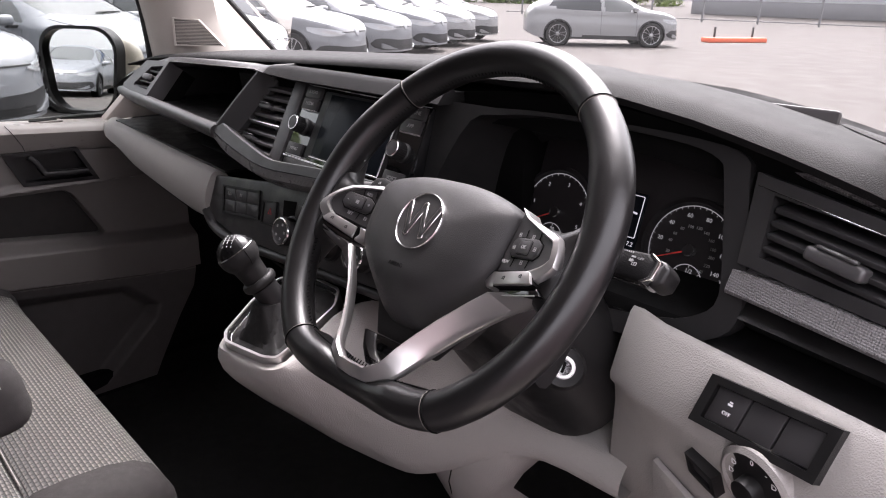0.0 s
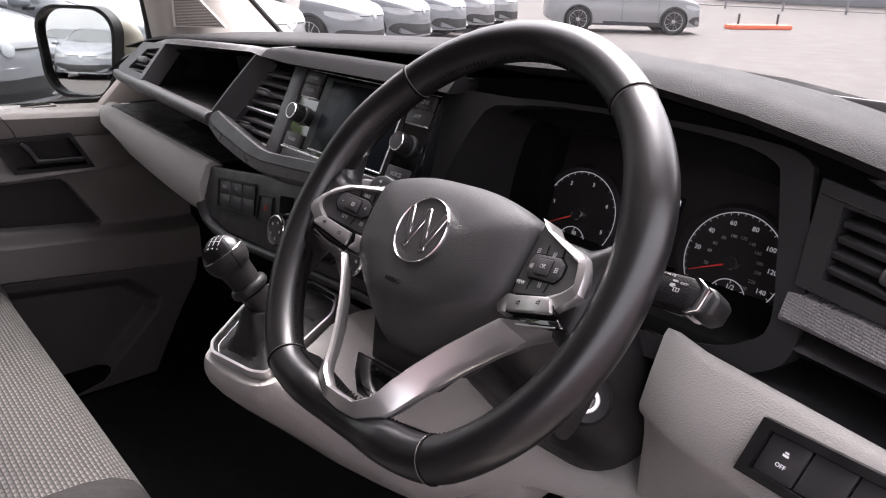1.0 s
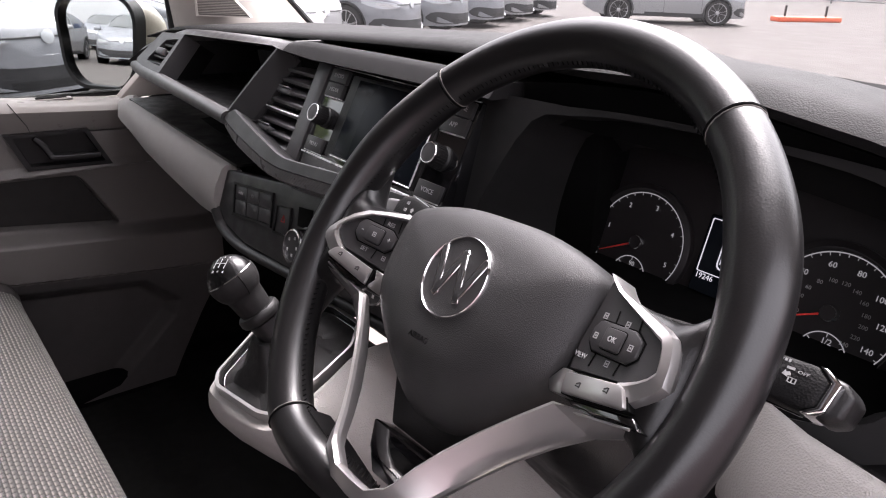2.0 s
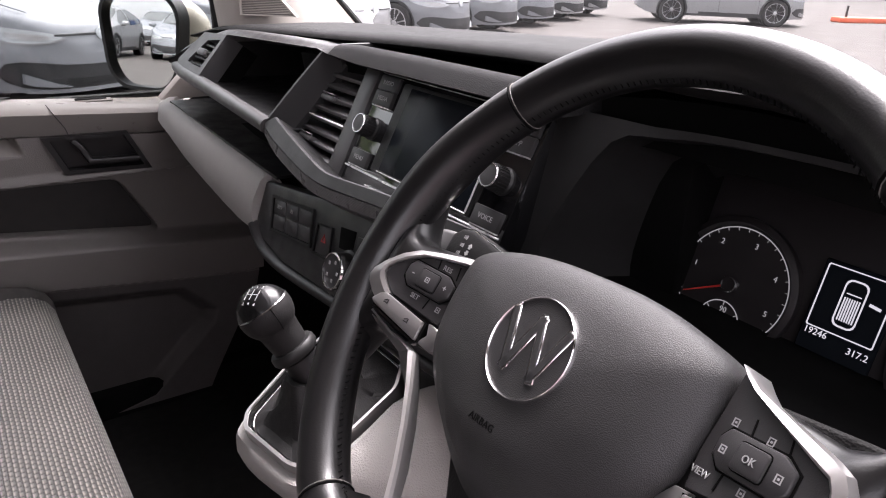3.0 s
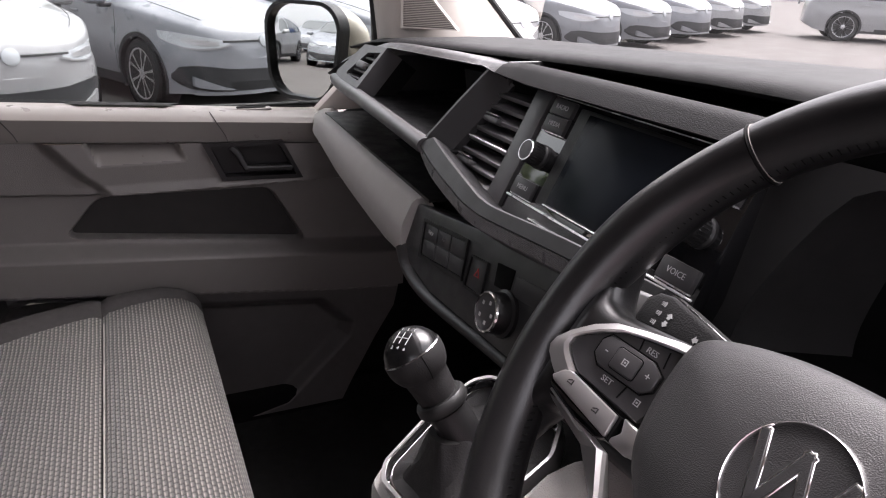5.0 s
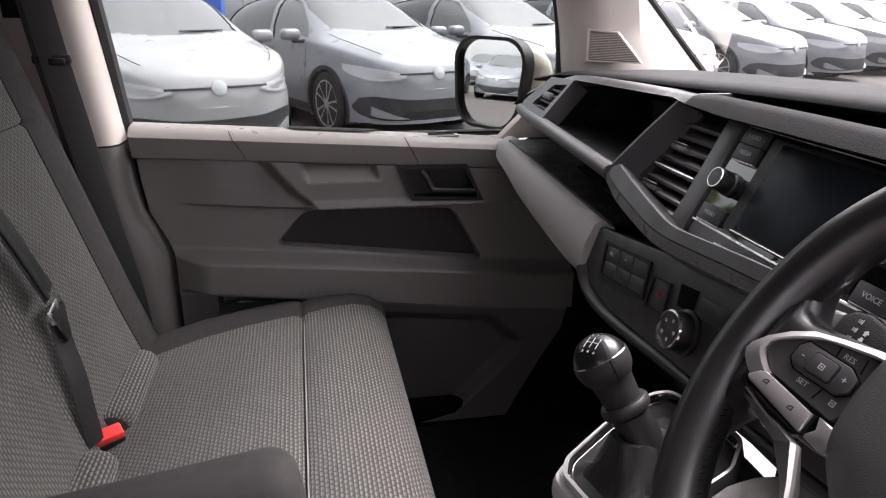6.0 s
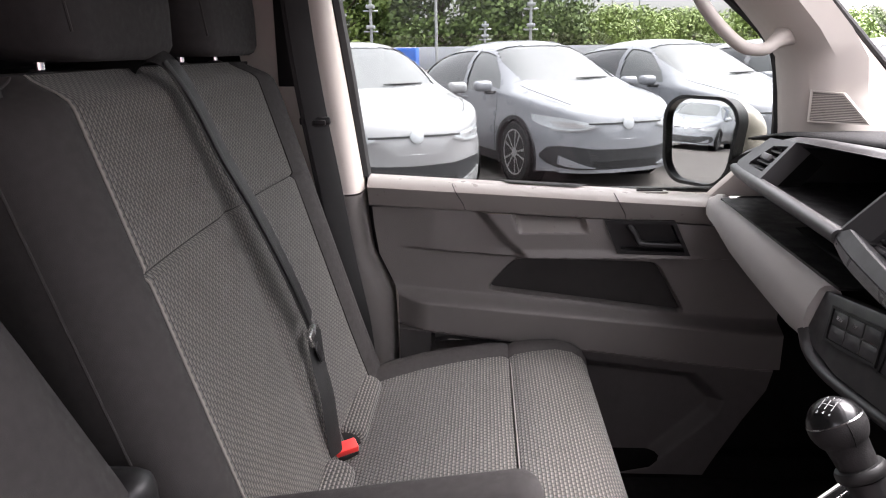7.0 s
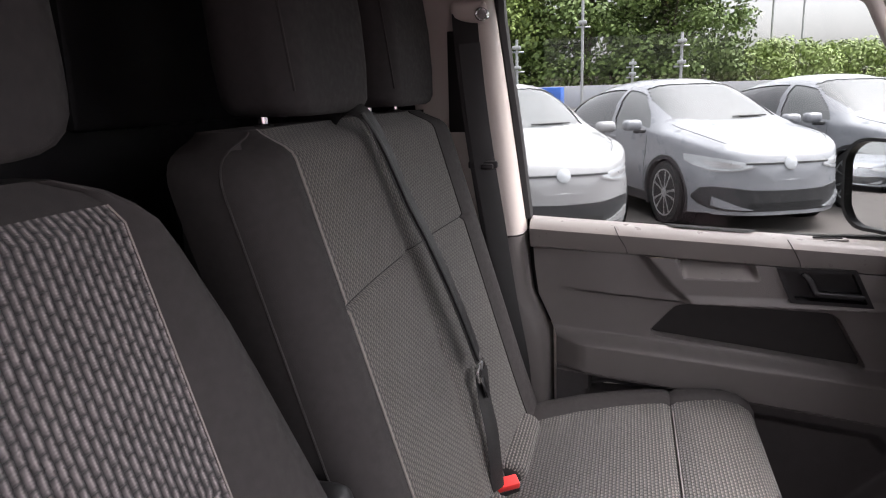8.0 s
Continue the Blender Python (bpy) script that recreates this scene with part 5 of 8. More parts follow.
    for k in range(3):
        a, b = k / 3 + 0.008, (k + 1) / 3 - 0.008
        q = lambda s, t: (0.0025 + 0.0955 * s - 0.003 * t, -0.001 + 0.0075 * s - 0.0325 * t)
        kk = part("switch", prism([q(a, 0.02), q(b, 0.02), q(b, 0.98), q(a, 0.98)], -0.01, 0.0025, 0.0012, 2, SWF), M_KEYS, sw)
        if k == 0:
            lettering("OFF", 0.0046, SWF @ Matrix.Translation((0.018, -0.0205, 0.0027)), M_PRINT, kk)
            part("mark", joined(rbox(0.0045, 0.0018, 0.0004, (0.0185, -0.012, 0.0028), 0, 1, SWF), rbox(0.003, 0.0014, 0.0004, (0.0187, -0.0098, 0.0028), 0, 1, SWF)), M_PRINT, kk)
    LF = rake_at(0.7087, 0.5488, 1.1444, -14, -16)
    r = part("lamp_switch_recess", lathe([(0.036, -0.01), (0.036, 0.004), (0.031, 0.007), (0.029, 0.0)], 44, LF), M_GREIGE, DASH)
    part("lamp_switch", lathe([(0.029, -0.01), (0.029, 0.002), (0.022, 0.004), (0.012, 0.006), (0.0115, 0.018), (0.008, 0.019)], 44, LF), M_BLACK, DASH, "round black headlamp switch")
    for a, word in ((150, "D"), (178, "D"), (95, "0"), (60, "-"), (35, "D")):
        lettering(word, 0.0075, LF @ Matrix.Translation((0.0235 * math.cos(radians(a)), 0.0235 * math.sin(radians(a)), 0.0045)), M_PRINT, DASH)
    UF = rake_at(0.6590, 0.5550, 1.1268, -14, -14)
    u = part("small_socket", ring_band([(-0.016, 0.012), (0.014, 0.002), (0.018, -0.018), (-0.012, -0.008)], [(-0.011, 0.007), (0.0095, 0.0), (0.0125, -0.012), (-0.008, -0.0045)], -0.01, 0.004, UF, 0.001), M_BLACK, DASH, "small black socket")
    part("socket_face", prism([(-0.011, 0.007), (0.0095, 0.0), (0.0125, -0.012), (-0.008, -0.0045)], -0.01, 0.001, 0, 1, UF), M_KEYS, u)
    part("flap", prism([(-0.06, -0.03), (0.03, -0.065), (0.02, -0.13), (-0.065, -0.1)], -0.004, 0.003, 0.0015, 2, UF), M_GREIGE, DASH, "greige access flap")


build_instruments()
build_driver_end()

# ---- steering wheel and column ----
WHEEL = rake_at(0.4177, 0.4515, 1.3137, 36.9, -3.7, 4.5)
RIM_R, RIM_FLAT = 0.1792, 0.1606


def rim_point(a):
    """Angle from the top, clockwise; the foot of the ring is flattened."""
    x, y = RIM_R * math.sin(a), RIM_R * math.cos(a)
    if y < -RIM_FLAT + 0.02:
        y = -RIM_FLAT + 0.02 * math.exp((y + RIM_FLAT - 0.02) / 0.02)
    return Vector((x, y, 0))


def build_wheel():
    wh = thing("steering_wheel", WHEEL.translation, "black leather multifunction steering wheel with satin silver spokes", "steering wheel")
    n = 160
    base = [rim_point(2 * math.pi * i / n) for i in range(n)]
    rings = []
    for i, p in enumerate(base):
        d = (base[(i + 1) % n] - base[i - 1]).normalized()
        out = d.cross(Vector((0, 0, 1))).normalized()
        if out.dot(p) < 0:
            out = -out
        a = math.degrees(2 * math.pi * i / n)
        # thumb swells at ten and two
        sw = 1.0 + 0.10 * sum(math.exp(-((a - c) / 13.0) ** 2) for c in (68, 292)) - 0.24 * math.exp(-((a - 180) / 13.0) ** 4)
        p = p - Vector((0, 0.003, 0.003)) * math.exp(-((a - 180) / 13.0) ** 4)
        rings.append([WHEEL @ (p + out * (0.0163 * sw * math.cos(t)) + Vector((0, 0, 0.0178 * sw * math.sin(t) * (1.0)))) for t in [2 * math.pi * k / 20 for k in range(20)]])
    part("rim", loft(rings, loop=True), M_LEATHER, wh, "black leather rim", 60)
    for a in (43.5, 146, 214, 316.5):
        i = int(round(a / 360 * n)) % n
        c = base[i]
        loop = [WHEEL @ (c + ((WHEEL.inverted() @ Vector(q)) - c) * 1.012) for q in rings[i]]
        d = (base[(i + 1) % n] - base[i - 1]).normalized()
        part("seam", tube(loop, 0.0009, 6, WHEEL.to_3x3() @ d, True), M_DEEP, wh, "sewn seam")
        loop2 = [q + (WHEEL.to_3x3() @ d) * 0.0016 for q in loop]
        part("seam_thread", tube(loop2, 0.0003, 5, WHEEL.to_3x3() @ d, True), M_STITCH, wh)
    # cross stitches on the inner side of the rim
    st = []
    for i2 in range(0, n * 3):
        a = 2 * math.pi * i2 / (n * 3)
        p, q = rim_point(a), rim_point(a + 0.004)
        d = (q - p).normalized()
        inn = -p.normalized()
        if i2 % 2 == 0:
            c = p + inn * 0.0162 + Vector((0, 0, 0.002))
            st.append(rbox(0.0006, 0.0045, 0.0008, (0, 0, 0), 0, 1, WHEEL @ Matrix.Translation(c) @ Matrix.Rotation(math.atan2(d.y, d.x) + 0.5, 4, "Z") @ Matrix.Rotation(0.6, 4, "X")))
    part("cross_stitches", joined(*st), M_DEEP, wh, "dark cross stitching")

    # airbag cover: a shield with firm upper corners, whose lower third folds back along a crease
    half = [(0.028, 0.0470), (0.052, 0.0440), (0.076, 0.0380), (0.0885, 0.0315), (0.0925, 0.0230), (0.0930, 0.0060), (0.0915, -0.0120), (0.0860, -0.0310), (0.0700, -0.0510), (0.0520, -0.0700), (0.0360, -0.0860), (0.0250, -0.0940), (0.012, -0.0972)]
    out = [(0, 0.0475)] + half + [(0, -0.0975)] + [(-u, v) for u, v in reversed(half)]
    loop = catmull([Vector((u, v, 0)) for u, v in out], 4, True)

    def crease(x):
        return -0.0620 + 0.62 * max(0.0, math.sqrt((abs(x) - 0.036) ** 2 + 0.0004) * 0.5 + (abs(x) - 0.036) * 0.5 - 0.004)
    rings = []
    for s, w in ((0.97, -0.060), (1.0, -0.030), (1.0, -0.013), (0.992, -0.0065), (0.975, -0.0015), (0.95, 0.0018), (0.9, 0.0052), (0.82, 0.0088), (0.7, 0.0120), (0.55, 0.0145), (0.4, 0.0160), (0.25, 0.0168), (0.12, 0.0171), (0.04, 0.0172)):
        ring = []
        for p in loop:
            x, y = p.x * s, (p.y + 0.02) * s - 0.02
            fold = max(0.0, crease(x) - y)
            drop = 0.75 * math.sqrt(fold * fold + 0.000004) - 0.0015 if fold > 0 else 0.0
            ring.append(WHEEL @ Vector((x, y, w - max(0.0, drop))))
        rings.append(ring)
    pad = part("airbag_cover", loft(rings), M_AIRBAG, wh, "finely grained dark airbag cover", 50)
    lettering("AIRBAG", 0.0056, WHEEL @ Matrix.Translation((-0.0043, -0.0489, 0.0162)) @ Matrix.Rotation(radians(5), 4, "X"), M_DEEP, pad)
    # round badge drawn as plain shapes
    em = WHEEL @ Matrix.Translation((0.001, -0.0045, 0.0163))
    part("badge_plate", lathe([(0.0268, -0.004), (0.0268, 0.0010), (0.002, 0.0013)], 48, em), M_AIRBAG, pad, "round badge plate")
    part("badge_ring", lathe([(0.0279, -0.003), (0.0279, 0.0015), (0.0273, 0.0024), (0.0266, 0.0015), (0.0266, 0.0)], 56, em), M_CHROME, pad, "chrome badge ring")
    for x, h, turn in ((-0.0150, 0.034, 20), (-0.0052, 0.036, -20), (0.0052, 0.036, 20), (0.0150, 0.034, -20)):
        bm_at = em @ Matrix.Translation((x, 0.001, 0.0012)) @ Matrix.Rotation(radians(turn), 4, "Z")
        bar = part("badge_bar", rbox(0.0056, h, 0.0016, (0, 0, 0), 0.0004, 1, bm_at), M_CHROME, pad, "slanted bright bar")
        part("bar_face", rbox(0.0040, h - 0.0016, 0.0010, (0, 0, 0.0006), 0.0003, 1, bm_at), M_AIRBAG, bar)
    for u, v, a in ((-0.053, 0.010, 25), (0.047, -0.004, -12)):
        mk = WHEEL @ Matrix.Translation((u, v, 0.0128)) @ Matrix.Rotation(radians(a), 4, "Z") @ Matrix.Rotation(u * 2.2, 4, "Y")
        part("horn_mark", joined(rbox(0.0055, 0.0009, 0.0006, (0, 0, 0), 0, 1, mk), rbox(0.0009, 0.003, 0.0006, (0.002, 0.0012, 0), 0, 1, mk), rbox(0.003, 0.0008, 0.0006, (-0.0012, 0.0016, 0), 0, 1, mk)), M_DEEP, pad)

    # side spokes: a leather arm flaring into the rim, a silver frame and key pads that rise towards the rim
    arm_hi = [(0.07, 0.026), (0.10, 0.0275), (0.125, 0.0245), (0.142, 0.0225), (0.153, 0.026), (0.162, 0.038), (0.168, 0.052), (0.172, 0.066)]
    arm_lo = [(0.07, -0.036), (0.10, -0.040), (0.125, -0.0405), (0.142, -0.0415), (0.153, -0.047), (0.162, -0.062), (0.168, -0.080), (0.172, -0.096)]
    frames = {1: ([(0.0940, 0.0350), (0.0995, 0.0312), (0.1062, 0.0275), (0.1240, 0.0222), (0.1455, 0.0158), (0.1525, 0.0126), (0.1560, 0.0078), (0.1592, -0.0010), (0.1610, -0.0125), (0.1580, -0.0170), (0.1535, -0.0205), (0.1475, -0.0258), (0.1425, -0.0275)],
                  [(0.0941, 0.0347), (0.0990, 0.0304), (0.1050, 0.0261), (0.1230, 0.0182), (0.1430, 0.0100), (0.1478, 0.0082), (0.1502, 0.0048), (0.1525, -0.0015), (0.1538, -0.0065), (0.1505, -0.0105), (0.1455, -0.0140), (0.1380, -0.0172), (0.1340, -0.0185)]),
              -1: ([(0.0705, 0.0285), (0.0830, 0.0272), (0.0960, 0.0255), (0.1140, 0.0208), (0.1310, 0.0158), (0.1420, 0.0085), (0.1520, -0.0020), (0.1575, -0.0105), (0.1585, -0.0155), (0.1565, -0.0195), (0.1510, -0.0240), (0.1440, -0.0285), (0.1400, -0.0300)],
                   [(0.0780, 0.0222), (0.0860, 0.0212), (0.0960, 0.0200), (0.1120, 0.0168), (0.1240, 0.0135), (0.1350, 0.0070), (0.1430, 0.0008), (0.1468, -0.0040), (0.1470, -0.0085), (0.1445, -0.0120), (0.1410, -0.0150), (0.1375, -0.0175), (0.1345, -0.0190)])}
    rockers = {1: [(0.0985, -0.0245), (0.1375, -0.0190), (0.1410, -0.0200), (0.1472, -0.0285), (0.1440, -0.0300), (0.1012, -0.0362)],
               -1: [(0.1010, -0.0240), (0.1355, -0.0196), (0.1395, -0.0215), (0.1440, -0.0275), (0.1415, -0.0295), (0.1005, -0.0368)]}
    for s in (-1, 1):
        rings = []
        for k in range(29):
            u = 0.07 + 0.102 * k / 28
            hi, lo = lerp_at(u, arm_hi), lerp_at(u, arm_lo)
            front = 0.30 * (u - 0.1135) - 0.0005 - 0.014 * smooth01(0.150, 0.172, u)
            mid, span, back = (hi + lo) / 2, (hi - lo) / 2, -0.030
            ring = []
            for q in range(24):
                a = 2 * math.pi * q / 24
                ca, sa = math.cos(a), math.sin(a)
                ring.append(WHEEL @ Vector((s * u, mid + span * math.copysign(abs(ca) ** 0.55, ca), (front + back) / 2 + (front - back) / 2 * math.copysign(abs(sa) ** 0.6, sa))))
            rings.append(ring)
        part("spoke_core", loft(rings), M_LEATHER, wh, "leather-covered spoke", 60)
        tip = Vector((1, 0, s * 0.30)).normalized()
        nrm = tip.cross(Vector((0, 1, 0)))
        PL = Matrix((tip, (0, 1, 0), nrm)).transposed().to_4x4()
        PL.translation = (s * 0.1135, 0, 0.003)
        PM = WHEEL @ PL
        loc = lambda q: (1.044 * (s * q[0] - s * 0.1135), q[1])
        fo, fi = frames[s]
        fo = [loc(q) for q in fo]
        fi = [loc(q) for q in fi]
        rings = []
        for (ou, ov), (iu, iv) in zip(fo, fi):
            o, i2 = Vector((ou, ov, 0)), Vector((iu, iv, 0))
            rings.append([PM @ (o.lerp(i2, 0.35) + Vector((0, 0, -0.009))), PM @ (o + Vector((0, 0, -0.0045))), PM @ (o + Vector((0, 0, -0.0030))), PM @ (o.lerp(i2, 0.12) + Vector((0, 0, 0.0006))), PM @ (o.lerp(i2, 0.80) + Vector((0, 0, 0.0024))), PM @ (i2 + Vector((0, 0, 0.0014))), PM @ (i2 + Vector((0, 0, -0.016)))])
        part("spoke_frame", loft(rings), M_SATIN, wh, "satin silver spoke frame", 22)
        edge = [loc((0.0935, -0.0225)), loc((0.0915, -0.006)), loc((0.0930, 0.012))] if s > 0 else [loc((0.0930, -0.0215)), loc((0.0860, -0.004)), loc((0.0790, 0.012))]
        keys = part("key_pad", prism([tuple(q) for q in fi] + edge, -0.016, -0.0006, 0.0008, 1, PM), M_KEYS, wh, "dark key pad")
        # one rocking centre key in a lozenge, keys parted by fine gaps
        cx = 0.005 if s > 0 else 0.0
        lens = [(-0.0195, 0.004), (-0.016, 0.0088), (0.012, 0.0088), (0.0195, 0.0045), (0.0195, -0.004), (0.014, -0.0088), (-0.014, -0.0088), (-0.0195, -0.004)]
        k = part("centre_key", prism([(cx + u, v) for u, v in lens], -0.004, 0.0016, 0.0012, 2, PM), M_KEYS, keys)
        part("key_shadow_gap", ring_band([(cx + u * 1.06, v * 1.1) for u, v in lens], [(cx + u * 1.005, v * 1.01) for u, v in lens], -0.003, -0.0003, PM), M_DEEP, keys)
        part("ok_key", prism([(cx + u, v) for u, v in round_rect(0.0155, 0.0120, 0.0016, 2)], 0.0, 0.0030, 0.0008, 2, PM), M_KEYS, k)
        part("ok_gap", ring_band([(cx + u, v) for u, v in round_rect(0.0167, 0.0132, 0.002, 2)], [(cx + u, v) for u, v in round_rect(0.0156, 0.0121, 0.0016, 2)], 0.001, 0.0018, PM), M_DEEP, k)
        for u, v, h, a in ((-0.0025, 0.0125, 0.0078, 8), (0.0165, 0.0115, 0.0085, 12), (-0.006, -0.0130, 0.0085, -8), (0.0145, -0.0125, 0.0080, -8)) if s > 0 else ((0.0005, 0.0120, 0.0080, 10), (0.0165, 0.0130, 0.0090, 10), (0.0060, -0.0130, 0.0085, -10), (0.0235, -0.0030, 0.0010, 0)):
            part("key_gap", rbox(0.0007, h, 0.0008, (0, 0, -0.0005), 0, 1, PM @ Matrix.Translation((u, v, 0)) @ Matrix.Rotation(radians(a), 4, "Z")), M_DEEP, keys)
        words = (("RES", 0.0076, 0.0124, 0.0046), ("SET", -0.0047, -0.0128, 0.0046), ("+", 0.0137, 0.0005, 0.006), ("-", -0.0133, 0.0006, 0.007)) if s < 0 else (("OK", cx, 0.0, 0.0046), ("VIEW", -0.0165, -0.0134, 0.0044))
        for word, u, v, size in words:
            lettering(word, size, PM @ Matrix.Translation((u, v, 0.0032 if word == "OK" else (0.0018 if word in "+-" else -0.0003))), M_SIGN, keys)
        spots = ((0.0, 0.0002, 0.0031), (0.0270, 0.0136, -0.0004), (0.0158, -0.0131, -0.0004)) if s < 0 else ((-0.0098, -0.0006, 0.0017), (0.0190, -0.0004, 0.0017), (-0.0120, 0.0116, -0.0004), (0.0072, 0.0108, -0.0004), (0.0058, -0.0122, -0.0004))
        for u, v, w in spots:
            sign = [rbox(0.0034, 0.0005, 0.0003, (u, v + d, w), 0, 1, PM) for d in (-0.0015, 0.0015)] + [rbox(0.0005, 0.0026, 0.0003, (u + d, v, w), 0, 1, PM) for d in (-0.0014, 0.0014)] + [rbox(0.0010, 0.0010, 0.0003, (u, v, w), 0, 1, PM)]
            part("sign", joined(*sign), M_SIGN, keys, "small white sign")
        bar = [loc(q) for q in rockers[s]]
        rk = part("rocker_key", prism(bar, -0.012, 0.0040, 0.0012, 2, PM), M_SATIN, wh, "satin silver rocker key")
        mid_b = Vector((sum(q[0] for q in bar) / 6, sum(q[1] for q in bar) / 6))
        part("rocker_gap", ring_band([tuple(mid_b + (Vector(q) - mid_b) * 1.07) for q in bar], [tuple(mid_b + (Vector(q) - mid_b) * 1.005) for q in bar], -0.006, 0.0012, PM), M_DEEP, rk)
        for u, v in (((0.1120, -0.0285), (0.1320, -0.0245))):
            lu, lv = loc((u, v))
            part("mark", joined(rbox(0.0036, 0.0007, 0.0004, (lu, lv - 0.001, 0.0041), 0, 1, PM), rbox(0.0007, 0.0032, 0.0004, (lu + 0.0015, lv, 0.0041), 0, 1, PM), rbox(0.0028, 0.0007, 0.0004, (lu, lv + 0.0008, 0.0041), 0, 1, PM @ Matrix.Translation((lu, lv, 0)) @ Matrix.Rotation(0.5, 4, "Z") @ Matrix.Translation((-lu, -lv, 0)))), M_KEYS, rk)
        # narrow satin cheek between the pad and the rocker, and the gloss lip below it
        part("spoke_cheek", prism([loc(q) for q in ((0.0900, -0.0235), (0.0990, -0.0228), (0.0960, -0.0300), (0.1005, -0.0372), (0.0880, -0.0385), (0.0830, -0.0330))], -0.014, 0.0004, 0.001, 2, PM), M_SATIN, wh, "satin silver cheek of the spoke")
        part("spoke_end_trim", prism([loc(q) for q in ((0.1030, -0.0375), (0.1440, -0.0312), (0.1500, -0.0300) if s > 0 else (0.1450, -0.0300), (0.1570, -0.0352) if s > 0 else (0.1440, -0.0330), (0.1150, -0.0415), (0.1090, -0.0412))], -0.014, -0.0014, 0.0012, 2, PM), M_GLOSS, wh, "gloss black trim below the rocker key")
        part("trim_line", tube([PM @ Vector((*loc(q), -0.0010)) for q in ((0.1100, -0.0418), (0.1160, -0.0420), (0.1520, -0.0362) if s > 0 else (0.1420, -0.0345))], 0.0008, 6), M_SATIN, wh, "bright lower edge of the trim")
    # one U-shaped satin blade from spoke to spoke round the foot: a bright inner bevel, a broad face that falls away outwards
    inner = [(0.1085, -0.0405, 0.0030), (0.0960, -0.0425, 0.0020), (0.0810, -0.0590, 0.0045), (0.0650, -0.0780, 0.0075), (0.0500, -0.0985, 0.0105), (0.0395, -0.1150, 0.0128), (0.0325, -0.1290, 0.0145), (0.0285, -0.1345, 0.0150), (0.0160, -0.1425, 0.0152), (0.0, -0.1430, 0.0152)]
    outer = [(0.1560, -0.0370, 0.0060), (0.1215, -0.0500, -0.0090), (0.1000, -0.0660, -0.0115), (0.0800, -0.0860, -0.0105), (0.0650, -0.1060, -0.0070), (0.0560, -0.1220, -0.0010), (0.0500, -0.1345, 0.0040), (0.0450, -0.1420, 0.0070), (0.0220, -0.1545, 0.0105), (0.0, -0.1560, 0.0112)]
    stations = [(Vector(p), Vector(q)) for p, q in zip(inner, outer)]
    stations += [(Vector((-p.x, p.y, p.z)), Vector((-q.x, q.y, q.z))) for p, q in reversed(stations[:-1])]
    rings = []
    for p, q in stations:
        rings.append([WHEEL @ (p.lerp(q, t) + Vector((0, 0, w))) for t, w in ((0.30, -0.011), (0.03, -0.0058), (0.0, -0.0040), (0.03, -0.0012), (0.13, 0.0018), (0.17, 0.0016), (0.6, 0.0010), (0.94, 0.0), (1.0, -0.002), (0.95, -0.008))])
    part("spoke_blade", loft(rings), M_SATIN, wh, "satin silver U-shaped lower spoke", 24)
    part("foot_insert", prism([(-0.026, -0.128), (-0.012, -0.141), (0.012, -0.141), (0.026, -0.128), (0.034, -0.112), (-0.034, -0.112)], -0.030, -0.010, 0.002, 2, WHEEL), M_GLOSS, wh, "gloss black insert between the lower spokes")
    part("foot_cover", prism([(-0.034, -0.112), (0.034, -0.112), (0.056, -0.078), (0.05, -0.06), (-0.05, -0.06), (-0.056, -0.078)], -0.050, -0.026, 0.003, 2, WHEEL), M_BLACK, wh, "black cover behind the lower spokes")
    # leather web that carries the foot into the rim
    part("foot_web", loft([[WHEEL @ Vector((s_ * x, y + dy, w)) for dy, w in ((0.0, -0.022), (0.0, -0.006), (0.006, 0.0), (0.016, 0.002), (0.016, -0.02))] for s_, x, y in ((-1, 0.088, -0.150), (-1, 0.062, -0.154), (-1, 0.045, -0.157), (-1, 0.0, -0.166), (1, 0.045, -0.157), (1, 0.062, -0.154), (1, 0.088, -0.150))]), M_LEATHER, wh, "", 60)

    # column shroud and stalks
    col = thing("steering_column", (0.43, 0.6, 1.2), "black plastic steering column shroud with ignition lock", "steering column")
    rings = []
    for k, (w, rx, rv_, dv) in enumerate(((-0.050, 0.05, 0.043, -0.010), (-0.062, 0.066, 0.051, -0.013), (-0.10, 0.082, 0.060, -0.018), (-0.17, 0.094, 0.070, -0.030), (-0.27, 0.102, 0.078, -0.048))):
        rings.append([WHEEL @ Vector((u, v + dv, w)) for u, v in round_rect(2 * rx, 2 * rv_, min(rx, rv_) * 0.9, 7)])
    part("shroud", loft(rings), M_BLACK, col, "black plastic shroud")
    KF = rake_at(0.519, 0.533, 1.177, 30, 35)
    part("lock_collar", lathe([(0.022, -0.03), (0.022, -0.004), (0.019, 0.001), (0.0125, -0.001)], 36, KF), M_BLACK, col, "black collar of the ignition lock")
    lk = part("ignition_lock", lathe([(0.0115, -0.02), (0.0115, 0.0), (0.0105, 0.001), (0.008, 0.001), (0.0075, -0.001), (0.001, -0.001)], 32, KF), M_LOCK, col, "bright steel ignition lock")
    part("key_slot", rbox(0.003, 0.011, 0.002, (0, 0, -0.0006), 0.0005, 1, KF @ pose(0, 0, 0, 0, 0, -15)), M_DEEP, lk)

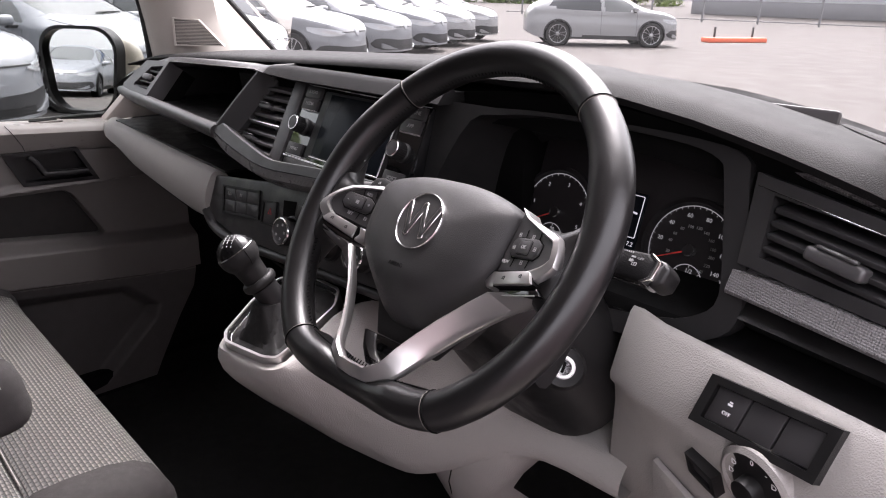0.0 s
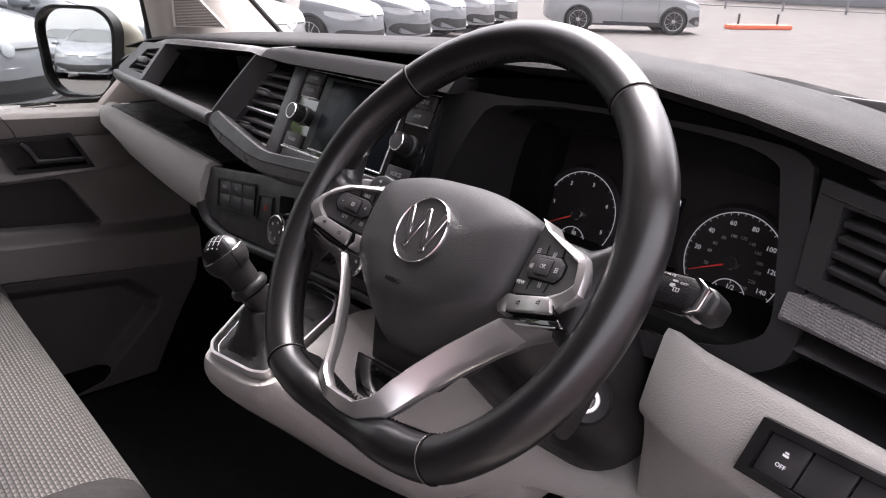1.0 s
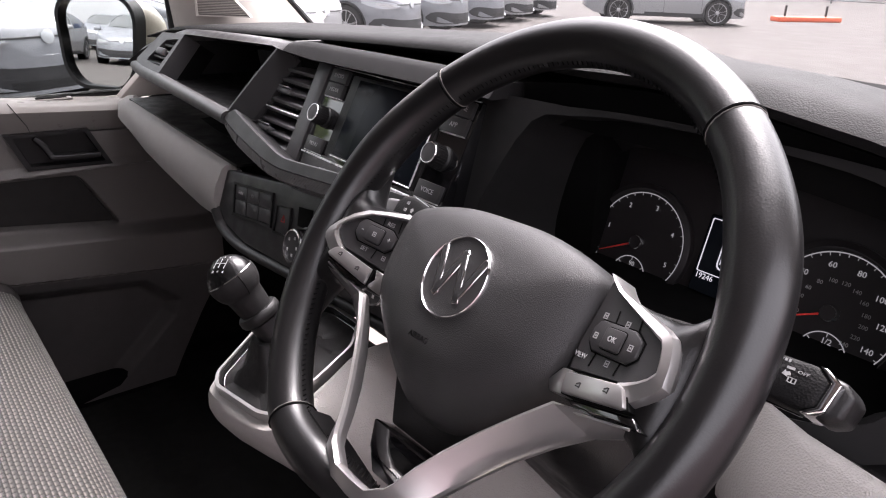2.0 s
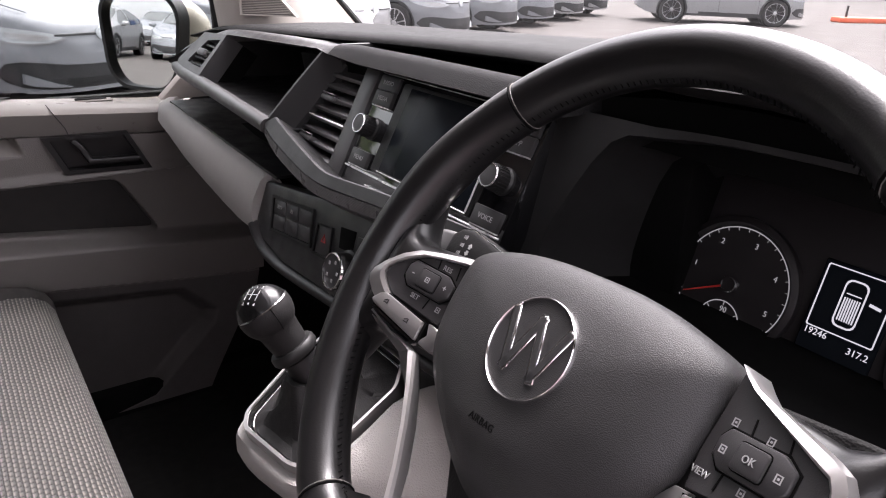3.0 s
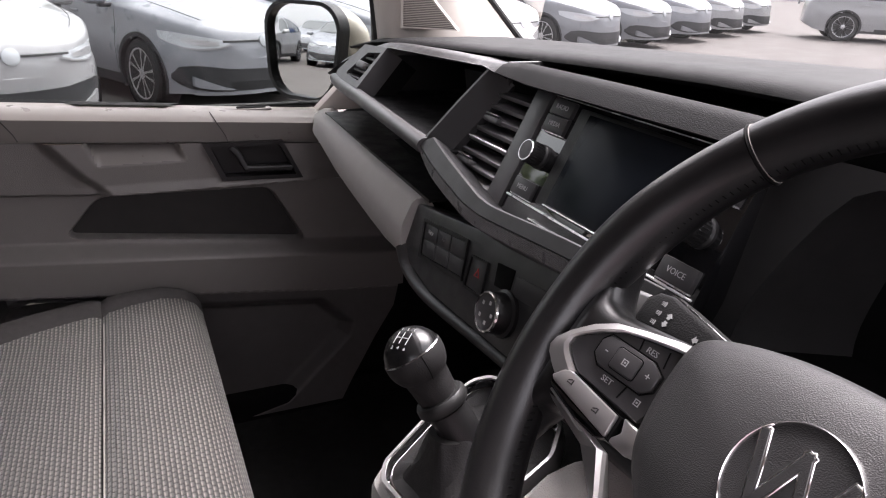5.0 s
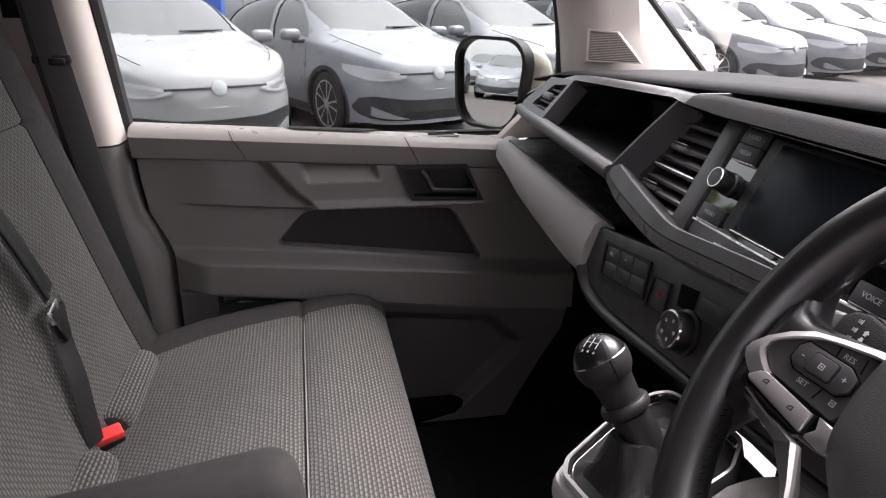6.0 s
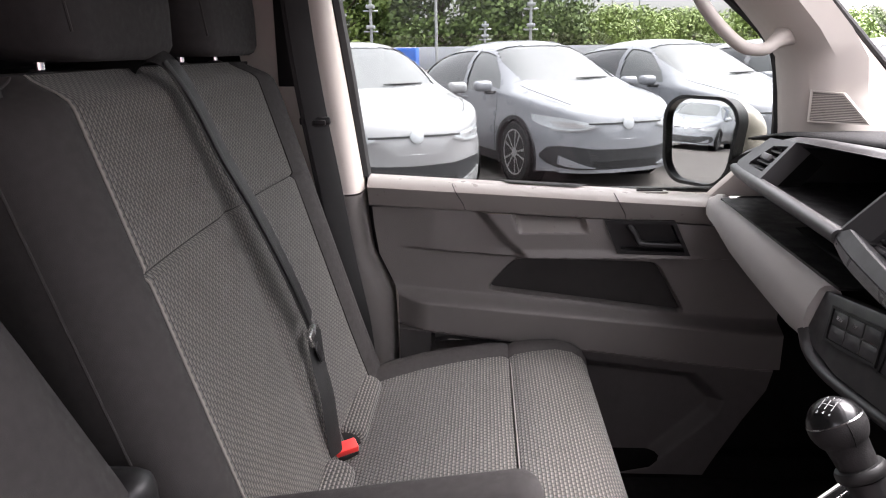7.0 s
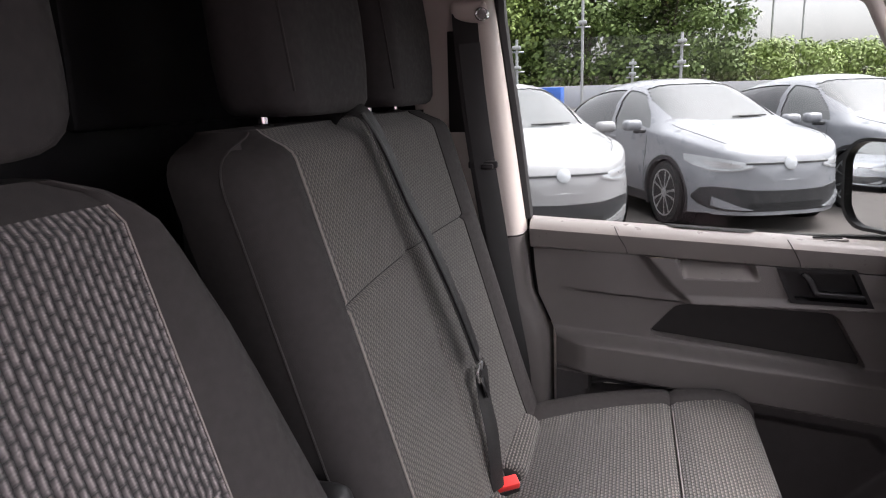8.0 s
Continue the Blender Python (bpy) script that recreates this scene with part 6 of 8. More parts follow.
    def lamp_sign(m, size, rays):
        bow = [rbox(0.0008, 0.0026, 0.0003, (0.0017 * math.cos(a), 0.0017 * math.sin(a), 0), 0, 1, m @ Matrix.Scale(size, 4) @ Matrix.Rotation(0, 4, "Z")) for a in (-0.9, -0.3, 0.3, 0.9)]
        return bow + [rbox(0.0026, 0.0006, 0.0003, (-0.0028, d, 0), 0, 1, m @ Matrix.Scale(size, 4)) for d in rays] + [rbox(0.0007, 0.0042, 0.0003, (-0.0006, 0, 0), 0, 1, m @ Matrix.Scale(size, 4))]

    def arrow(m, L):
        return [prism([(0, -L * 0.3), (L * 0.45, -L * 0.3), (L * 0.45, -L * 0.6), (L, 0), (L * 0.45, L * 0.6), (L * 0.45, L * 0.3), (0, L * 0.3)], -0.0002, 0.0002, 0, 1, m)]
    # wiper stalk: a flat paddle with a chrome edge at its rounded end
    st = thing("column_stalk", WHEEL @ Vector((0.1, 0.0, -0.06)), "flat black wiper stalk with white signs and chrome edge", "stalk", "column stalks")
    SM = WHEEL @ Matrix.Translation((0.029, 0.021, -0.004)) @ Matrix.Diagonal((0.86, 0.60, 1, 1))
    part("lever", prism([(0.06, 0.012), (0.12, 0.017), (0.196, 0.021), (0.206, 0.012), (0.2035, -0.011), (0.196, -0.0185), (0.12, -0.016), (0.06, -0.012)], -0.058, -0.032, 0.005, 3, SM), M_SOFT, st, "black paddle lever")
    part("chrome_edge", prism([(0.1955, 0.0215), (0.201, 0.0205), (0.2105, 0.012), (0.208, -0.012), (0.200, -0.0195), (0.195, -0.0192), (0.203, -0.011), (0.2045, 0.011)], -0.0565, -0.0325, 0.0012, 2, SM), M_CHROME, st, "chrome end edge")
    part("end_cap", prism([(0.201, 0.019), (0.211, 0.017), (0.217, 0.008), (0.215, -0.012), (0.207, -0.019), (0.2, -0.018)], -0.062, -0.038, 0.004, 3, SM), M_BLACK, st, "rounded end cap")
    part("foot_edge", rbox(0.07, 0.0012, 0.003, (0.163, -0.0185, -0.036), 0.0004, 1, SM @ pose(0, 0, 0, 0, 0, -1)), M_GLOSS, st)
    lettering("OFF", 0.0038, SM @ Matrix.Translation((0.1905, 0.0095, -0.0317)), M_FAINT, st)
    for u, v in ((0.165, 0.0085), (0.186, 0.001)):
        part("wiper_sign", joined(*[rbox(0.0052, 0.0007, 0.0003, (u, v + 0.002, -0.0318), 0, 1, SM), rbox(0.0036, 0.0007, 0.0003, (u, v - 0.002, -0.0318), 0, 1, SM), rbox(0.0007, 0.0042, 0.0003, (u - 0.0022, v, -0.0318), 0, 1, SM), rbox(0.0007, 0.0042, 0.0003, (u + 0.0022, v, -0.0318), 0, 1, SM), rbox(0.0007, 0.0040, 0.0003, (u, v, -0.0318), 0, 1, SM)]), M_FAINT, st, "white wiper sign")
    part("speed_marks", joined(*[rbox(0.0012, 0.0008 + 0.0005 * k, 0.0003, (0.172 + 0.0022 * k, 0.016, -0.0318), 0, 1, SM) for k in range(5)]), M_FAINT, st)
    part("arrow_sign", joined(*arrow(SM @ Matrix.Translation((0.184, 0.006, -0.0317)) @ Matrix.Rotation(radians(205), 4, "Z"), 0.005)), M_FAINT, st)
    part("bar_sign", rbox(0.0045, 0.0022, 0.0003, (0.183, 0.0105, -0.0318), 0, 1, SM @ pose(0, 0, 0, 0, 0, 0)), M_FAINT, st)
    # lamp stalk
    st = thing("column_stalk", WHEEL @ Vector((-0.1, 0.0, -0.06)), "flat black lamp stalk with white signs and arrows", "stalk", "column stalks")
    part("lever", prism([(-0.05, 0.03), (-0.165, 0.052), (-0.178, 0.050), (-0.186, 0.042), (-0.186, 0.027), (-0.178, 0.018), (-0.16, 0.015), (-0.05, -0.005)], -0.076, -0.05, 0.005, 3, WHEEL), M_SOFT, st, "black paddle lever")
    part("bright_edge", tube([WHEEL @ Vector(q) for q in ((-0.06, 0.0300, -0.052), (-0.165, 0.0505, -0.052), (-0.177, 0.0485, -0.052), (-0.1845, 0.041, -0.052))], 0.0008, 6), M_CHROME, st)
    part("end_piece", prism([(-0.183, 0.046), (-0.208, 0.044), (-0.214, 0.036), (-0.212, 0.026), (-0.183, 0.022)], -0.08, -0.056, 0.004, 3, WHEEL), M_TRIM, st, "satin grey end piece")
    for v in (0.043, 0.0365, 0.030):
        part("lamp_sign", joined(*lamp_sign(WHEEL @ Matrix.Translation((-0.167, v, -0.0497)), 0.65, (-0.0014, 0, 0.0014))), M_FAINT, st, "white lamp sign")
    part("arrow_sign", joined(*arrow(WHEEL @ Matrix.Translation((-0.1585, 0.0355, -0.0497)) @ Matrix.Rotation(radians(83), 4, "Z"), 0.0042), *arrow(WHEEL @ Matrix.Translation((-0.1583, 0.034, -0.0497)) @ Matrix.Rotation(radians(-97), 4, "Z"), 0.0042)), M_FAINT, st)
    part("arrow_sign", joined(*arrow(WHEEL @ Matrix.Translation((-0.1305, 0.033, -0.0497)) @ Matrix.Rotation(radians(190), 4, "Z"), 0.0042)), M_FAINT, st)


# ---- centre console and gear lever ----
def build_gear():
    con = thing("gear_console", (0.1, 0.5, 0.85), "greige gear lever console running down from the dash", "console")
    GF = Matrix(((1, 0, 0, 0.0), (0, 0.9655, -0.2604, 0.40), (0, 0.2604, 0.9655, 1.0795), (0, 0, 0, 1)))
    op = [(0.062, 0.004), (0.082, -0.006), (0.158, 0.006), (0.177, 0.016), (0.172, 0.040), (0.160, 0.085), (0.147, 0.130), (0.118, 0.158), (0.062, 0.157), (0.016, 0.138), (0.010, 0.120), (0.026, 0.068)]
    sm = rounded(op, 0.007, 3)
    c = Vector((0.098, 0.075))
    inn = [tuple(c + (Vector(p) - c) * 0.955) for p in sm]
    part("surround", ring_band(sm, inn, -0.02, 0.004, GF, 0.0016), M_SATIN, con, "bright satin surround of the gear gaiter")
    gloss = [tuple(c + (Vector(p) - c) * 0.90) for p in sm]
    part("gloss_ring", loft([[GF @ Vector((*p, 0.002)) for p in inn], [GF @ Vector((*p, -0.008)) for p in gloss], [GF @ Vector((*p, -0.02)) for p in gloss]], caps=False), M_GLOSS, con, "gloss black inner bevel")
    part("gloss_line", tube([GF @ Vector((*(c + (Vector(p) - c) * 0.905), -0.0055)) for p in sm], 0.0012, 6, GF.to_3x3() @ Vector((0, 0, 1)), True), M_CHROME, con, "thin bright line")
    # body: hangs from the dash, its underside sweeping away to the knee panel and a foot on the floor
    top = [(0.010, 0.515, 1.100), (0.022, 0.462, 1.085), (0.058, 0.402, 1.072), (0.085, 0.390, 1.070), (0.158, 0.403, 1.074), (0.181, 0.416, 1.079), (0.177, 0.440, 1.086), (0.165, 0.485, 1.098), (0.158, 0.527, 1.112), (0.19, 0.565, 1.118), (0.28, 0.590, 1.090), (0.38, 0.602, 1.062), (0.46, 0.606, 1.050), (0.56, 0.604, 1.052)]
    mid = [(-0.010, 0.530, 1.045), (0.005, 0.470, 1.035), (0.048, 0.405, 1.035), (0.085, 0.394, 1.035), (0.158, 0.405, 1.045), (0.190, 0.425, 1.050), (0.198, 0.455, 1.045), (0.212, 0.485, 1.035), (0.235, 0.505, 1.025), (0.265, 0.525, 1.020), (0.315, 0.548, 1.012), (0.38, 0.572, 1.015), (0.46, 0.592, 1.026), (0.56, 0.592, 1.030)]
    low = [(-0.012, 0.560, 0.990), (0.004, 0.505, 0.990), (0.040, 0.440, 1.000), (0.080, 0.430, 0.990), (0.120, 0.460, 0.962), (0.150, 0.480, 0.945), (0.180, 0.498, 0.930), (0.215, 0.515, 0.921), (0.250, 0.530, 0.915), (0.29, 0.545, 0.916), (0.34, 0.562, 0.945), (0.40, 0.580, 0.985), (0.46, 0.594, 1.006), (0.56, 0.596, 1.012)]
    rings = []
    for cu in zip(catmull(top, 3), catmull(mid, 3), catmull(low, 3)):
        a_, b_, d_ = cu
        row = [a_ + Vector((0, lerp_at(a_.x, [(0.2, 0.012), (0.3, 0.06)]), 0.002)), a_]
        for t in (0.12, 0.3, 0.5, 0.7, 0.88):
            row.append(a_ * (1 - t) ** 2 + (b_ * 2 - (a_ + d_) * 0.5) * (2 * t * (1 - t)) + d_ * t * t)
        row += [d_, d_ + Vector((0, 0.012, -0.006)), d_ + Vector((-0.01, 0.06, -0.012))]
        rings.append(row)
    part("console_body", loft(rings, closed=False), M_GREIGE, con, "grained greige console", 60)
    foot_r = []
    for z, x0, x1, y in ((1.00, 0.23, 0.43, 0.575), (0.95, 0.235, 0.405, 0.575), (0.90, 0.245, 0.37, 0.588), (0.85, 0.255, 0.345, 0.61), (0.78, 0.26, 0.33, 0.645), (0.56, 0.265, 0.32, 0.72)):
        foot_r.append([(x0, y + 0.12, z), (x0, y + 0.02, z), (x0 + 0.015, y + 0.004, z), (x0 + 0.05, y - 0.006, z), (x1 - 0.05, y - 0.004, z), (x1 - 0.015, y + 0.006, z), (x1, y + 0.022, z), (x1, y + 0.12, z)])
    part("console_foot", loft(foot_r), M_GREIGE, con, "greige foot of the console", 60)
    # added black block that stands in for the dark of the gap
    part("knee_filler", rbox(0.62, 0.3, 0.34, (0.33, 0.82, 1.03), 0.01), M_DEEP, con, "black block added to darken the gap behind the knee panel")
    part("panel_seam", tube([(0.345, 0.5690, 0.995), (0.335, 0.5688, 0.95), (0.315, 0.5815, 0.90), (0.302, 0.6030, 0.855)], 0.0009, 6, (0, 1, 0)), M_DEEP, con)
    # gaiter in soft folds
    lv = thing("gear_lever", (0.1, 0.46, 1.1), "gear lever with black ball knob and leather gaiter", "gear lever")
    base = [GF @ Vector((*(c + (Vector(p) - c) * 0.905), -0.004)) for p in sm]
    foot = Vector((0.098, 0.452, 1.135))
    rings = [base]
    n = len(base)
    for k, (t, fold) in enumerate(((0.2, 0.004), (0.4, -0.006), (0.6, 0.006), (0.8, -0.004), (0.92, 0.0))):
        cx, ring = None, []
        for i, p in enumerate(base):
            tgt = foot + Vector((0.017 * math.cos(2 * math.pi * i / n + 3.6), 0.017 * math.sin(2 * math.pi * i / n + 3.6), 0))
            q = p.lerp(tgt, t ** 0.8)
            q.z = p.z + (foot.z - p.z) * t ** 1.8 + fold * math.sin(5 * 2 * math.pi * i / n + k)
            ring.append(q)
        rings.append(ring)
    part("gaiter", loft(rings), M_GAITER, lv, "black folded leather gaiter")
    base_at, top_at = Vector((0.102, 0.462, 1.122)), Vector((0.064, 0.414, 1.216))
    LM = (top_at - base_at).normalized().to_track_quat("Z", "Y").to_matrix().to_4x4()
    LM.translation = base_at
    part("lever_rod", lathe([(0.0195, -0.014), (0.0180, -0.006), (0.0178, 0.03), (0.0150, 0.032), (0.0150, 0.05)], 28, LM), M_BLACK, lv)
    part("reverse_collar", lathe([(0.015, 0.031), (0.0215, 0.0325), (0.0235, 0.036), (0.0232, 0.041), (0.0215, 0.0435), (0.016, 0.044)], 32, LM), M_COLLAR, lv, "grey reverse lock collar")
    ball = lambda h: math.sqrt(max(1e-6, 0.0266 ** 2 - (h - 0.0835) ** 2))
    part("knob", lathe([(0.0170, 0.040), (0.0182, 0.050), (0.0188, 0.0575)] + [(ball(h), h) for h in (0.0655, 0.068, 0.071, 0.075, 0.080, 0.085, 0.089)], 40, LM), M_GAITER, lv, "black leather ball knob", 60)
    for a in (40, 160, 280):
        part("knob_seam", tube([LM @ Vector((r * math.cos(radians(a)), r * math.sin(radians(a)), h)) for r, h in [(ball(h), h) for h in (0.0655, 0.068, 0.073, 0.079, 0.085, 0.0895)]], 0.0006, 5, (1, 0, 0)), M_DEEP, lv)
    part("knob_ring", lathe([(ball(0.089) - 0.0004, 0.0885), (ball(0.0893) + 0.0004, 0.0892), (ball(0.0905) - 0.0004, 0.0903), (0.023, 0.0903)], 40, LM), M_STEEL, lv, "thin bright ring")
    cap = part("knob_cap", lathe([(ball(h) - 0.0003, h) for h in (0.0895, 0.093, 0.097, 0.101, 0.1045, 0.1072, 0.1090, 0.10995)], 40, LM), M_CAP, lv, "gloss black cap with the shift pattern", 60)
    # the pattern sits on the driver's flank of the cap
    to_driver = ((top_at - base_at).normalized() * 0.62 + Vector((0.83, -0.33, 0.45)) * 0.38).normalized()
    QM = to_driver.to_track_quat("Z", "Y").to_matrix().to_4x4()
    QM.translation = LM @ Vector((0, 0, 0.0835))
    QM = QM @ Matrix.Rotation(radians(20), 4, "Z") @ Matrix.Translation((0, 0, -0.0936))
    for u in (-0.006, 0, 0.006):
        part("pattern_line", rbox(0.0006, 0.012, 0.0004, (u, 0, 0.1200 - 20 * u * u), 0, 1, QM), M_SIGN, cap)
    part("pattern_line", rbox(0.012, 0.0006, 0.0004, (0, 0, 0.1198), 0, 1, QM), M_SIGN, cap)
    for word, u, v in (("1", -0.006, 0.0095), ("3", 0.0, 0.0095), ("5", 0.006, 0.0095), ("2", -0.006, -0.0095), ("4", 0.0, -0.0095), ("6", 0.006, -0.0095)):
        lettering(word, 0.0042, QM @ Matrix.Translation((u, v, 0.1185 - 19 * u * u)), M_SIGN, cap)


build_wheel()
build_gear()

# ---- seats ----
def build_bench():
    bench = thing("passenger_bench", (-0.34, 0.05, 0.55), "double passenger bench in grey woven cloth with dark sides", "seat")
    FX0, FX1 = -0.605, -0.003
    nx = 40

    def sec(z):
        low = smooth01(1.0, 0.86, z)
        pts = []
        right = [(0.070, 0.125), (0.078, 0.085), (0.078, 0.055), (0.070, 0.028), (0.055, 0.008), (0.035, -0.004), (0.012, -0.003), (FX1, 0.004)]
        for x, d in right:
            pts.append((x, -d))
        for i in range(1, nx):
            x = FX1 + (FX0 - FX1) * i / nx
            s = 2 * i / nx - 1
            dip = 0.012 * (1 - s * s) ** 1.0
            mid = 0.010 * math.exp(-((x + 0.30) / 0.02) ** 2)
            pts.append((x, -0.002 - dip - mid * 0.6))
        left = [(FX0, 0.004), (-0.625, -0.006), (-0.66, -0.010), (-0.695, -0.002), (-0.718, 0.02), (-0.728, 0.06), (-0.722, 0.1), (-0.70, 0.125), (-0.4, 0.13), (-0.1, 0.13)]
        for x, d in left:
            pts.append((x - 0.012 * low * (1 if x < -0.5 else 0), -d))
        return pts
    zs = [0.84, 0.87, 0.9, 0.95, 1.0, 1.06, 1.12, 1.18, 1.24, 1.28, 1.296, 1.301, 1.305, 1.3085, 1.312, 1.316, 1.322, 1.34, 1.38, 1.42, 1.445, 1.46, 1.47, 1.48, 1.488, 1.495, 1.503, 1.509, 1.513]
    rings = []
    for z in zs:
        t = smooth01(1.475, 1.514, z)
        g = 0.008 * math.exp(-((z - 1.3085) / 0.0035) ** 2)
        fy = -0.251 - 0.3 * (z - 1.3085)
        row = []
        for x, d in sec(z):
            fab = FX0 - 0.001 < x < FX1 + 0.001
            if d > -0.05:
                y = fy + d
                y -= (g if fab else 0) + 0.04 * t * t
            else:
                y = fy + d + 0.025 * t * t
            cx = -0.325
            xx = cx + (x - cx) * (1 - 0.02 * t * t)
            q = smooth01(1.44, 1.515, z)
            row.append((xx - 0.04 * q * q * smooth01(-0.01, 0.07, x) + 0.04 * q * q * smooth01(-0.62, -0.72, x), y, z))
        rings.append(row)
    n_right = 7

    def kind(k, i):
        return "fabric" if n_right <= i < n_right + nx else "side_cover"
    made = split_loft(rings, kind, caps="side_cover")
    part("backrest_cloth", made["fabric"], M_CLOTH_A, bench, "grey woven backrest cloth", 60)
    part("backrest_side", made["side_cover"], M_SIDE, bench, "dark plain backrest side", 60)
    mid = rings[zs.index(1.3085)]
    part("cross_seam", tube([Vector(q) + Vector((0, 0.0005, 0)) for q in mid[n_right:n_right + nx + 1]], 0.0014, 6), M_SIDE, bench, "sewn seam across the backrest")
    for i in (n_right, n_right + nx):
        part("piping", tube([Vector(r[i]) + Vector((0, 0.0015, 0)) for r in rings[2:]], 0.0016, 6, (0, 1, 0)), M_STITCH if i == n_right else M_SIDE, bench, "sewn piping")
    part("side_seam", tube([Vector(r[2]) + Vector((0.001, 0, 0)) for r in rings[1:]], 0.0016, 6, (0, 1, 0)), M_SIDE, bench)
    part("back_shell", rbox(0.76, 0.03, 0.6, (-0.325, -0.41, 1.13), 0.012, 2, Matrix.Translation((0, 0, 0))), M_BLACK, bench)

    # cushion, lofted across
    prof = [(-0.2, 0.74), (-0.2, 0.84), (-0.165, 0.868), (-0.1, 0.888), (-0.03, 0.901), (0.05, 0.910), (0.11, 0.914), (0.138, 0.9135), (0.146, 0.9095), (0.150, 0.9065), (0.154, 0.9095), (0.162, 0.9145), (0.2, 0.916), (0.25, 0.913), (0.285, 0.904), (0.308, 0.888), (0.32, 0.866), (0.3235, 0.843), (0.322, 0.82), (0.317, 0.79), (0.30, 0.745)]
    xs = [-0.742, -0.738, -0.725, -0.705, -0.685, -0.668, -0.655] + [-0.655 + (0.655 + 0.0) * i / 24 for i in range(1, 25)] + [0.02, 0.04, 0.056, 0.064, 0.067]
    rings = []
    for x in xs:
        e = smooth01(-0.72, -0.742, x) + smooth01(0.045, 0.067, x)
        bol = 0.014 * smooth01(-0.64, -0.69, x) * (1 - smooth01(-0.71, -0.742, x))
        row = []
        for y, z in prof:
            zz = z + (bol if z > 0.85 else 0) - e * 0.022 * (1 if z > 0.85 else 0)
            yy = y - e * 0.02 * (1 if y > 0.28 else 0)
            rim = lerp_at(y, [(-0.2, -0.705), (0.0, -0.745), (0.23, -0.772), (0.32, -0.768)])
            sew = lerp_at(y, [(-0.2, -0.59), (-0.12, -0.61), (0.0, -0.648), (0.15, -0.684), (0.25, -0.722), (0.32, -0.735)])
            row.append((rim + (sew - rim) * (x + 0.742) / 0.087 if x <= -0.655 else sew * x / -0.655 if x < 0 else x, yy, zz))
        rings.append(row)
    made = split_loft(rings, lambda k, i: "fabric" if 6 <= k < 30 and 2 <= i < 18 else "side", caps="side")
    part("cushion_cloth", made["fabric"], M_CLOTH_A, bench, "grey woven cushion cloth", 60)
    part("cushion_side", made["side"], M_SIDE, bench, "dark plain cushion side", 60)
    part("cushion_stitch", tube([(x * 1.044, 0.1535, 0.912) for x in xs[7:-6]], 0.0011, 6), M_STITCH, bench, "pale cushion stitching")
    for a, b in ((-0.605, -0.385), (-0.302, -0.02)):
        rr = []
        for t in [0, 0.03, 0.1, 0.5, 0.9, 0.97, 1]:
            s = 0.75 if t in (0, 1) else (0.93 if t in (0.03, 0.97) else 1)
            rr.append([(a + (b - a) * t, -0.136 + 0.034 * s * math.cos(q), 0.888 + 0.024 * s * math.sin(q)) for q in [2 * math.pi * k / 16 for k in range(16)]])
        mk = split_loft(rr, lambda k, i: "f", caps="f")
        part("rear_roll", mk["f"], M_CLOTH_A, bench, "rolled rear edge of the cushion", 60)
    part("seat_box", rbox(0.74, 0.44, 0.2, (-0.34, 0.08, 0.65), 0.02, 2), M_BLACK, bench, "black seat box")

    for cx, posts in ((-0.197, (-0.097, -0.256)), (-0.575, (-0.480, -0.632))):
        hr = thing("headrest", (cx, -0.38, 1.51), "plain dark grey cloth headrest on two steel posts", "headrest", "bench headrests")
        rr = []
        for z, s, dy in ((1.524, 0.72, 0), (1.529, 0.86, 0), (1.541, 0.95, 0), (1.59, 1.0, -0.003), (1.66, 1.0, -0.008), (1.72, 0.98, -0.016), (1.752, 0.94, -0.022), (1.768, 0.86, -0.026), (1.774, 0.7, -0.027)):
            rr.append([(cx + u * s, -0.385 + dy + v * (s * 0.6 + 0.4), z) for u, v in round_rect(0.29, 0.12, 0.042, 6)])
        part("cushion", loft(rr), M_HEAD, hr, "", 60)
        part("side_seam", tube([(cx + 0.138, -0.334 + (1.6 - z) * 0.14, z) for z in (1.555, 1.6, 1.65, 1.7, 1.75)], 0.0016, 6), M_SIDE, hr)
        for px_ in posts:
            part("post", tube([(px_, -0.392, 1.46), (px_, -0.392, 1.56)], 0.006, 12, (0, 1, 0)), M_CHROME, hr, "bright steel post")
            part("post_sleeve", lathe([(0.013, 0), (0.013, 0.006), (0.008, 0.008)], 20, Matrix.Translation((px_, -0.392, 1.508))), M_BLACK, hr)


def ribbon(pts, width, normal, depth=0.0014):
    return sweep(catmull(pts, 6), round_rect(width, depth, depth * 0.45, 2), up=normal)


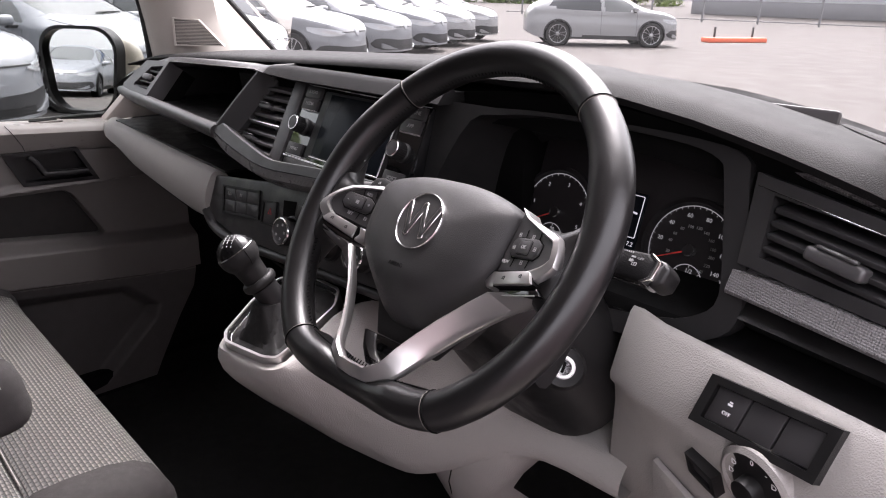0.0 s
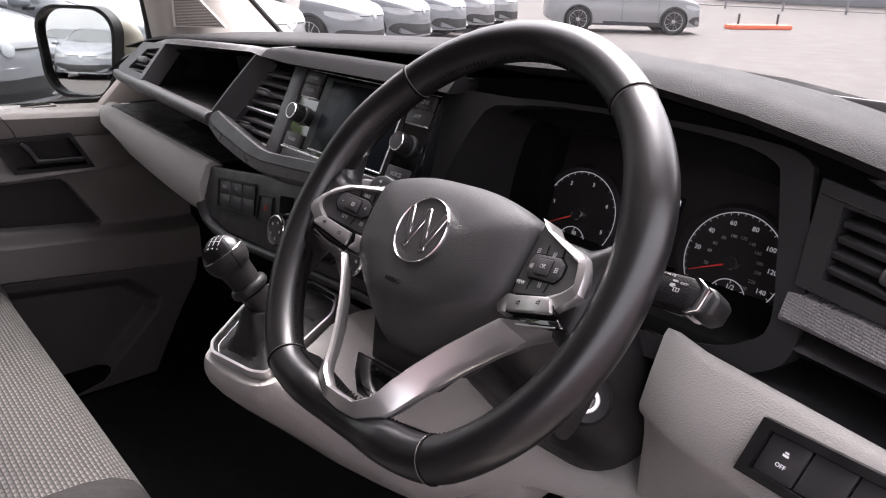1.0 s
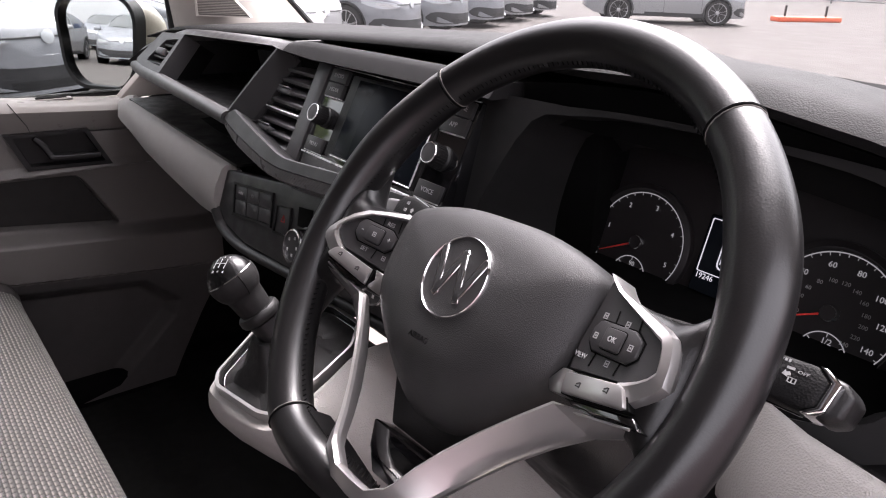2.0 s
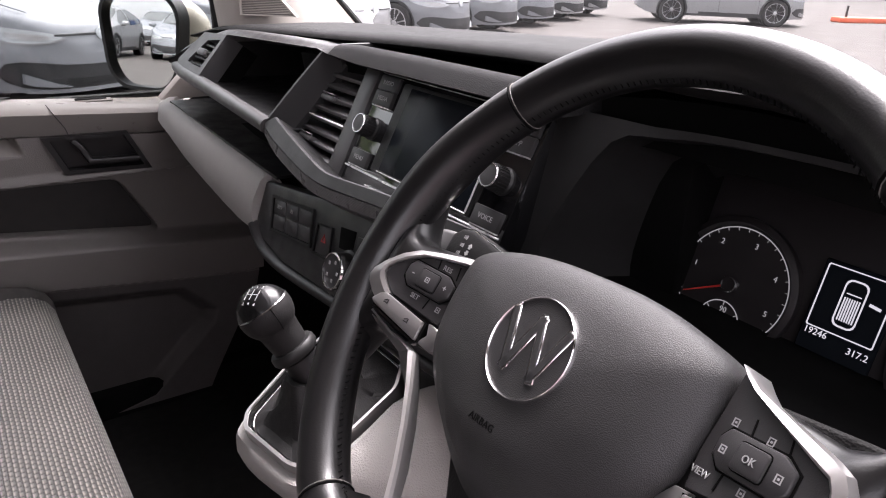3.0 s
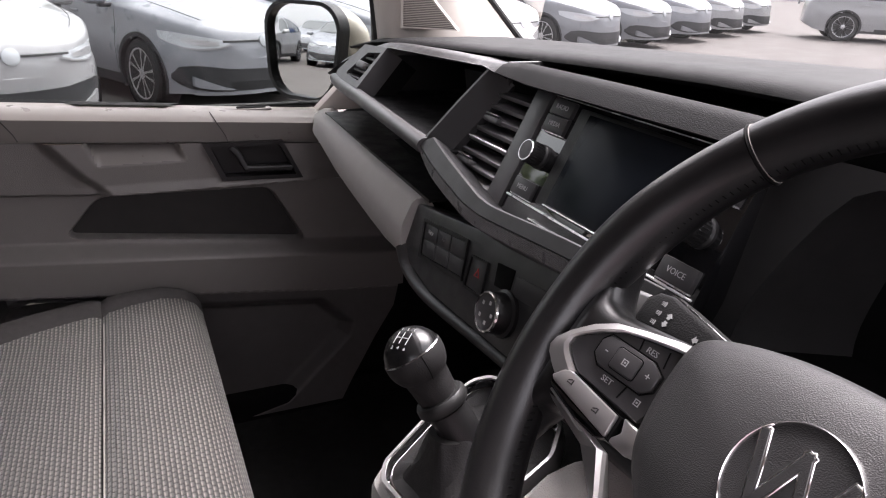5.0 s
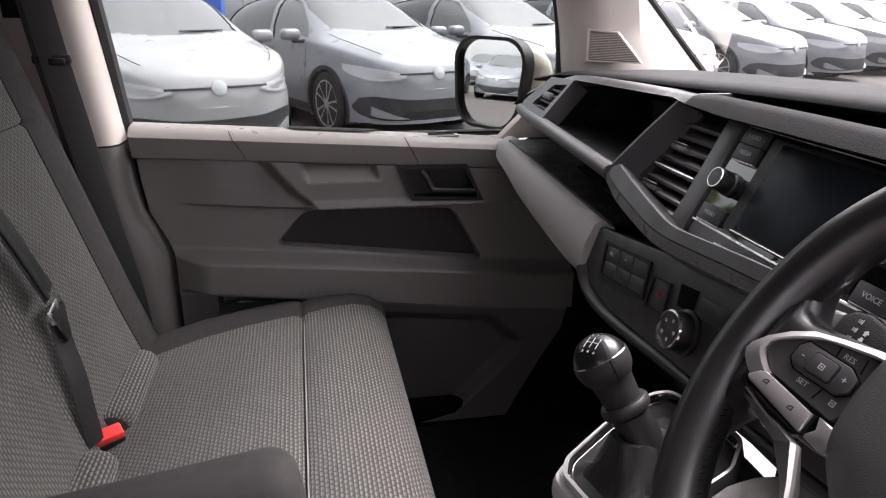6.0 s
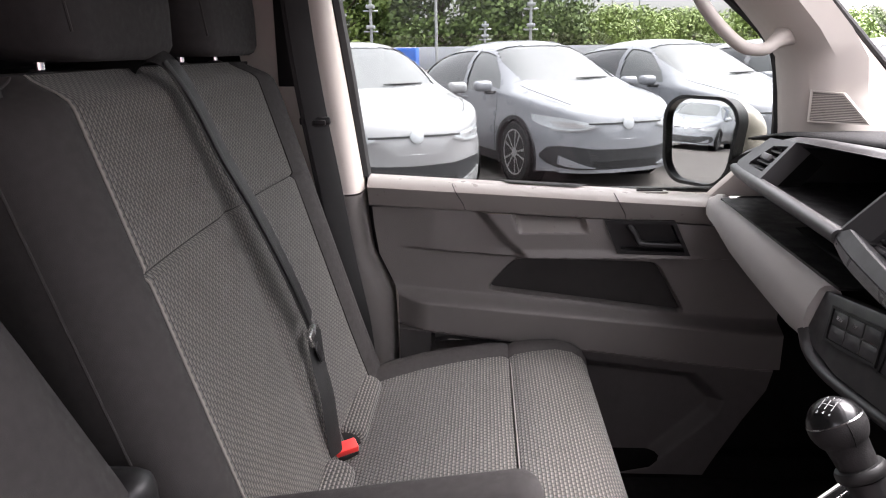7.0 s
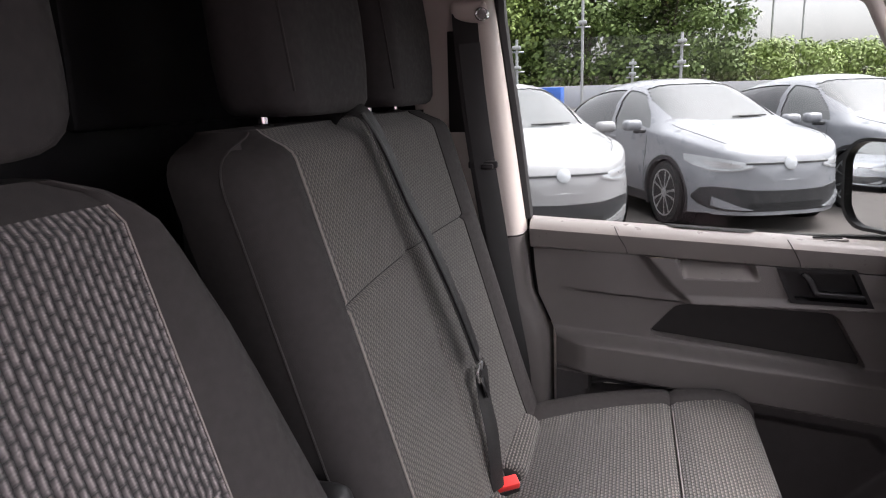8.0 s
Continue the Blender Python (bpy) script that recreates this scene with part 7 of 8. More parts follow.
def build_belts():
    b = thing("seat_belt", (-0.33, -0.2, 0.9), "black seat belt hanging across the bench backrest with steel tongue", "seat belt")
    pts = [(-0.235, -0.42, 1.50), (-0.247, -0.36, 1.528), (-0.256, -0.318, 1.522), (-0.27, -0.292, 1.47), (-0.288, -0.265, 1.39), (-0.306, -0.238, 1.321), (-0.334, -0.205, 1.22), (-0.362, -0.178, 1.118)]
    part("webbing", ribbon(pts, 0.047, (0, 0.96, 0.29)), M_BELT, b, "black webbing", 60)
    part("webbing_fold", sweep(catmull([Vector(p) + Vector((0.012, 0.003, 0)) for p in pts[2:]], 6), round_rect(0.012, 0.004, 0.0018, 2), up=(0, 0.96, 0.29)), M_BELT, b)
    low = [(-0.365, -0.174, 1.10), (-0.352, -0.166, 1.05), (-0.338, -0.152, 1.0), (-0.328, -0.145, 0.95), (-0.326, -0.14, 0.9)]
    part("lower_webbing", ribbon(low, 0.03, (0.5, 0.86, 0.1)), M_BELT, b)
    tm = rake_at(-0.364, -0.172, 1.094, -17, 0, -8)
    part("tongue", joined(rbox(0.054, 0.013, 0.008, (0, 0.006, 0.002), 0.003, 2, tm), rbox(0.01, 0.02, 0.008, (-0.022, 0.0, 0.002), 0.003, 2, tm), rbox(0.01, 0.02, 0.008, (0.022, 0.0, 0.002), 0.003, 2, tm)), M_STEEL, b, "bright steel belt tongue")
    part("tongue_plate", rbox(0.02, 0.03, 0.003, (0.012, -0.026, 0.001), 0.001, 1, tm), M_BLACK, b)
    k = thing("belt_buckle", (-0.358, -0.15, 0.85), "black belt buckle with red release button", "buckle")
    km = Matrix.Translation((-0.352, -0.132, 0.888)) @ pose(0, 0, 0, -18, 6, -62)
    part("body", rbox(0.046, 0.024, 0.06, (0, 0, -0.024), 0.005, 3, km), M_BLACK, k)
    part("release_button", joined(rbox(0.044, 0.022, 0.014, (0, 0.0, 0.011), 0.003, 2, km)), M_RED, k, "red release button")
    part("slot", rbox(0.028, 0.004, 0.002, (0, -0.003, 0.0165), 0.0005, 1, km), M_DEEP, k)
    p = thing("seat_belt", (-0.74, -0.25, 0.9), "black seat belt hanging down the door pillar from its guide", "seat belt")
    path = [(-0.752, -0.275, 1.70), (-0.737, -0.268, 1.64), (-0.735, -0.256, 1.52), (-0.735, -0.24, 1.40), (-0.738, -0.222, 1.28), (-0.742, -0.196, 1.1), (-0.742, -0.17, 0.95), (-0.74, -0.16, 0.8)]
    part("webbing", ribbon(path, 0.052, (0.9, 0.3, 0)), M_BELT, p, "black webbing", 60)
    part("webbing_layer", ribbon([Vector(q) + Vector((0.006, 0.006, 0)) for q in path[1:]], 0.046, (0.9, 0.45, 0)), M_BELT, p, "", 60)
    gm = Matrix.Translation((-0.758, -0.268, 1.702)) @ pose(0, 0, 0, 0, 90, 0)
    part("guide_loop", rbox(0.045, 0.075, 0.03, (0.0, 0.0, 0.0), 0.012, 3, gm), M_PILLAR, p, "pale belt guide cover")
    part("guide_bolt", lathe([(0.013, 0), (0.013, 0.016), (0.011, 0.018), (0.009, 0.016)], 28, Matrix.Translation((-0.742, -0.235, 1.695)) @ pose(0, 0, 0, 0, 90, 0)), M_STEEL, p, "bright guide bolt")
    part("belt_stop", joined(rbox(0.012, 0.062, 0.016, (-0.733, -0.238, 1.396), 0.004, 2), rbox(0.02, 0.026, 0.011, (-0.728, -0.228, 1.393), 0.003, 2)), M_BLACK, p, "black belt stop clip")


def build_driver_seat():
    s = thing("driver_seat", (0.43, -0.05, 0.55), "driver seat in coarse dark woven cloth with folding armrest", "seat")
    C = 0.432
    FW = 0.158
    nx = 16
    rings, zs = [], [0.88, 0.94, 1.0, 1.06, 1.12, 1.17, 1.215, 1.232, 1.238, 1.242, 1.246, 1.252, 1.27, 1.31, 1.36, 1.40, 1.435, 1.46, 1.475, 1.486, 1.493, 1.498]
    for z in zs:
        hw = lerp_at(z, [(0.88, 0.29), (1.0, 0.315), (1.139, 0.302), (1.306, 0.255), (1.36, 0.238), (1.432, 0.207), (1.466, 0.18), (1.486, 0.158), (1.498, 0.12)])
        fw = min(FW, hw * 0.88)
        t = smooth01(1.455, 1.5, z)
        g = 0.007 * math.exp(-((z - 1.242) / 0.0035) ** 2)
        fy = -0.25 - 0.3 * (z - 1.25)
        half = [(fw, -0.003), (fw + (hw - fw) * 0.25, 0.012), (fw + (hw - fw) * 0.6, 0.016), (fw + (hw - fw) * 0.88, 0.004), (hw, -0.022), (hw + 0.004, -0.055), (hw - 0.006, -0.095), (hw - 0.05, -0.12)]
        row = []
        for u, d in reversed(half):
            row.append((C - u, fy + d * (1 - 0.5 * t) - 0.02 * t * t, z))
        for i in range(1, nx):
            u = -fw + 2 * fw * i / nx
            row.append((C + u, fy - 0.003 - 0.010 * (1 - (u / fw) ** 2) - g - 0.02 * t * t, z))
        for u, d in half:
            row.append((C + u, fy + d * (1 - 0.5 * t) - 0.02 * t * t, z))
        rings.append(row)
    made = split_loft(rings, lambda k, i: "fabric" if 7 <= i < 7 + nx and k < len(zs) - 4 else "side", caps="side")
    part("backrest_cloth", made["fabric"], M_CLOTH_B, s, "coarse dark woven backrest cloth", 60)
    part("backrest_side", made["side"], M_SIDE, s, "dark plain backrest side", 60)
    for i in (7, 7 + nx):
        part("piping", tube([Vector(r[i]) + Vector((0, 0.001, 0)) for r in rings[1:-3]], 0.0008, 6, (0, 1, 0)), M_STITCH, s)
    prof = [(-0.2, 0.72), (-0.22, 0.84), (-0.15, 0.875), (0.0, 0.89), (0.15, 0.90), (0.25, 0.895), (0.3, 0.87), (0.31, 0.83), (0.29, 0.75)]
    rr = [[(C + u, y, z - (0.03 if abs(u) > 0.25 else 0) * (z > 0.8)) for y, z in prof] for u in (-0.27, -0.25, -0.2, -0.1, 0.0, 0.1, 0.2, 0.25, 0.27)]
    mk = split_loft(rr, lambda k, i: "fabric" if 2 <= k < 6 and 2 <= i < 7 else "side", caps="side")
    part("cushion_cloth", mk["fabric"], M_CLOTH_B, s, "", 60)
    part("cushion_side", mk["side"], M_SIDE, s, "", 60)
    part("seat_box", rbox(0.46, 0.44, 0.2, (C, 0.04, 0.64), 0.02), M_BLACK, s)
    am = Matrix.Translation((0.118, -0.042, 1.094)) @ pose(0, 0, 0, 10, 0, -2)
    part("armrest", rbox(0.066, 0.40, 0.074, (0, 0, 0), 0.024, 5, am), M_SIDE, s, "dark padded folding armrest", 60)
    part("armrest_seam", tube([am @ Vector((0.03, y, 0.022)) for y in (-0.17, -0.05, 0.08, 0.18)], 0.0012, 6), M_STITCH, s)
    part("armrest_hinge", rbox(0.05, 0.09, 0.09, (0.135, -0.25, 1.12), 0.02, 3), M_BLACK, s)
    hr = thing("headrest", (C, -0.37, 1.5), "dark headrest of the driver seat", "headrest")
    rr = []
    for z, q, dy in ((1.514, 0.66, 0), (1.5165, 0.78, 0), (1.5215, 0.87, 0), (1.53, 0.935, 0), (1.542, 0.972, 0), (1.558, 0.992, -0.002), (1.58, 1.0, -0.004), (1.64, 1.0, -0.01), (1.68, 0.985, -0.016), (1.705, 0.96, -0.019), (1.722, 0.925, -0.021), (1.734, 0.87, -0.023), (1.741, 0.78, -0.024), (1.744, 0.66, -0.024)):
        rr.append([(C + u * q, -0.375 + dy + v * (q * 0.6 + 0.4), z) for u, v in round_rect(0.31, 0.115, 0.05, 9)])
    part("cushion", loft(rr), M_HEAD, hr, "", 60)
    for u in (-0.07, 0.07):
        part("post", tube([(C + u, -0.38, 1.44), (C + u, -0.38, 1.55)], 0.006, 10, (0, 1, 0)), M_CHROME, hr, "bright steel post")


build_bench()
build_belts()
build_driver_seat()

# ---- the car park ----
def build_ground():
    mt = material("worn_tarmac", (0.088, 0.078, 0.072), 0.85, grain=0.5, grain_size=60, mottle=0.18, mottle_size=0.25)
    bm = bmesh.new()
    for q in ((-900, -900), (900, -900), (900, 900), (-900, 900)):
        bm.verts.new((*q, 0))
    bm.faces.new(bm.verts[:])
    solo("ground", bm, mt, "worn grey-brown tarmac of a car park", kind="structure")


def paint(name, color):
    return material(name, color, 0.3, coat=0.6, mottle=0.03, mottle_size=1.0, rough_var=0.04)


M_PAINT_W = paint("white_car_paint", (0.28, 0.28, 0.286))
M_PAINT_G = paint("pale_silver_blue_car_paint", (0.225, 0.233, 0.252))
M_PAINT_D = paint("grey_car_paint", (0.20, 0.208, 0.222))
M_CARGLASS = material("pale_reflecting_car_glass", (0.13, 0.135, 0.135), 0.06, spec=0.55, rough_var=0.02)
M_CARGLASS_D = material("tinted_car_glass", (0.05, 0.053, 0.056), 0.06, spec=0.5, rough_var=0.02)
M_CLAD = material("black_car_cladding", (0.03, 0.03, 0.032), 0.55, grain=0.1)
M_TYRE = material("tyre_rubber", (0.018, 0.018, 0.018), 0.75, grain=0.2, grain_size=120)
M_LAMP = material("clear_lamp", (0.5, 0.52, 0.54), 0.12, coat=0.5)
M_ALLOY = material("alloy", (0.55, 0.55, 0.56), 0.35, metal=0.6)


def car_top(x):
    """Height of the car's centre line."""
    return lerp_at(x, [(-2.31, 0.74), (-2.29, 0.86), (-2.24, 0.99), (-2.12, 1.13), (-1.95, 1.24), (-1.7, 1.365), (-1.4, 1.465), (-1.1, 1.53), (-0.8, 1.572), (-0.5, 1.595), (-0.2, 1.60), (0.05, 1.588), (0.25, 1.556), (0.42, 1.505), (0.62, 1.418), (0.82, 1.318), (1.02, 1.212), (1.16, 1.135), (1.24, 1.10), (1.36, 1.078), (1.6, 1.042), (1.85, 0.995), (2.03, 0.945), (2.14, 0.895), (2.22, 0.83), (2.27, 0.75), (2.295, 0.66), (2.305, 0.56)])


def car_belt(x):
    """Height of the shoulder."""
    return min(car_top(x) - 0.012, lerp_at(x, [(-2.31, 0.70), (-2.25, 0.90), (-2.1, 1.02), (-1.7, 1.07), (-1.0, 1.03), (0.0, 1.0), (0.9, 0.985), (1.3, 0.97), (1.7, 0.925), (2.0, 0.85), (2.15, 0.78), (2.25, 0.68), (2.305, 0.55)]))


def car_half(x):
    if x > 1.0:
        return 0.925 * (1 - min(0.9999, (x - 1.0) / 1.312) ** 3.4) ** (1 / 2.5)
    if x < -1.0:
        return 0.925 * (1 - min(0.9999, (-x - 1.0) / 1.33) ** 4.0) ** (1 / 2.6)
    return 0.925


def car_width(x, z):
    """Half width of the skin at x and z."""
    w, b, top = car_half(x), car_belt(x), car_top(x)
    if z <= b:
        t = (z - 0.2) / max(0.05, b - 0.2)
        return w * (0.955 + 0.045 * math.sin(math.pi * min(1.0, max(0.0, t * 0.85 + 0.1))) - 0.012 * smooth01(0.55, 0.75, t) * (1 - smooth01(0.8, 0.95, t)))
    h = min(1.0, (z - b) / max(0.01, top - b))
    cab = smooth01(0.06, 0.3, top - b)
    n = 3.4 - 1.1 * (1 - cab)
    return w * 0.958 * (1 - 0.20 * cab * h) * (1 - h ** n) ** (1 / n)


def nose_x(y, z, k=0.0):
    """Front face of the car at y and z."""
    lo, hi = 1.0, 2.305
    for _ in range(22):
        m = (lo + hi) / 2
        lo, hi = (m, hi) if car_top(m) > z and car_width(m, z) > abs(y) else (lo, m)
    return lo + k


def car_grid():
    """Stations along the car, each a half ring from the sill to the centre line."""
    xs = [2.305 - 0.06 * (i / 14) ** 1.6 for i in range(14)] + [2.245 - 4.49 * i / 150 for i in range(151)] + [-2.245 - 0.06 * i / 8 for i in range(1, 9)]
    rows = []
    for x in xs:
        b, top = car_belt(x), car_top(x)
        z0 = lerp_at(x, [(-2.31, 0.42), (-2.1, 0.28), (-1.8, 0.22), (1.8, 0.2), (2.1, 0.22), (2.25, 0.3), (2.305, 0.42)])
        row = []
        for j in range(15):
            z = z0 + (b - z0) * j / 14
            row.append((x, car_width(x, z), z))
        for j in range(1, 29):
            a = math.pi / 2 * (j / 28)
            cab = smooth01(0.06, 0.3, top - b)
            n = 3.4 - 1.1 * (1 - cab)
            h = math.sin(a) ** (2 / n)
            row.append((x, car_half(x) * 0.958 * (1 - 0.20 * cab * h) * (max(0.0, math.cos(a)) ** (2 / n)), b + (top - b) * h))
        rows.append(row)
    rows = [[(xs[0] + 0.002, 0.0, z) for _, _, z in rows[0]]] + rows + [[(xs[-1] - 0.002, 0.0, z) for _, _, z in rows[-1]]]
    return xs, rows


def make_car(coat, name_label):
    car = thing("parked_car", (0, 0, 0), name_label, "car", "parked cars")
    xs, rows = car_grid()
    ws_low = lambda y: 1.20 - 0.22 * (abs(y) / 0.8) ** 2.2
    ws_high = lambda y: 0.33 - 0.10 * (abs(y) / 0.6) ** 2

    def kind(i, j):
        p, q = rows[i][j], rows[i + 1][j + 1]
        x, y, z = [(a + c) / 2 for a, c in zip(p, q)]
        for wx in (1.385, -1.385):
            if (x - wx) ** 2 + (z - 0.355) ** 2 < 0.385 ** 2 and j < 14:
                return None
        b, top = car_belt(x), car_top(x)
        if j < 14:
            return "clad" if z < 0.30 and -1.1 < x < 1.1 else "body"
        h = (z - b) / max(0.02, top - b)
        edge = car_half(x) * 0.958 * (1 - 0.2 * h)
        if ws_high(y) < x < ws_low(y) and y < 0.86 * edge and top - b > 0.1 and y < lerp_at(x, [(0.2, 0.56), (0.6, 0.66), (1.1, 0.76)]):
            return "front_window"
        if -2.02 < x < -1.32 and y < 0.52:
            return "rear_window"
        fore = 0.98 - 0.72 * smooth01(b, 1.6, z) - 0.06
        if -1.72 + 0.25 * h < x < fore and b + 0.035 < z < b + 0.80 * (top - b) and z < 1.47 and y > 0.5 * edge:
            if -0.16 < x + 0.12 * (z - 1.2) < -0.06:
                return "roof"
            return "front_side_window" if x > -0.1 else "rear_side_window"
        return "roof" if -2.1 < x < 1.0 and z > b + 0.03 else "body"

    for side in (1, -1):
        made, cache = {}, {}
        for i in range(len(rows) - 1):
            for j in range(len(rows[0]) - 1):
                k = kind(i, j)
                if k is None:
                    continue
                if k not in made:
                    made[k] = ([], [])
                vs, fs = made[k]
                face = []
                for a, c in ((i, j), (i, j + 1), (i + 1, j + 1), (i + 1, j)):
                    if (k, a, c) not in cache:
                        x, y, z = rows[a][c]
                        s_in = 0.987 if k.endswith("window") else 1.0
                        cache[(k, a, c)] = len(vs)
                        vs.append((x * (1 if s_in == 1 else 0.996), side * y * s_in, z - (0.008 if s_in < 1 else 0)))
                    face.append(cache[(k, a, c)])
                fs.append(tuple(face if side < 0 else reversed(face)))
        names = {"body": ("body_side", coat), "clad": ("sill_cladding", M_CLAD), "roof": ("roof_half", coat), "front_window": ("windscreen_half", M_CARGLASS), "rear_window": ("rear_window_half", M_CARGLASS),
                 "front_side_window": ("front_side_window", M_CARGLASS), "rear_side_window": ("rear_side_window", M_CARGLASS_D)}
        for k, (vs, fs) in made.items():
            me = bpy.data.meshes.new(names[k][0])
            me.from_pydata(vs, [], fs)
            for p in me.polygons:
                p.use_smooth = True
            me.materials.append(names[k][1])
            ob = new(names[k][0], me)
            ob.parent = car
            ob.matrix_parent_inverse = base_of(car).inverted()
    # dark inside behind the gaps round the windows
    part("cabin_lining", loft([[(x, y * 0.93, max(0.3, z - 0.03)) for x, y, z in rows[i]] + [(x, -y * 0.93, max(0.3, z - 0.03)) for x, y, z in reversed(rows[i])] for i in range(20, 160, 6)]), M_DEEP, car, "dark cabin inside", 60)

    def patch(rws, lift, depth=0.03, steps=18):
        """A plate that follows the nose between two edges, given as (y, z low, z high)."""
        rws = sorted(rws)
        ys, zl, zh = [r[0] for r in rws], [r[1] for r in rws], [r[2] for r in rws]
        rings_ = []
        for k in range(steps + 1):
            y = ys[0] + (ys[-1] - ys[0]) * k / steps
            za, zb = float(np.interp(y, ys, zl)), float(np.interp(y, ys, zh))
            face = [(nose_x(y, za + (zb - za) * q / 4, lift), y, za + (zb - za) * q / 4) for q in range(5)]
            rings_.append(face + [(face[-1][0] - depth, y, zb), (face[0][0] - depth, y, za)])
        return loft(rings_)
    for sgn in (-1, 1):
        lamp = part("headlamp", patch([(sgn * y, za, zb) for y, za, zb in ((0.40, 0.700, 0.722), (0.50, 0.668, 0.748), (0.62, 0.655, 0.772), (0.74, 0.665, 0.795), (0.82, 0.70, 0.81), (0.855, 0.745, 0.815))], 0.006, 0.05, 26), M_LAMP, car, "clear headlamp")
        part("lamp_inner", patch([(sgn * y, za, zb) for y, za, zb in ((0.50, 0.690, 0.722), (0.60, 0.684, 0.738), (0.70, 0.692, 0.752), (0.76, 0.715, 0.76))], 0.010, 0.03), M_ALLOY, lamp)
        part("running_light", patch([(sgn * y, za, zb) for y, za, zb in ((0.38, 0.690, 0.703), (0.50, 0.655, 0.669), (0.64, 0.640, 0.656), (0.78, 0.655, 0.672))], 0.010), M_PAINT_W, lamp, "white running light line")
        part("blade", patch([(sgn * y, za, zb) for y, za, zb in ((0.40, 0.262, 0.268), (0.50, 0.262, 0.292), (0.60, 0.268, 0.335), (0.68, 0.280, 0.372), (0.72, 0.300, 0.392))], 0.050, 0.06), coat, car, "pale bumper blade")
        mr = part("side_mirror", rbox(0.15, 0.22, 0.125, (0.82, sgn * 1.035, 1.075), 0.05, 3), coat, car, "body-coloured door mirror")
        part("mirror_foot", rbox(0.07, 0.16, 0.04, (0.83, sgn * 0.935, 1.0), 0.012, 2, Matrix.Translation((0, 0, 0))), M_CLAD, mr, "dark mirror foot")
        for wx in (1.385, -1.385):
            yo = car_half(wx) + 0.006
            wm = Matrix.Translation((wx, sgn * (yo - 0.15), 0.355)) @ pose(0, 0, 0, -90 * sgn, 0, 0)
            rr = []
            for k in range(33):
                a = radians(-24 + 228 * k / 32)
                ca, sa = math.cos(a), math.sin(a)
                yy = sgn * (car_width(wx + 0.4 * ca, max(0.25, 0.355 + 0.4 * sa)) + 0.010)
                rr.append([(wx + 0.372 * ca, yy - sgn * 0.12, 0.355 + 0.372 * sa), (wx + 0.374 * ca, yy, 0.355 + 0.374 * sa), (wx + 0.418 * ca, yy + sgn * 0.002, 0.355 + 0.418 * sa), (wx + 0.424 * ca, yy - sgn * 0.06, 0.355 + 0.424 * sa)])
            part("wheel_arch", loft(rr), M_CLAD, car, "black wheel arch")
            part("arch_well", lathe([(0.392, -0.10), (0.392, 0.115), (0.385, 0.116), (0.30, 0.0), (0.05, 0.0)], 40, wm), M_DEEP, car)
            tyre = part("tyre", lathe([(0.24, 0.0), (0.33, 0.0), (0.352, 0.03), (0.352, 0.10), (0.335, 0.128), (0.268, 0.136), (0.258, 0.122)], 48, wm), M_TYRE, car, "black tyre")
            spokes = []
            for q in range(5):
                for off in (-13, 13):
                    spokes.append(prism([(0.045, -0.016), (0.15, -0.013), (0.25, -0.020), (0.25, 0.020), (0.15, 0.013), (0.045, 0.016)], 0.098, 0.122, 0.003, 1, wm @ pose(0, 0, 0, 0, 0, 72 * q + off)))
            part("rim", joined(lathe([(0.262, 0.08), (0.262, 0.128), (0.246, 0.126), (0.24, 0.08)], 48, wm), lathe([(0.055, 0.09), (0.055, 0.122), (0.03, 0.13), (0.001, 0.13)], 20, wm), *spokes), M_ALLOY, tyre, "two-tone alloy rim")
            part("rim_back", lathe([(0.252, 0.05), (0.252, 0.075), (0.01, 0.07)], 30, wm), M_DEEP, tyre)
    inta = part("intake", patch([(y, zb, zt) for y, zb, zt in ((-0.83, 0.36, 0.40), (-0.80, 0.31, 0.475), (-0.72, 0.262, 0.495), (-0.6, 0.245, 0.488), (-0.4, 0.24, 0.462), (0.0, 0.24, 0.452), (0.4, 0.24, 0.462), (0.6, 0.245, 0.488), (0.72, 0.262, 0.495), (0.80, 0.31, 0.475), (0.83, 0.36, 0.40))], 0.012, 0.05, steps=44), M_CLAD, car, "black lower intake")
    part("grille_mesh", joined(*[patch([(y, z, z + 0.006) for y in (-0.42, -0.2, 0, 0.2, 0.42)], 0.020, 0.02, 12) for z in (0.262, 0.284, 0.306, 0.328)]), M_TYRE, inta)
    part("lower_lip", patch([(y, 0.205, 0.242) for y in (-0.7, -0.4, 0, 0.4, 0.7)], 0.014, 0.05, 24), coat, car, "pale lower lip")
    part("front_bar", patch([(y, 0.716, 0.734) for y in (-0.46, -0.3, -0.15, 0, 0.15, 0.3, 0.46)], 0.008), M_CLAD, car, "dark bar between the lamps")
    part("light_line", patch([(y, 0.735, 0.744) for y in (-0.46, -0.3, -0.15, 0, 0.15, 0.3, 0.46)], 0.010), M_PAINT_W, car, "bright line")
    bm_ = Matrix.Translation((nose_x(0, 0.725, 0.008), 0, 0.725)) @ pose(0, 0, 0, 0, 80, 0)
    part("badge_disc", lathe([(0.068, -0.01), (0.068, 0.010), (0.058, 0.016), (0.002, 0.018)], 32, bm_), M_LAMP, car, "pale round badge")
    for sgn in (-1, 1):
        for x in (-0.02, -0.98):
            part("door_handle", rbox(0.2, 0.018, 0.028, (x, sgn * (car_width(x, 0.9) + 0.004), 0.90), 0.007, 2), coat, car)
        for x, z0, z1 in ((-0.13, 0.32, 0.99), (0.92, 0.34, 0.96)):
            part("door_gap", tube([(x, sgn * (car_width(x, z) - 0.002), z) for z in [z0 + (z1 - z0) * q / 10 for q in range(11)]], 0.005, 6, (1, 0, 0)), M_CLAD, car)
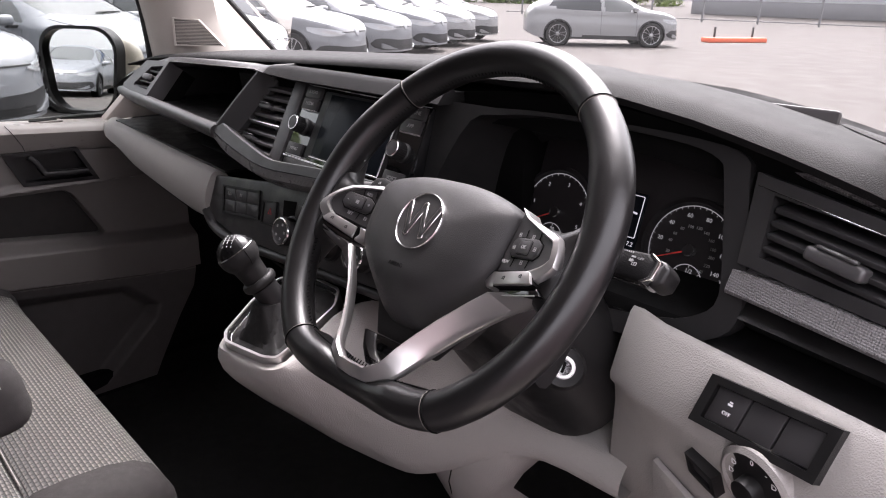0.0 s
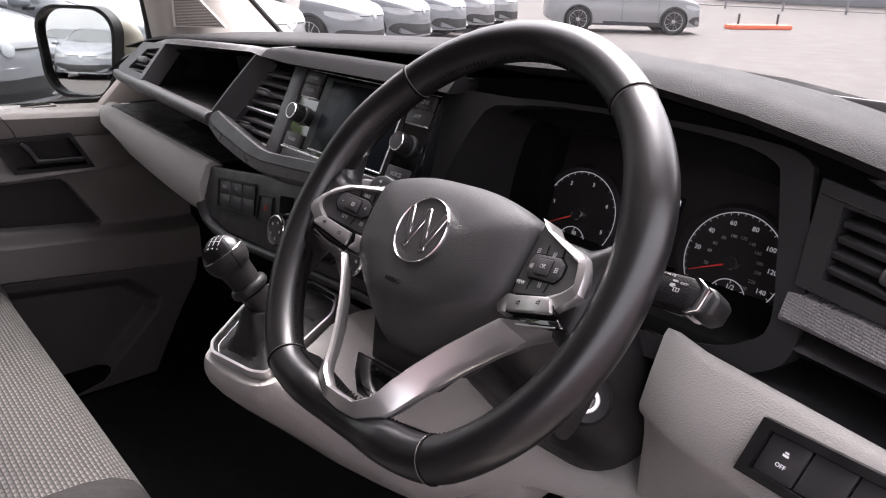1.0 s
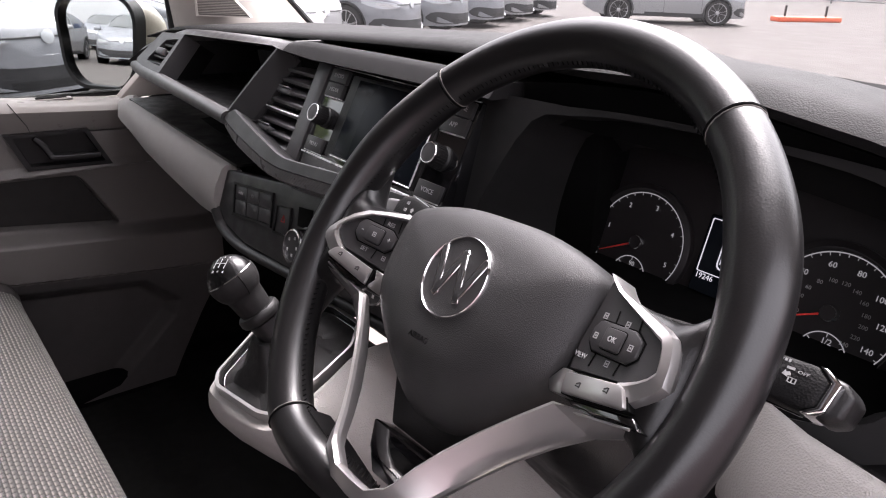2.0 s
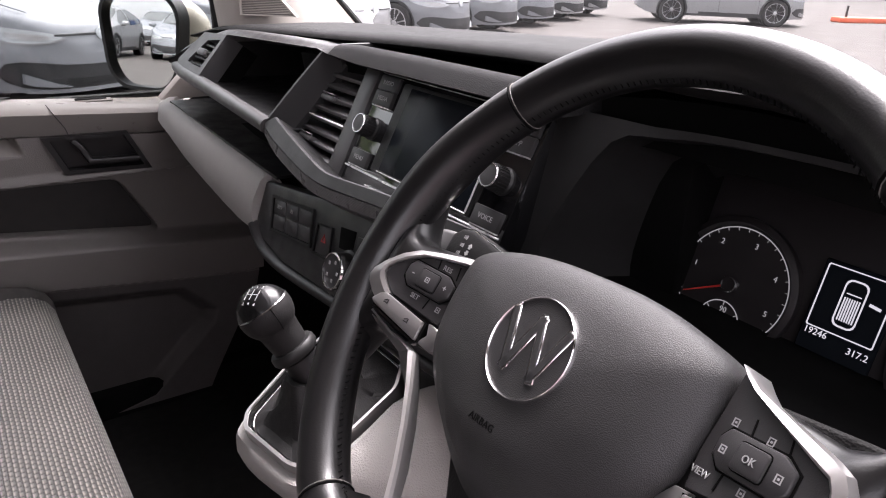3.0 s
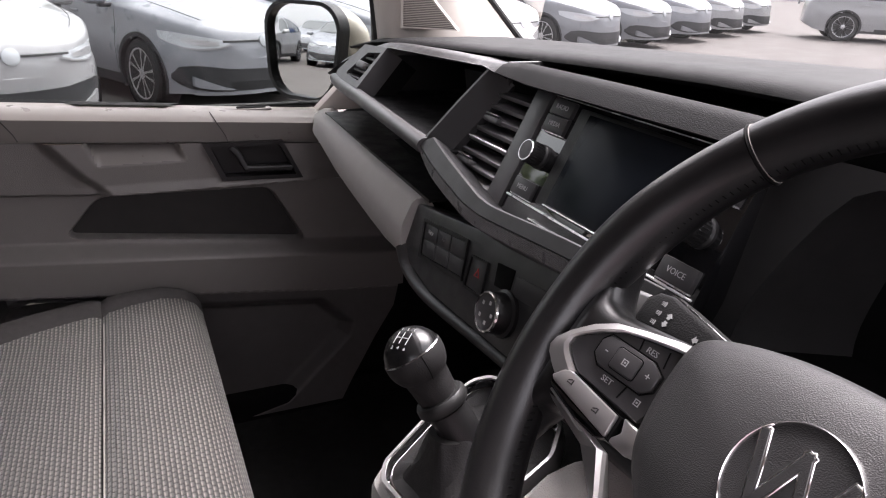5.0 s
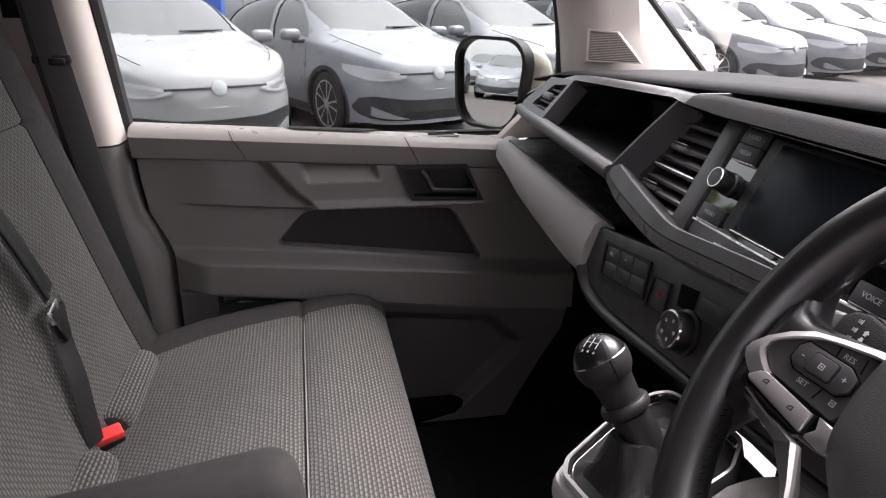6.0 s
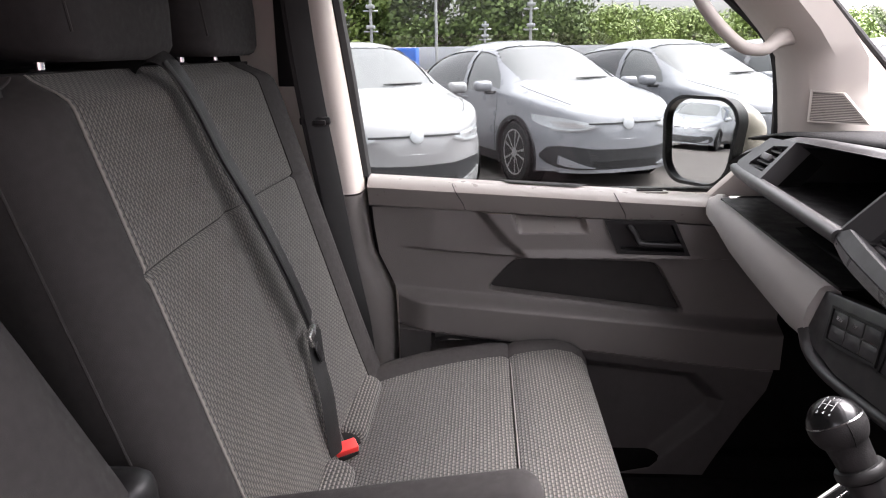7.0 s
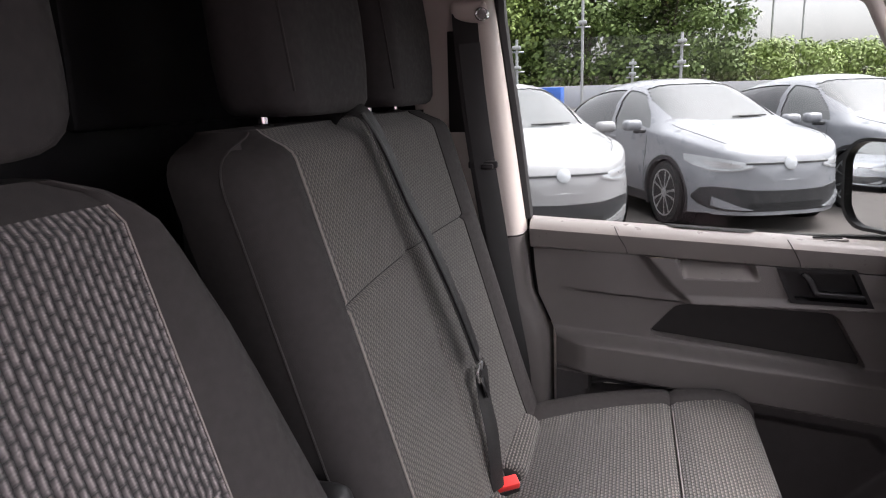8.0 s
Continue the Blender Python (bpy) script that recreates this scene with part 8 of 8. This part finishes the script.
        part("bonnet_gap", tube([(x, sgn * 0.80 * car_half(x), car_belt(x) + (car_top(x) - car_belt(x)) * 0.86) for x in (1.22, 1.4, 1.6, 1.8, 1.95, 2.05)], 0.004, 6), M_CLAD, car)
        part("wiper", tube([(1.14, sgn * 0.05 + 0.1, 1.152), (1.10, sgn * 0.05 + 0.45, 1.155)], 0.008, 6), M_CLAD, car)
    return car


def build_cars():
    white = make_car(M_PAINT_W, "white electric family car parked in a row")
    silver = make_car(M_PAINT_G, "pale silver-blue electric car parked in a row")
    grey = make_car(M_PAINT_D, "mid grey electric car parked in a row")

    def spot(x, y, yaw):
        return Matrix.Translation((x, y, 0.0)) @ Matrix.Rotation(radians(yaw), 4, "Z")
    used = set()

    def place(proto, x, y, yaw):
        if proto.name not in used:
            used.add(proto.name)
            proto.matrix_basis = spot(x, y, yaw)
        else:
            copy_thing(proto, spot(x, y, yaw))
    W, S, G = white, silver, grey
    # the long row beside and ahead of the van, noses towards it
    for k, proto in zip(range(0, 9), (W, S, S, W, G, G, S, W, W)):
        q = k + (0.2 if k > 3 else 0.0)
        place(proto, -8.08 - 1.13 * q, -1.49 + 2.17 * q, 25.0)
    place(W, -12.7, 19.2, 46.6)
    # rows behind, seen in the door mirror
    for k in range(6):
        place((W, S, W, G, W, S)[k], -6.5 + 2.7 * k, -24.0 - 0.8 * k, 95)
    for k in range(7):
        place((W, W, S, W, G, W, W)[k], -12 + 2.8 * k, -36.0, 90)


def build_tree(x, y, h, w, seed, leaf, dense):
    rnd = random.Random(seed)
    t = thing("tree", (x, y, 0), "broad green leafy tree beyond the car park", "tree", "trees")
    trunk = [Vector((x + rnd.uniform(-0.2, 0.2) * k, y + rnd.uniform(-0.2, 0.2) * k, h * 0.16 * k)) for k in range(5)]
    bits = [sweep(catmull(trunk, 3), lambda q: circle(0.35 * (1 - 0.8 * q) * h / 9, 8), up=(0, 1, 0))]
    for k in range(7):
        a = rnd.uniform(0, 6.28)
        z0 = h * rnd.uniform(0.25, 0.6)
        bits.append(sweep([Vector((x, y, z0)), Vector((x + w * 0.25 * math.cos(a), y + w * 0.25 * math.sin(a), z0 + h * 0.1)), Vector((x + w * 0.42 * math.cos(a), y + w * 0.42 * math.sin(a), z0 + h * 0.22))], lambda q: circle(0.12 * (1 - 0.7 * q), 6), up=(0, 0, 1)))
    part("trunk", joined(*bits), M_BARK, t, "brown trunk and limbs")
    vs, fs = [], []
    clumps = []
    for k in range(dense * 2):
        a, b = rnd.uniform(0, 6.283), rnd.uniform(-1.0, 1.0)
        r = w * 0.5 * (0.45 + 0.55 * rnd.random() ** 0.5) * math.sqrt(max(0.05, 1 - max(0, b) ** 2.6)) * rnd.uniform(0.85, 1.1)
        clumps.append((x + r * math.cos(a), y + r * math.sin(a), h * 0.5 + h * 0.46 * b, w * rnd.uniform(0.08, 0.14)))
    for cx, cy, cz, cr in clumps:
        for q in range(95):
            d = Vector((rnd.gauss(0, 1), rnd.gauss(0, 1), rnd.gauss(0, 1))).normalized() * cr * rnd.uniform(0.6, 1.05)
            c = Vector((cx, cy, max(0.1, cz + d.z * 0.75)))  + Vector((d.x, d.y, 0))
            s = rnd.uniform(0.09, 0.17) * w / 9
            nrm = (d.normalized() + Vector((rnd.uniform(-0.6, 0.6), rnd.uniform(-0.6, 0.6), rnd.uniform(-0.2, 0.8)))).normalized()
            u = nrm.orthogonal().normalized()
            v = nrm.cross(u)
            i0 = len(vs)
            vs += [c + u * s, c + v * s * 0.7, c - u * s, c - v * s * 0.7]
            fs.append((i0, i0 + 1, i0 + 2, i0 + 3))
    me = bpy.data.meshes.new("crown")
    me.from_pydata([tuple(q) for q in vs], [], fs)
    me.materials.append(leaf)
    ob = new("crown", me)
    ob.parent = t
    ob.matrix_parent_inverse = base_of(t).inverted()
    tagged(ob, "uneven crown of green leaves", kind="stuff")


def leaves(name, dark, light):
    mt = bpy.data.materials.new(name)
    mt.use_nodes = True
    nt = mt.node_tree
    b = nt.nodes["Principled BSDF"]
    b.inputs["Roughness"].default_value = 0.65
    g = nt.nodes.new("ShaderNodeNewGeometry")
    tc = nt.nodes.new("ShaderNodeTexCoord")
    nz = nt.nodes.new("ShaderNodeTexNoise")
    nz.inputs["Scale"].default_value = 0.5
    nt.links.new(tc.outputs["Object"], nz.inputs["Vector"])
    f = math_node(nt, "ADD", math_node(nt, "MULTIPLY", g.outputs["Random Per Island"], 0.5), math_node(nt, "MULTIPLY", nz.outputs["Fac"], 0.6))
    mix = nt.nodes.new("ShaderNodeMix")
    mix.data_type = "RGBA"
    mix.inputs[6].default_value, mix.inputs[7].default_value = (*dark, 1), (*light, 1)
    nt.links.new(f, mix.inputs[0]), nt.links.new(mix.outputs[2], b.inputs["Base Color"])
    return mt


M_BARK = material("bark", (0.09, 0.07, 0.055), 0.9, grain=0.6, grain_size=12)
M_LEAF_A = leaves("deep_green_leaves", (0.06, 0.105, 0.025), (0.17, 0.24, 0.06))
M_LEAF_B = leaves("fresh_green_leaves", (0.13, 0.19, 0.04), (0.27, 0.35, 0.095))
M_GALV = material("galvanised_steel", (0.42, 0.43, 0.43), 0.45, metal=0.6)
M_WALL = material("pale_cladding", (0.5, 0.51, 0.52), 0.5, mottle=0.05, mottle_size=0.4)
M_BLUE = material("blue_plastic", (0.03, 0.13, 0.5), 0.4)
M_BAND = material("dark_blue_band", (0.03, 0.07, 0.19), 0.4)
M_ORANGE = material("orange_plastic", (0.8, 0.16, 0.08), 0.5)


def post_with_cameras(x, y, h, arms):
    p = thing("lamp_post", (x, y, 0), "slim galvanised post with small cameras", "post", "posts")
    part("pole", tube([(x, y, 0), (x, y, h)], 0.09, 10, (0, 1, 0)), M_GALV, p)
    for z in arms:
        part("camera_box", rbox(0.5, 0.5, 0.22, (x + 0.1, y, z), 0.05, 2), M_GALV, p)
        part("arm", rbox(0.12, 0.9, 0.1, (x, y, z - 0.25), 0.03, 1), M_GALV, p)


def build_distance():
    for k, (x, y, h, w, leaf, dense) in enumerate(((-62, -12, 11, 12, M_LEAF_B, 90), (-64, -3.5, 15, 15, M_LEAF_A, 130), (-62, 3.0, 14.5, 11.5, M_LEAF_A, 130), (-66, 12, 4.4, 10, M_LEAF_B, 60), (-80, 20, 4.6, 12, M_LEAF_B, 70), (-90, 32, 5.2, 12, M_LEAF_B, 70), (-84, 42, 4.6, 12, M_LEAF_A, 70),
                                                   (-80, 54, 7.5, 13, M_LEAF_B, 70), (-74, 66, 8, 13, M_LEAF_A, 70), (-66, 78, 8, 14, M_LEAF_A, 70), (-58, -26, 12, 13, M_LEAF_A, 90), (-56, 88, 8, 14, M_LEAF_B, 70))):
        build_tree(x, y, h, w, 11 + k, leaf, dense)
    post_with_cameras(-45, -2.8, 9.5, (5.2,))
    post_with_cameras(-45, 2.95, 4.4, (3.9, 2.7))
    post_with_cameras(-45, -6.8, 4.4, (3.9, 2.7))
    post_with_cameras(-52, 0.2, 3.2, (2.9, 2.2))
    post_with_cameras(-70, 12.0, 9.0, (8.6,))
    post_with_cameras(-75, 15.5, 9.8, (9.2,))
    # pale hoarding and blue containers at the far edge
    solo("hoarding", rbox(0.3, 60, 1.5, (-50, 8, 0.75), 0.02), M_WALL, "pale hoarding along the far edge of the car park", "hoarding")
    solo("container", rbox(2.4, 1.5, 1.45, (-47, -4.9, 0.725), 0.05), M_BLUE, "blue plastic container by the hoarding", "container")
    # building ahead, behind a mesh fence
    b = thing("warehouse", (-10, 56, 0), "long pale clad warehouse with grey plinth", "building")
    part("wall", rbox(70, 8, 9, (4, 62, 5.6), 0.05), M_WALL, b)
    part("plinth", rbox(70.2, 8.2, 1.1, (4, 62, 0.55), 0.05), M_WALL_D, b, "grey plinth")
    f = thing("mesh_fence", (-10, 46, 0), "grey steel mesh fence with slim posts", "fence")
    for k in range(18):
        part("post", rbox(0.1, 0.1, 2.4, (-34 + 3.2 * k, 40 + 0.35 * k, 1.2), 0.01, 1), M_WALL_D, f)
    for z in (0.15, 1.2, 2.3):
        part("rail", rbox(58, 0.04, 0.05, (0, 0, 0), 0, 1, Matrix.Translation((-6.5, 43.0, z)) @ pose(0, 0, 0, 0, 0, 6.25)), M_WALL_D, f)
    s = thing("barrier_foot", (-11, 24.6, 0), "orange plastic barrier lying on the tarmac", "barrier")
    part("board", rbox(2.3, 0.5, 0.16, (0, 0, 0.08), 0.04, 2, Matrix.Translation((-11.05, 24.8, 0)) @ pose(0, 0, 0, 0, 0, 62)), M_ORANGE, s)
    for u in (-0.8, 0.7):
        part("peg", rbox(0.06, 0.06, 0.4, (u, 0, 0.3), 0.01, 1, Matrix.Translation((-11.05, 24.8, 0)) @ pose(0, 0, 0, 0, 0, 62)), M_CLAD, s)
    for k, (x, y) in enumerate(((-9.6, 42.5), (-3.5, 43.6))):
        solo("wheeled_bin", rbox(1.2, 1.0, 1.3, (x, y, 0.65), 0.08, 2), M_BLUE, "blue plastic wheeled bin near the fence", "bin", group="blue bins")
    # showroom behind, seen in the door mirror
    r = thing("showroom", (-5, -52, 0), "low white showroom with a dark blue band", "building")
    part("wall", rbox(80, 10, 5.2, (0, -55, 2.6), 0.05), M_WALL, r)
    part("band", rbox(80.4, 10.4, 1.0, (0, -55, 5.2), 0.05), M_BAND, r, "dark blue band below the roof")


build_ground()
build_cars()
build_distance()
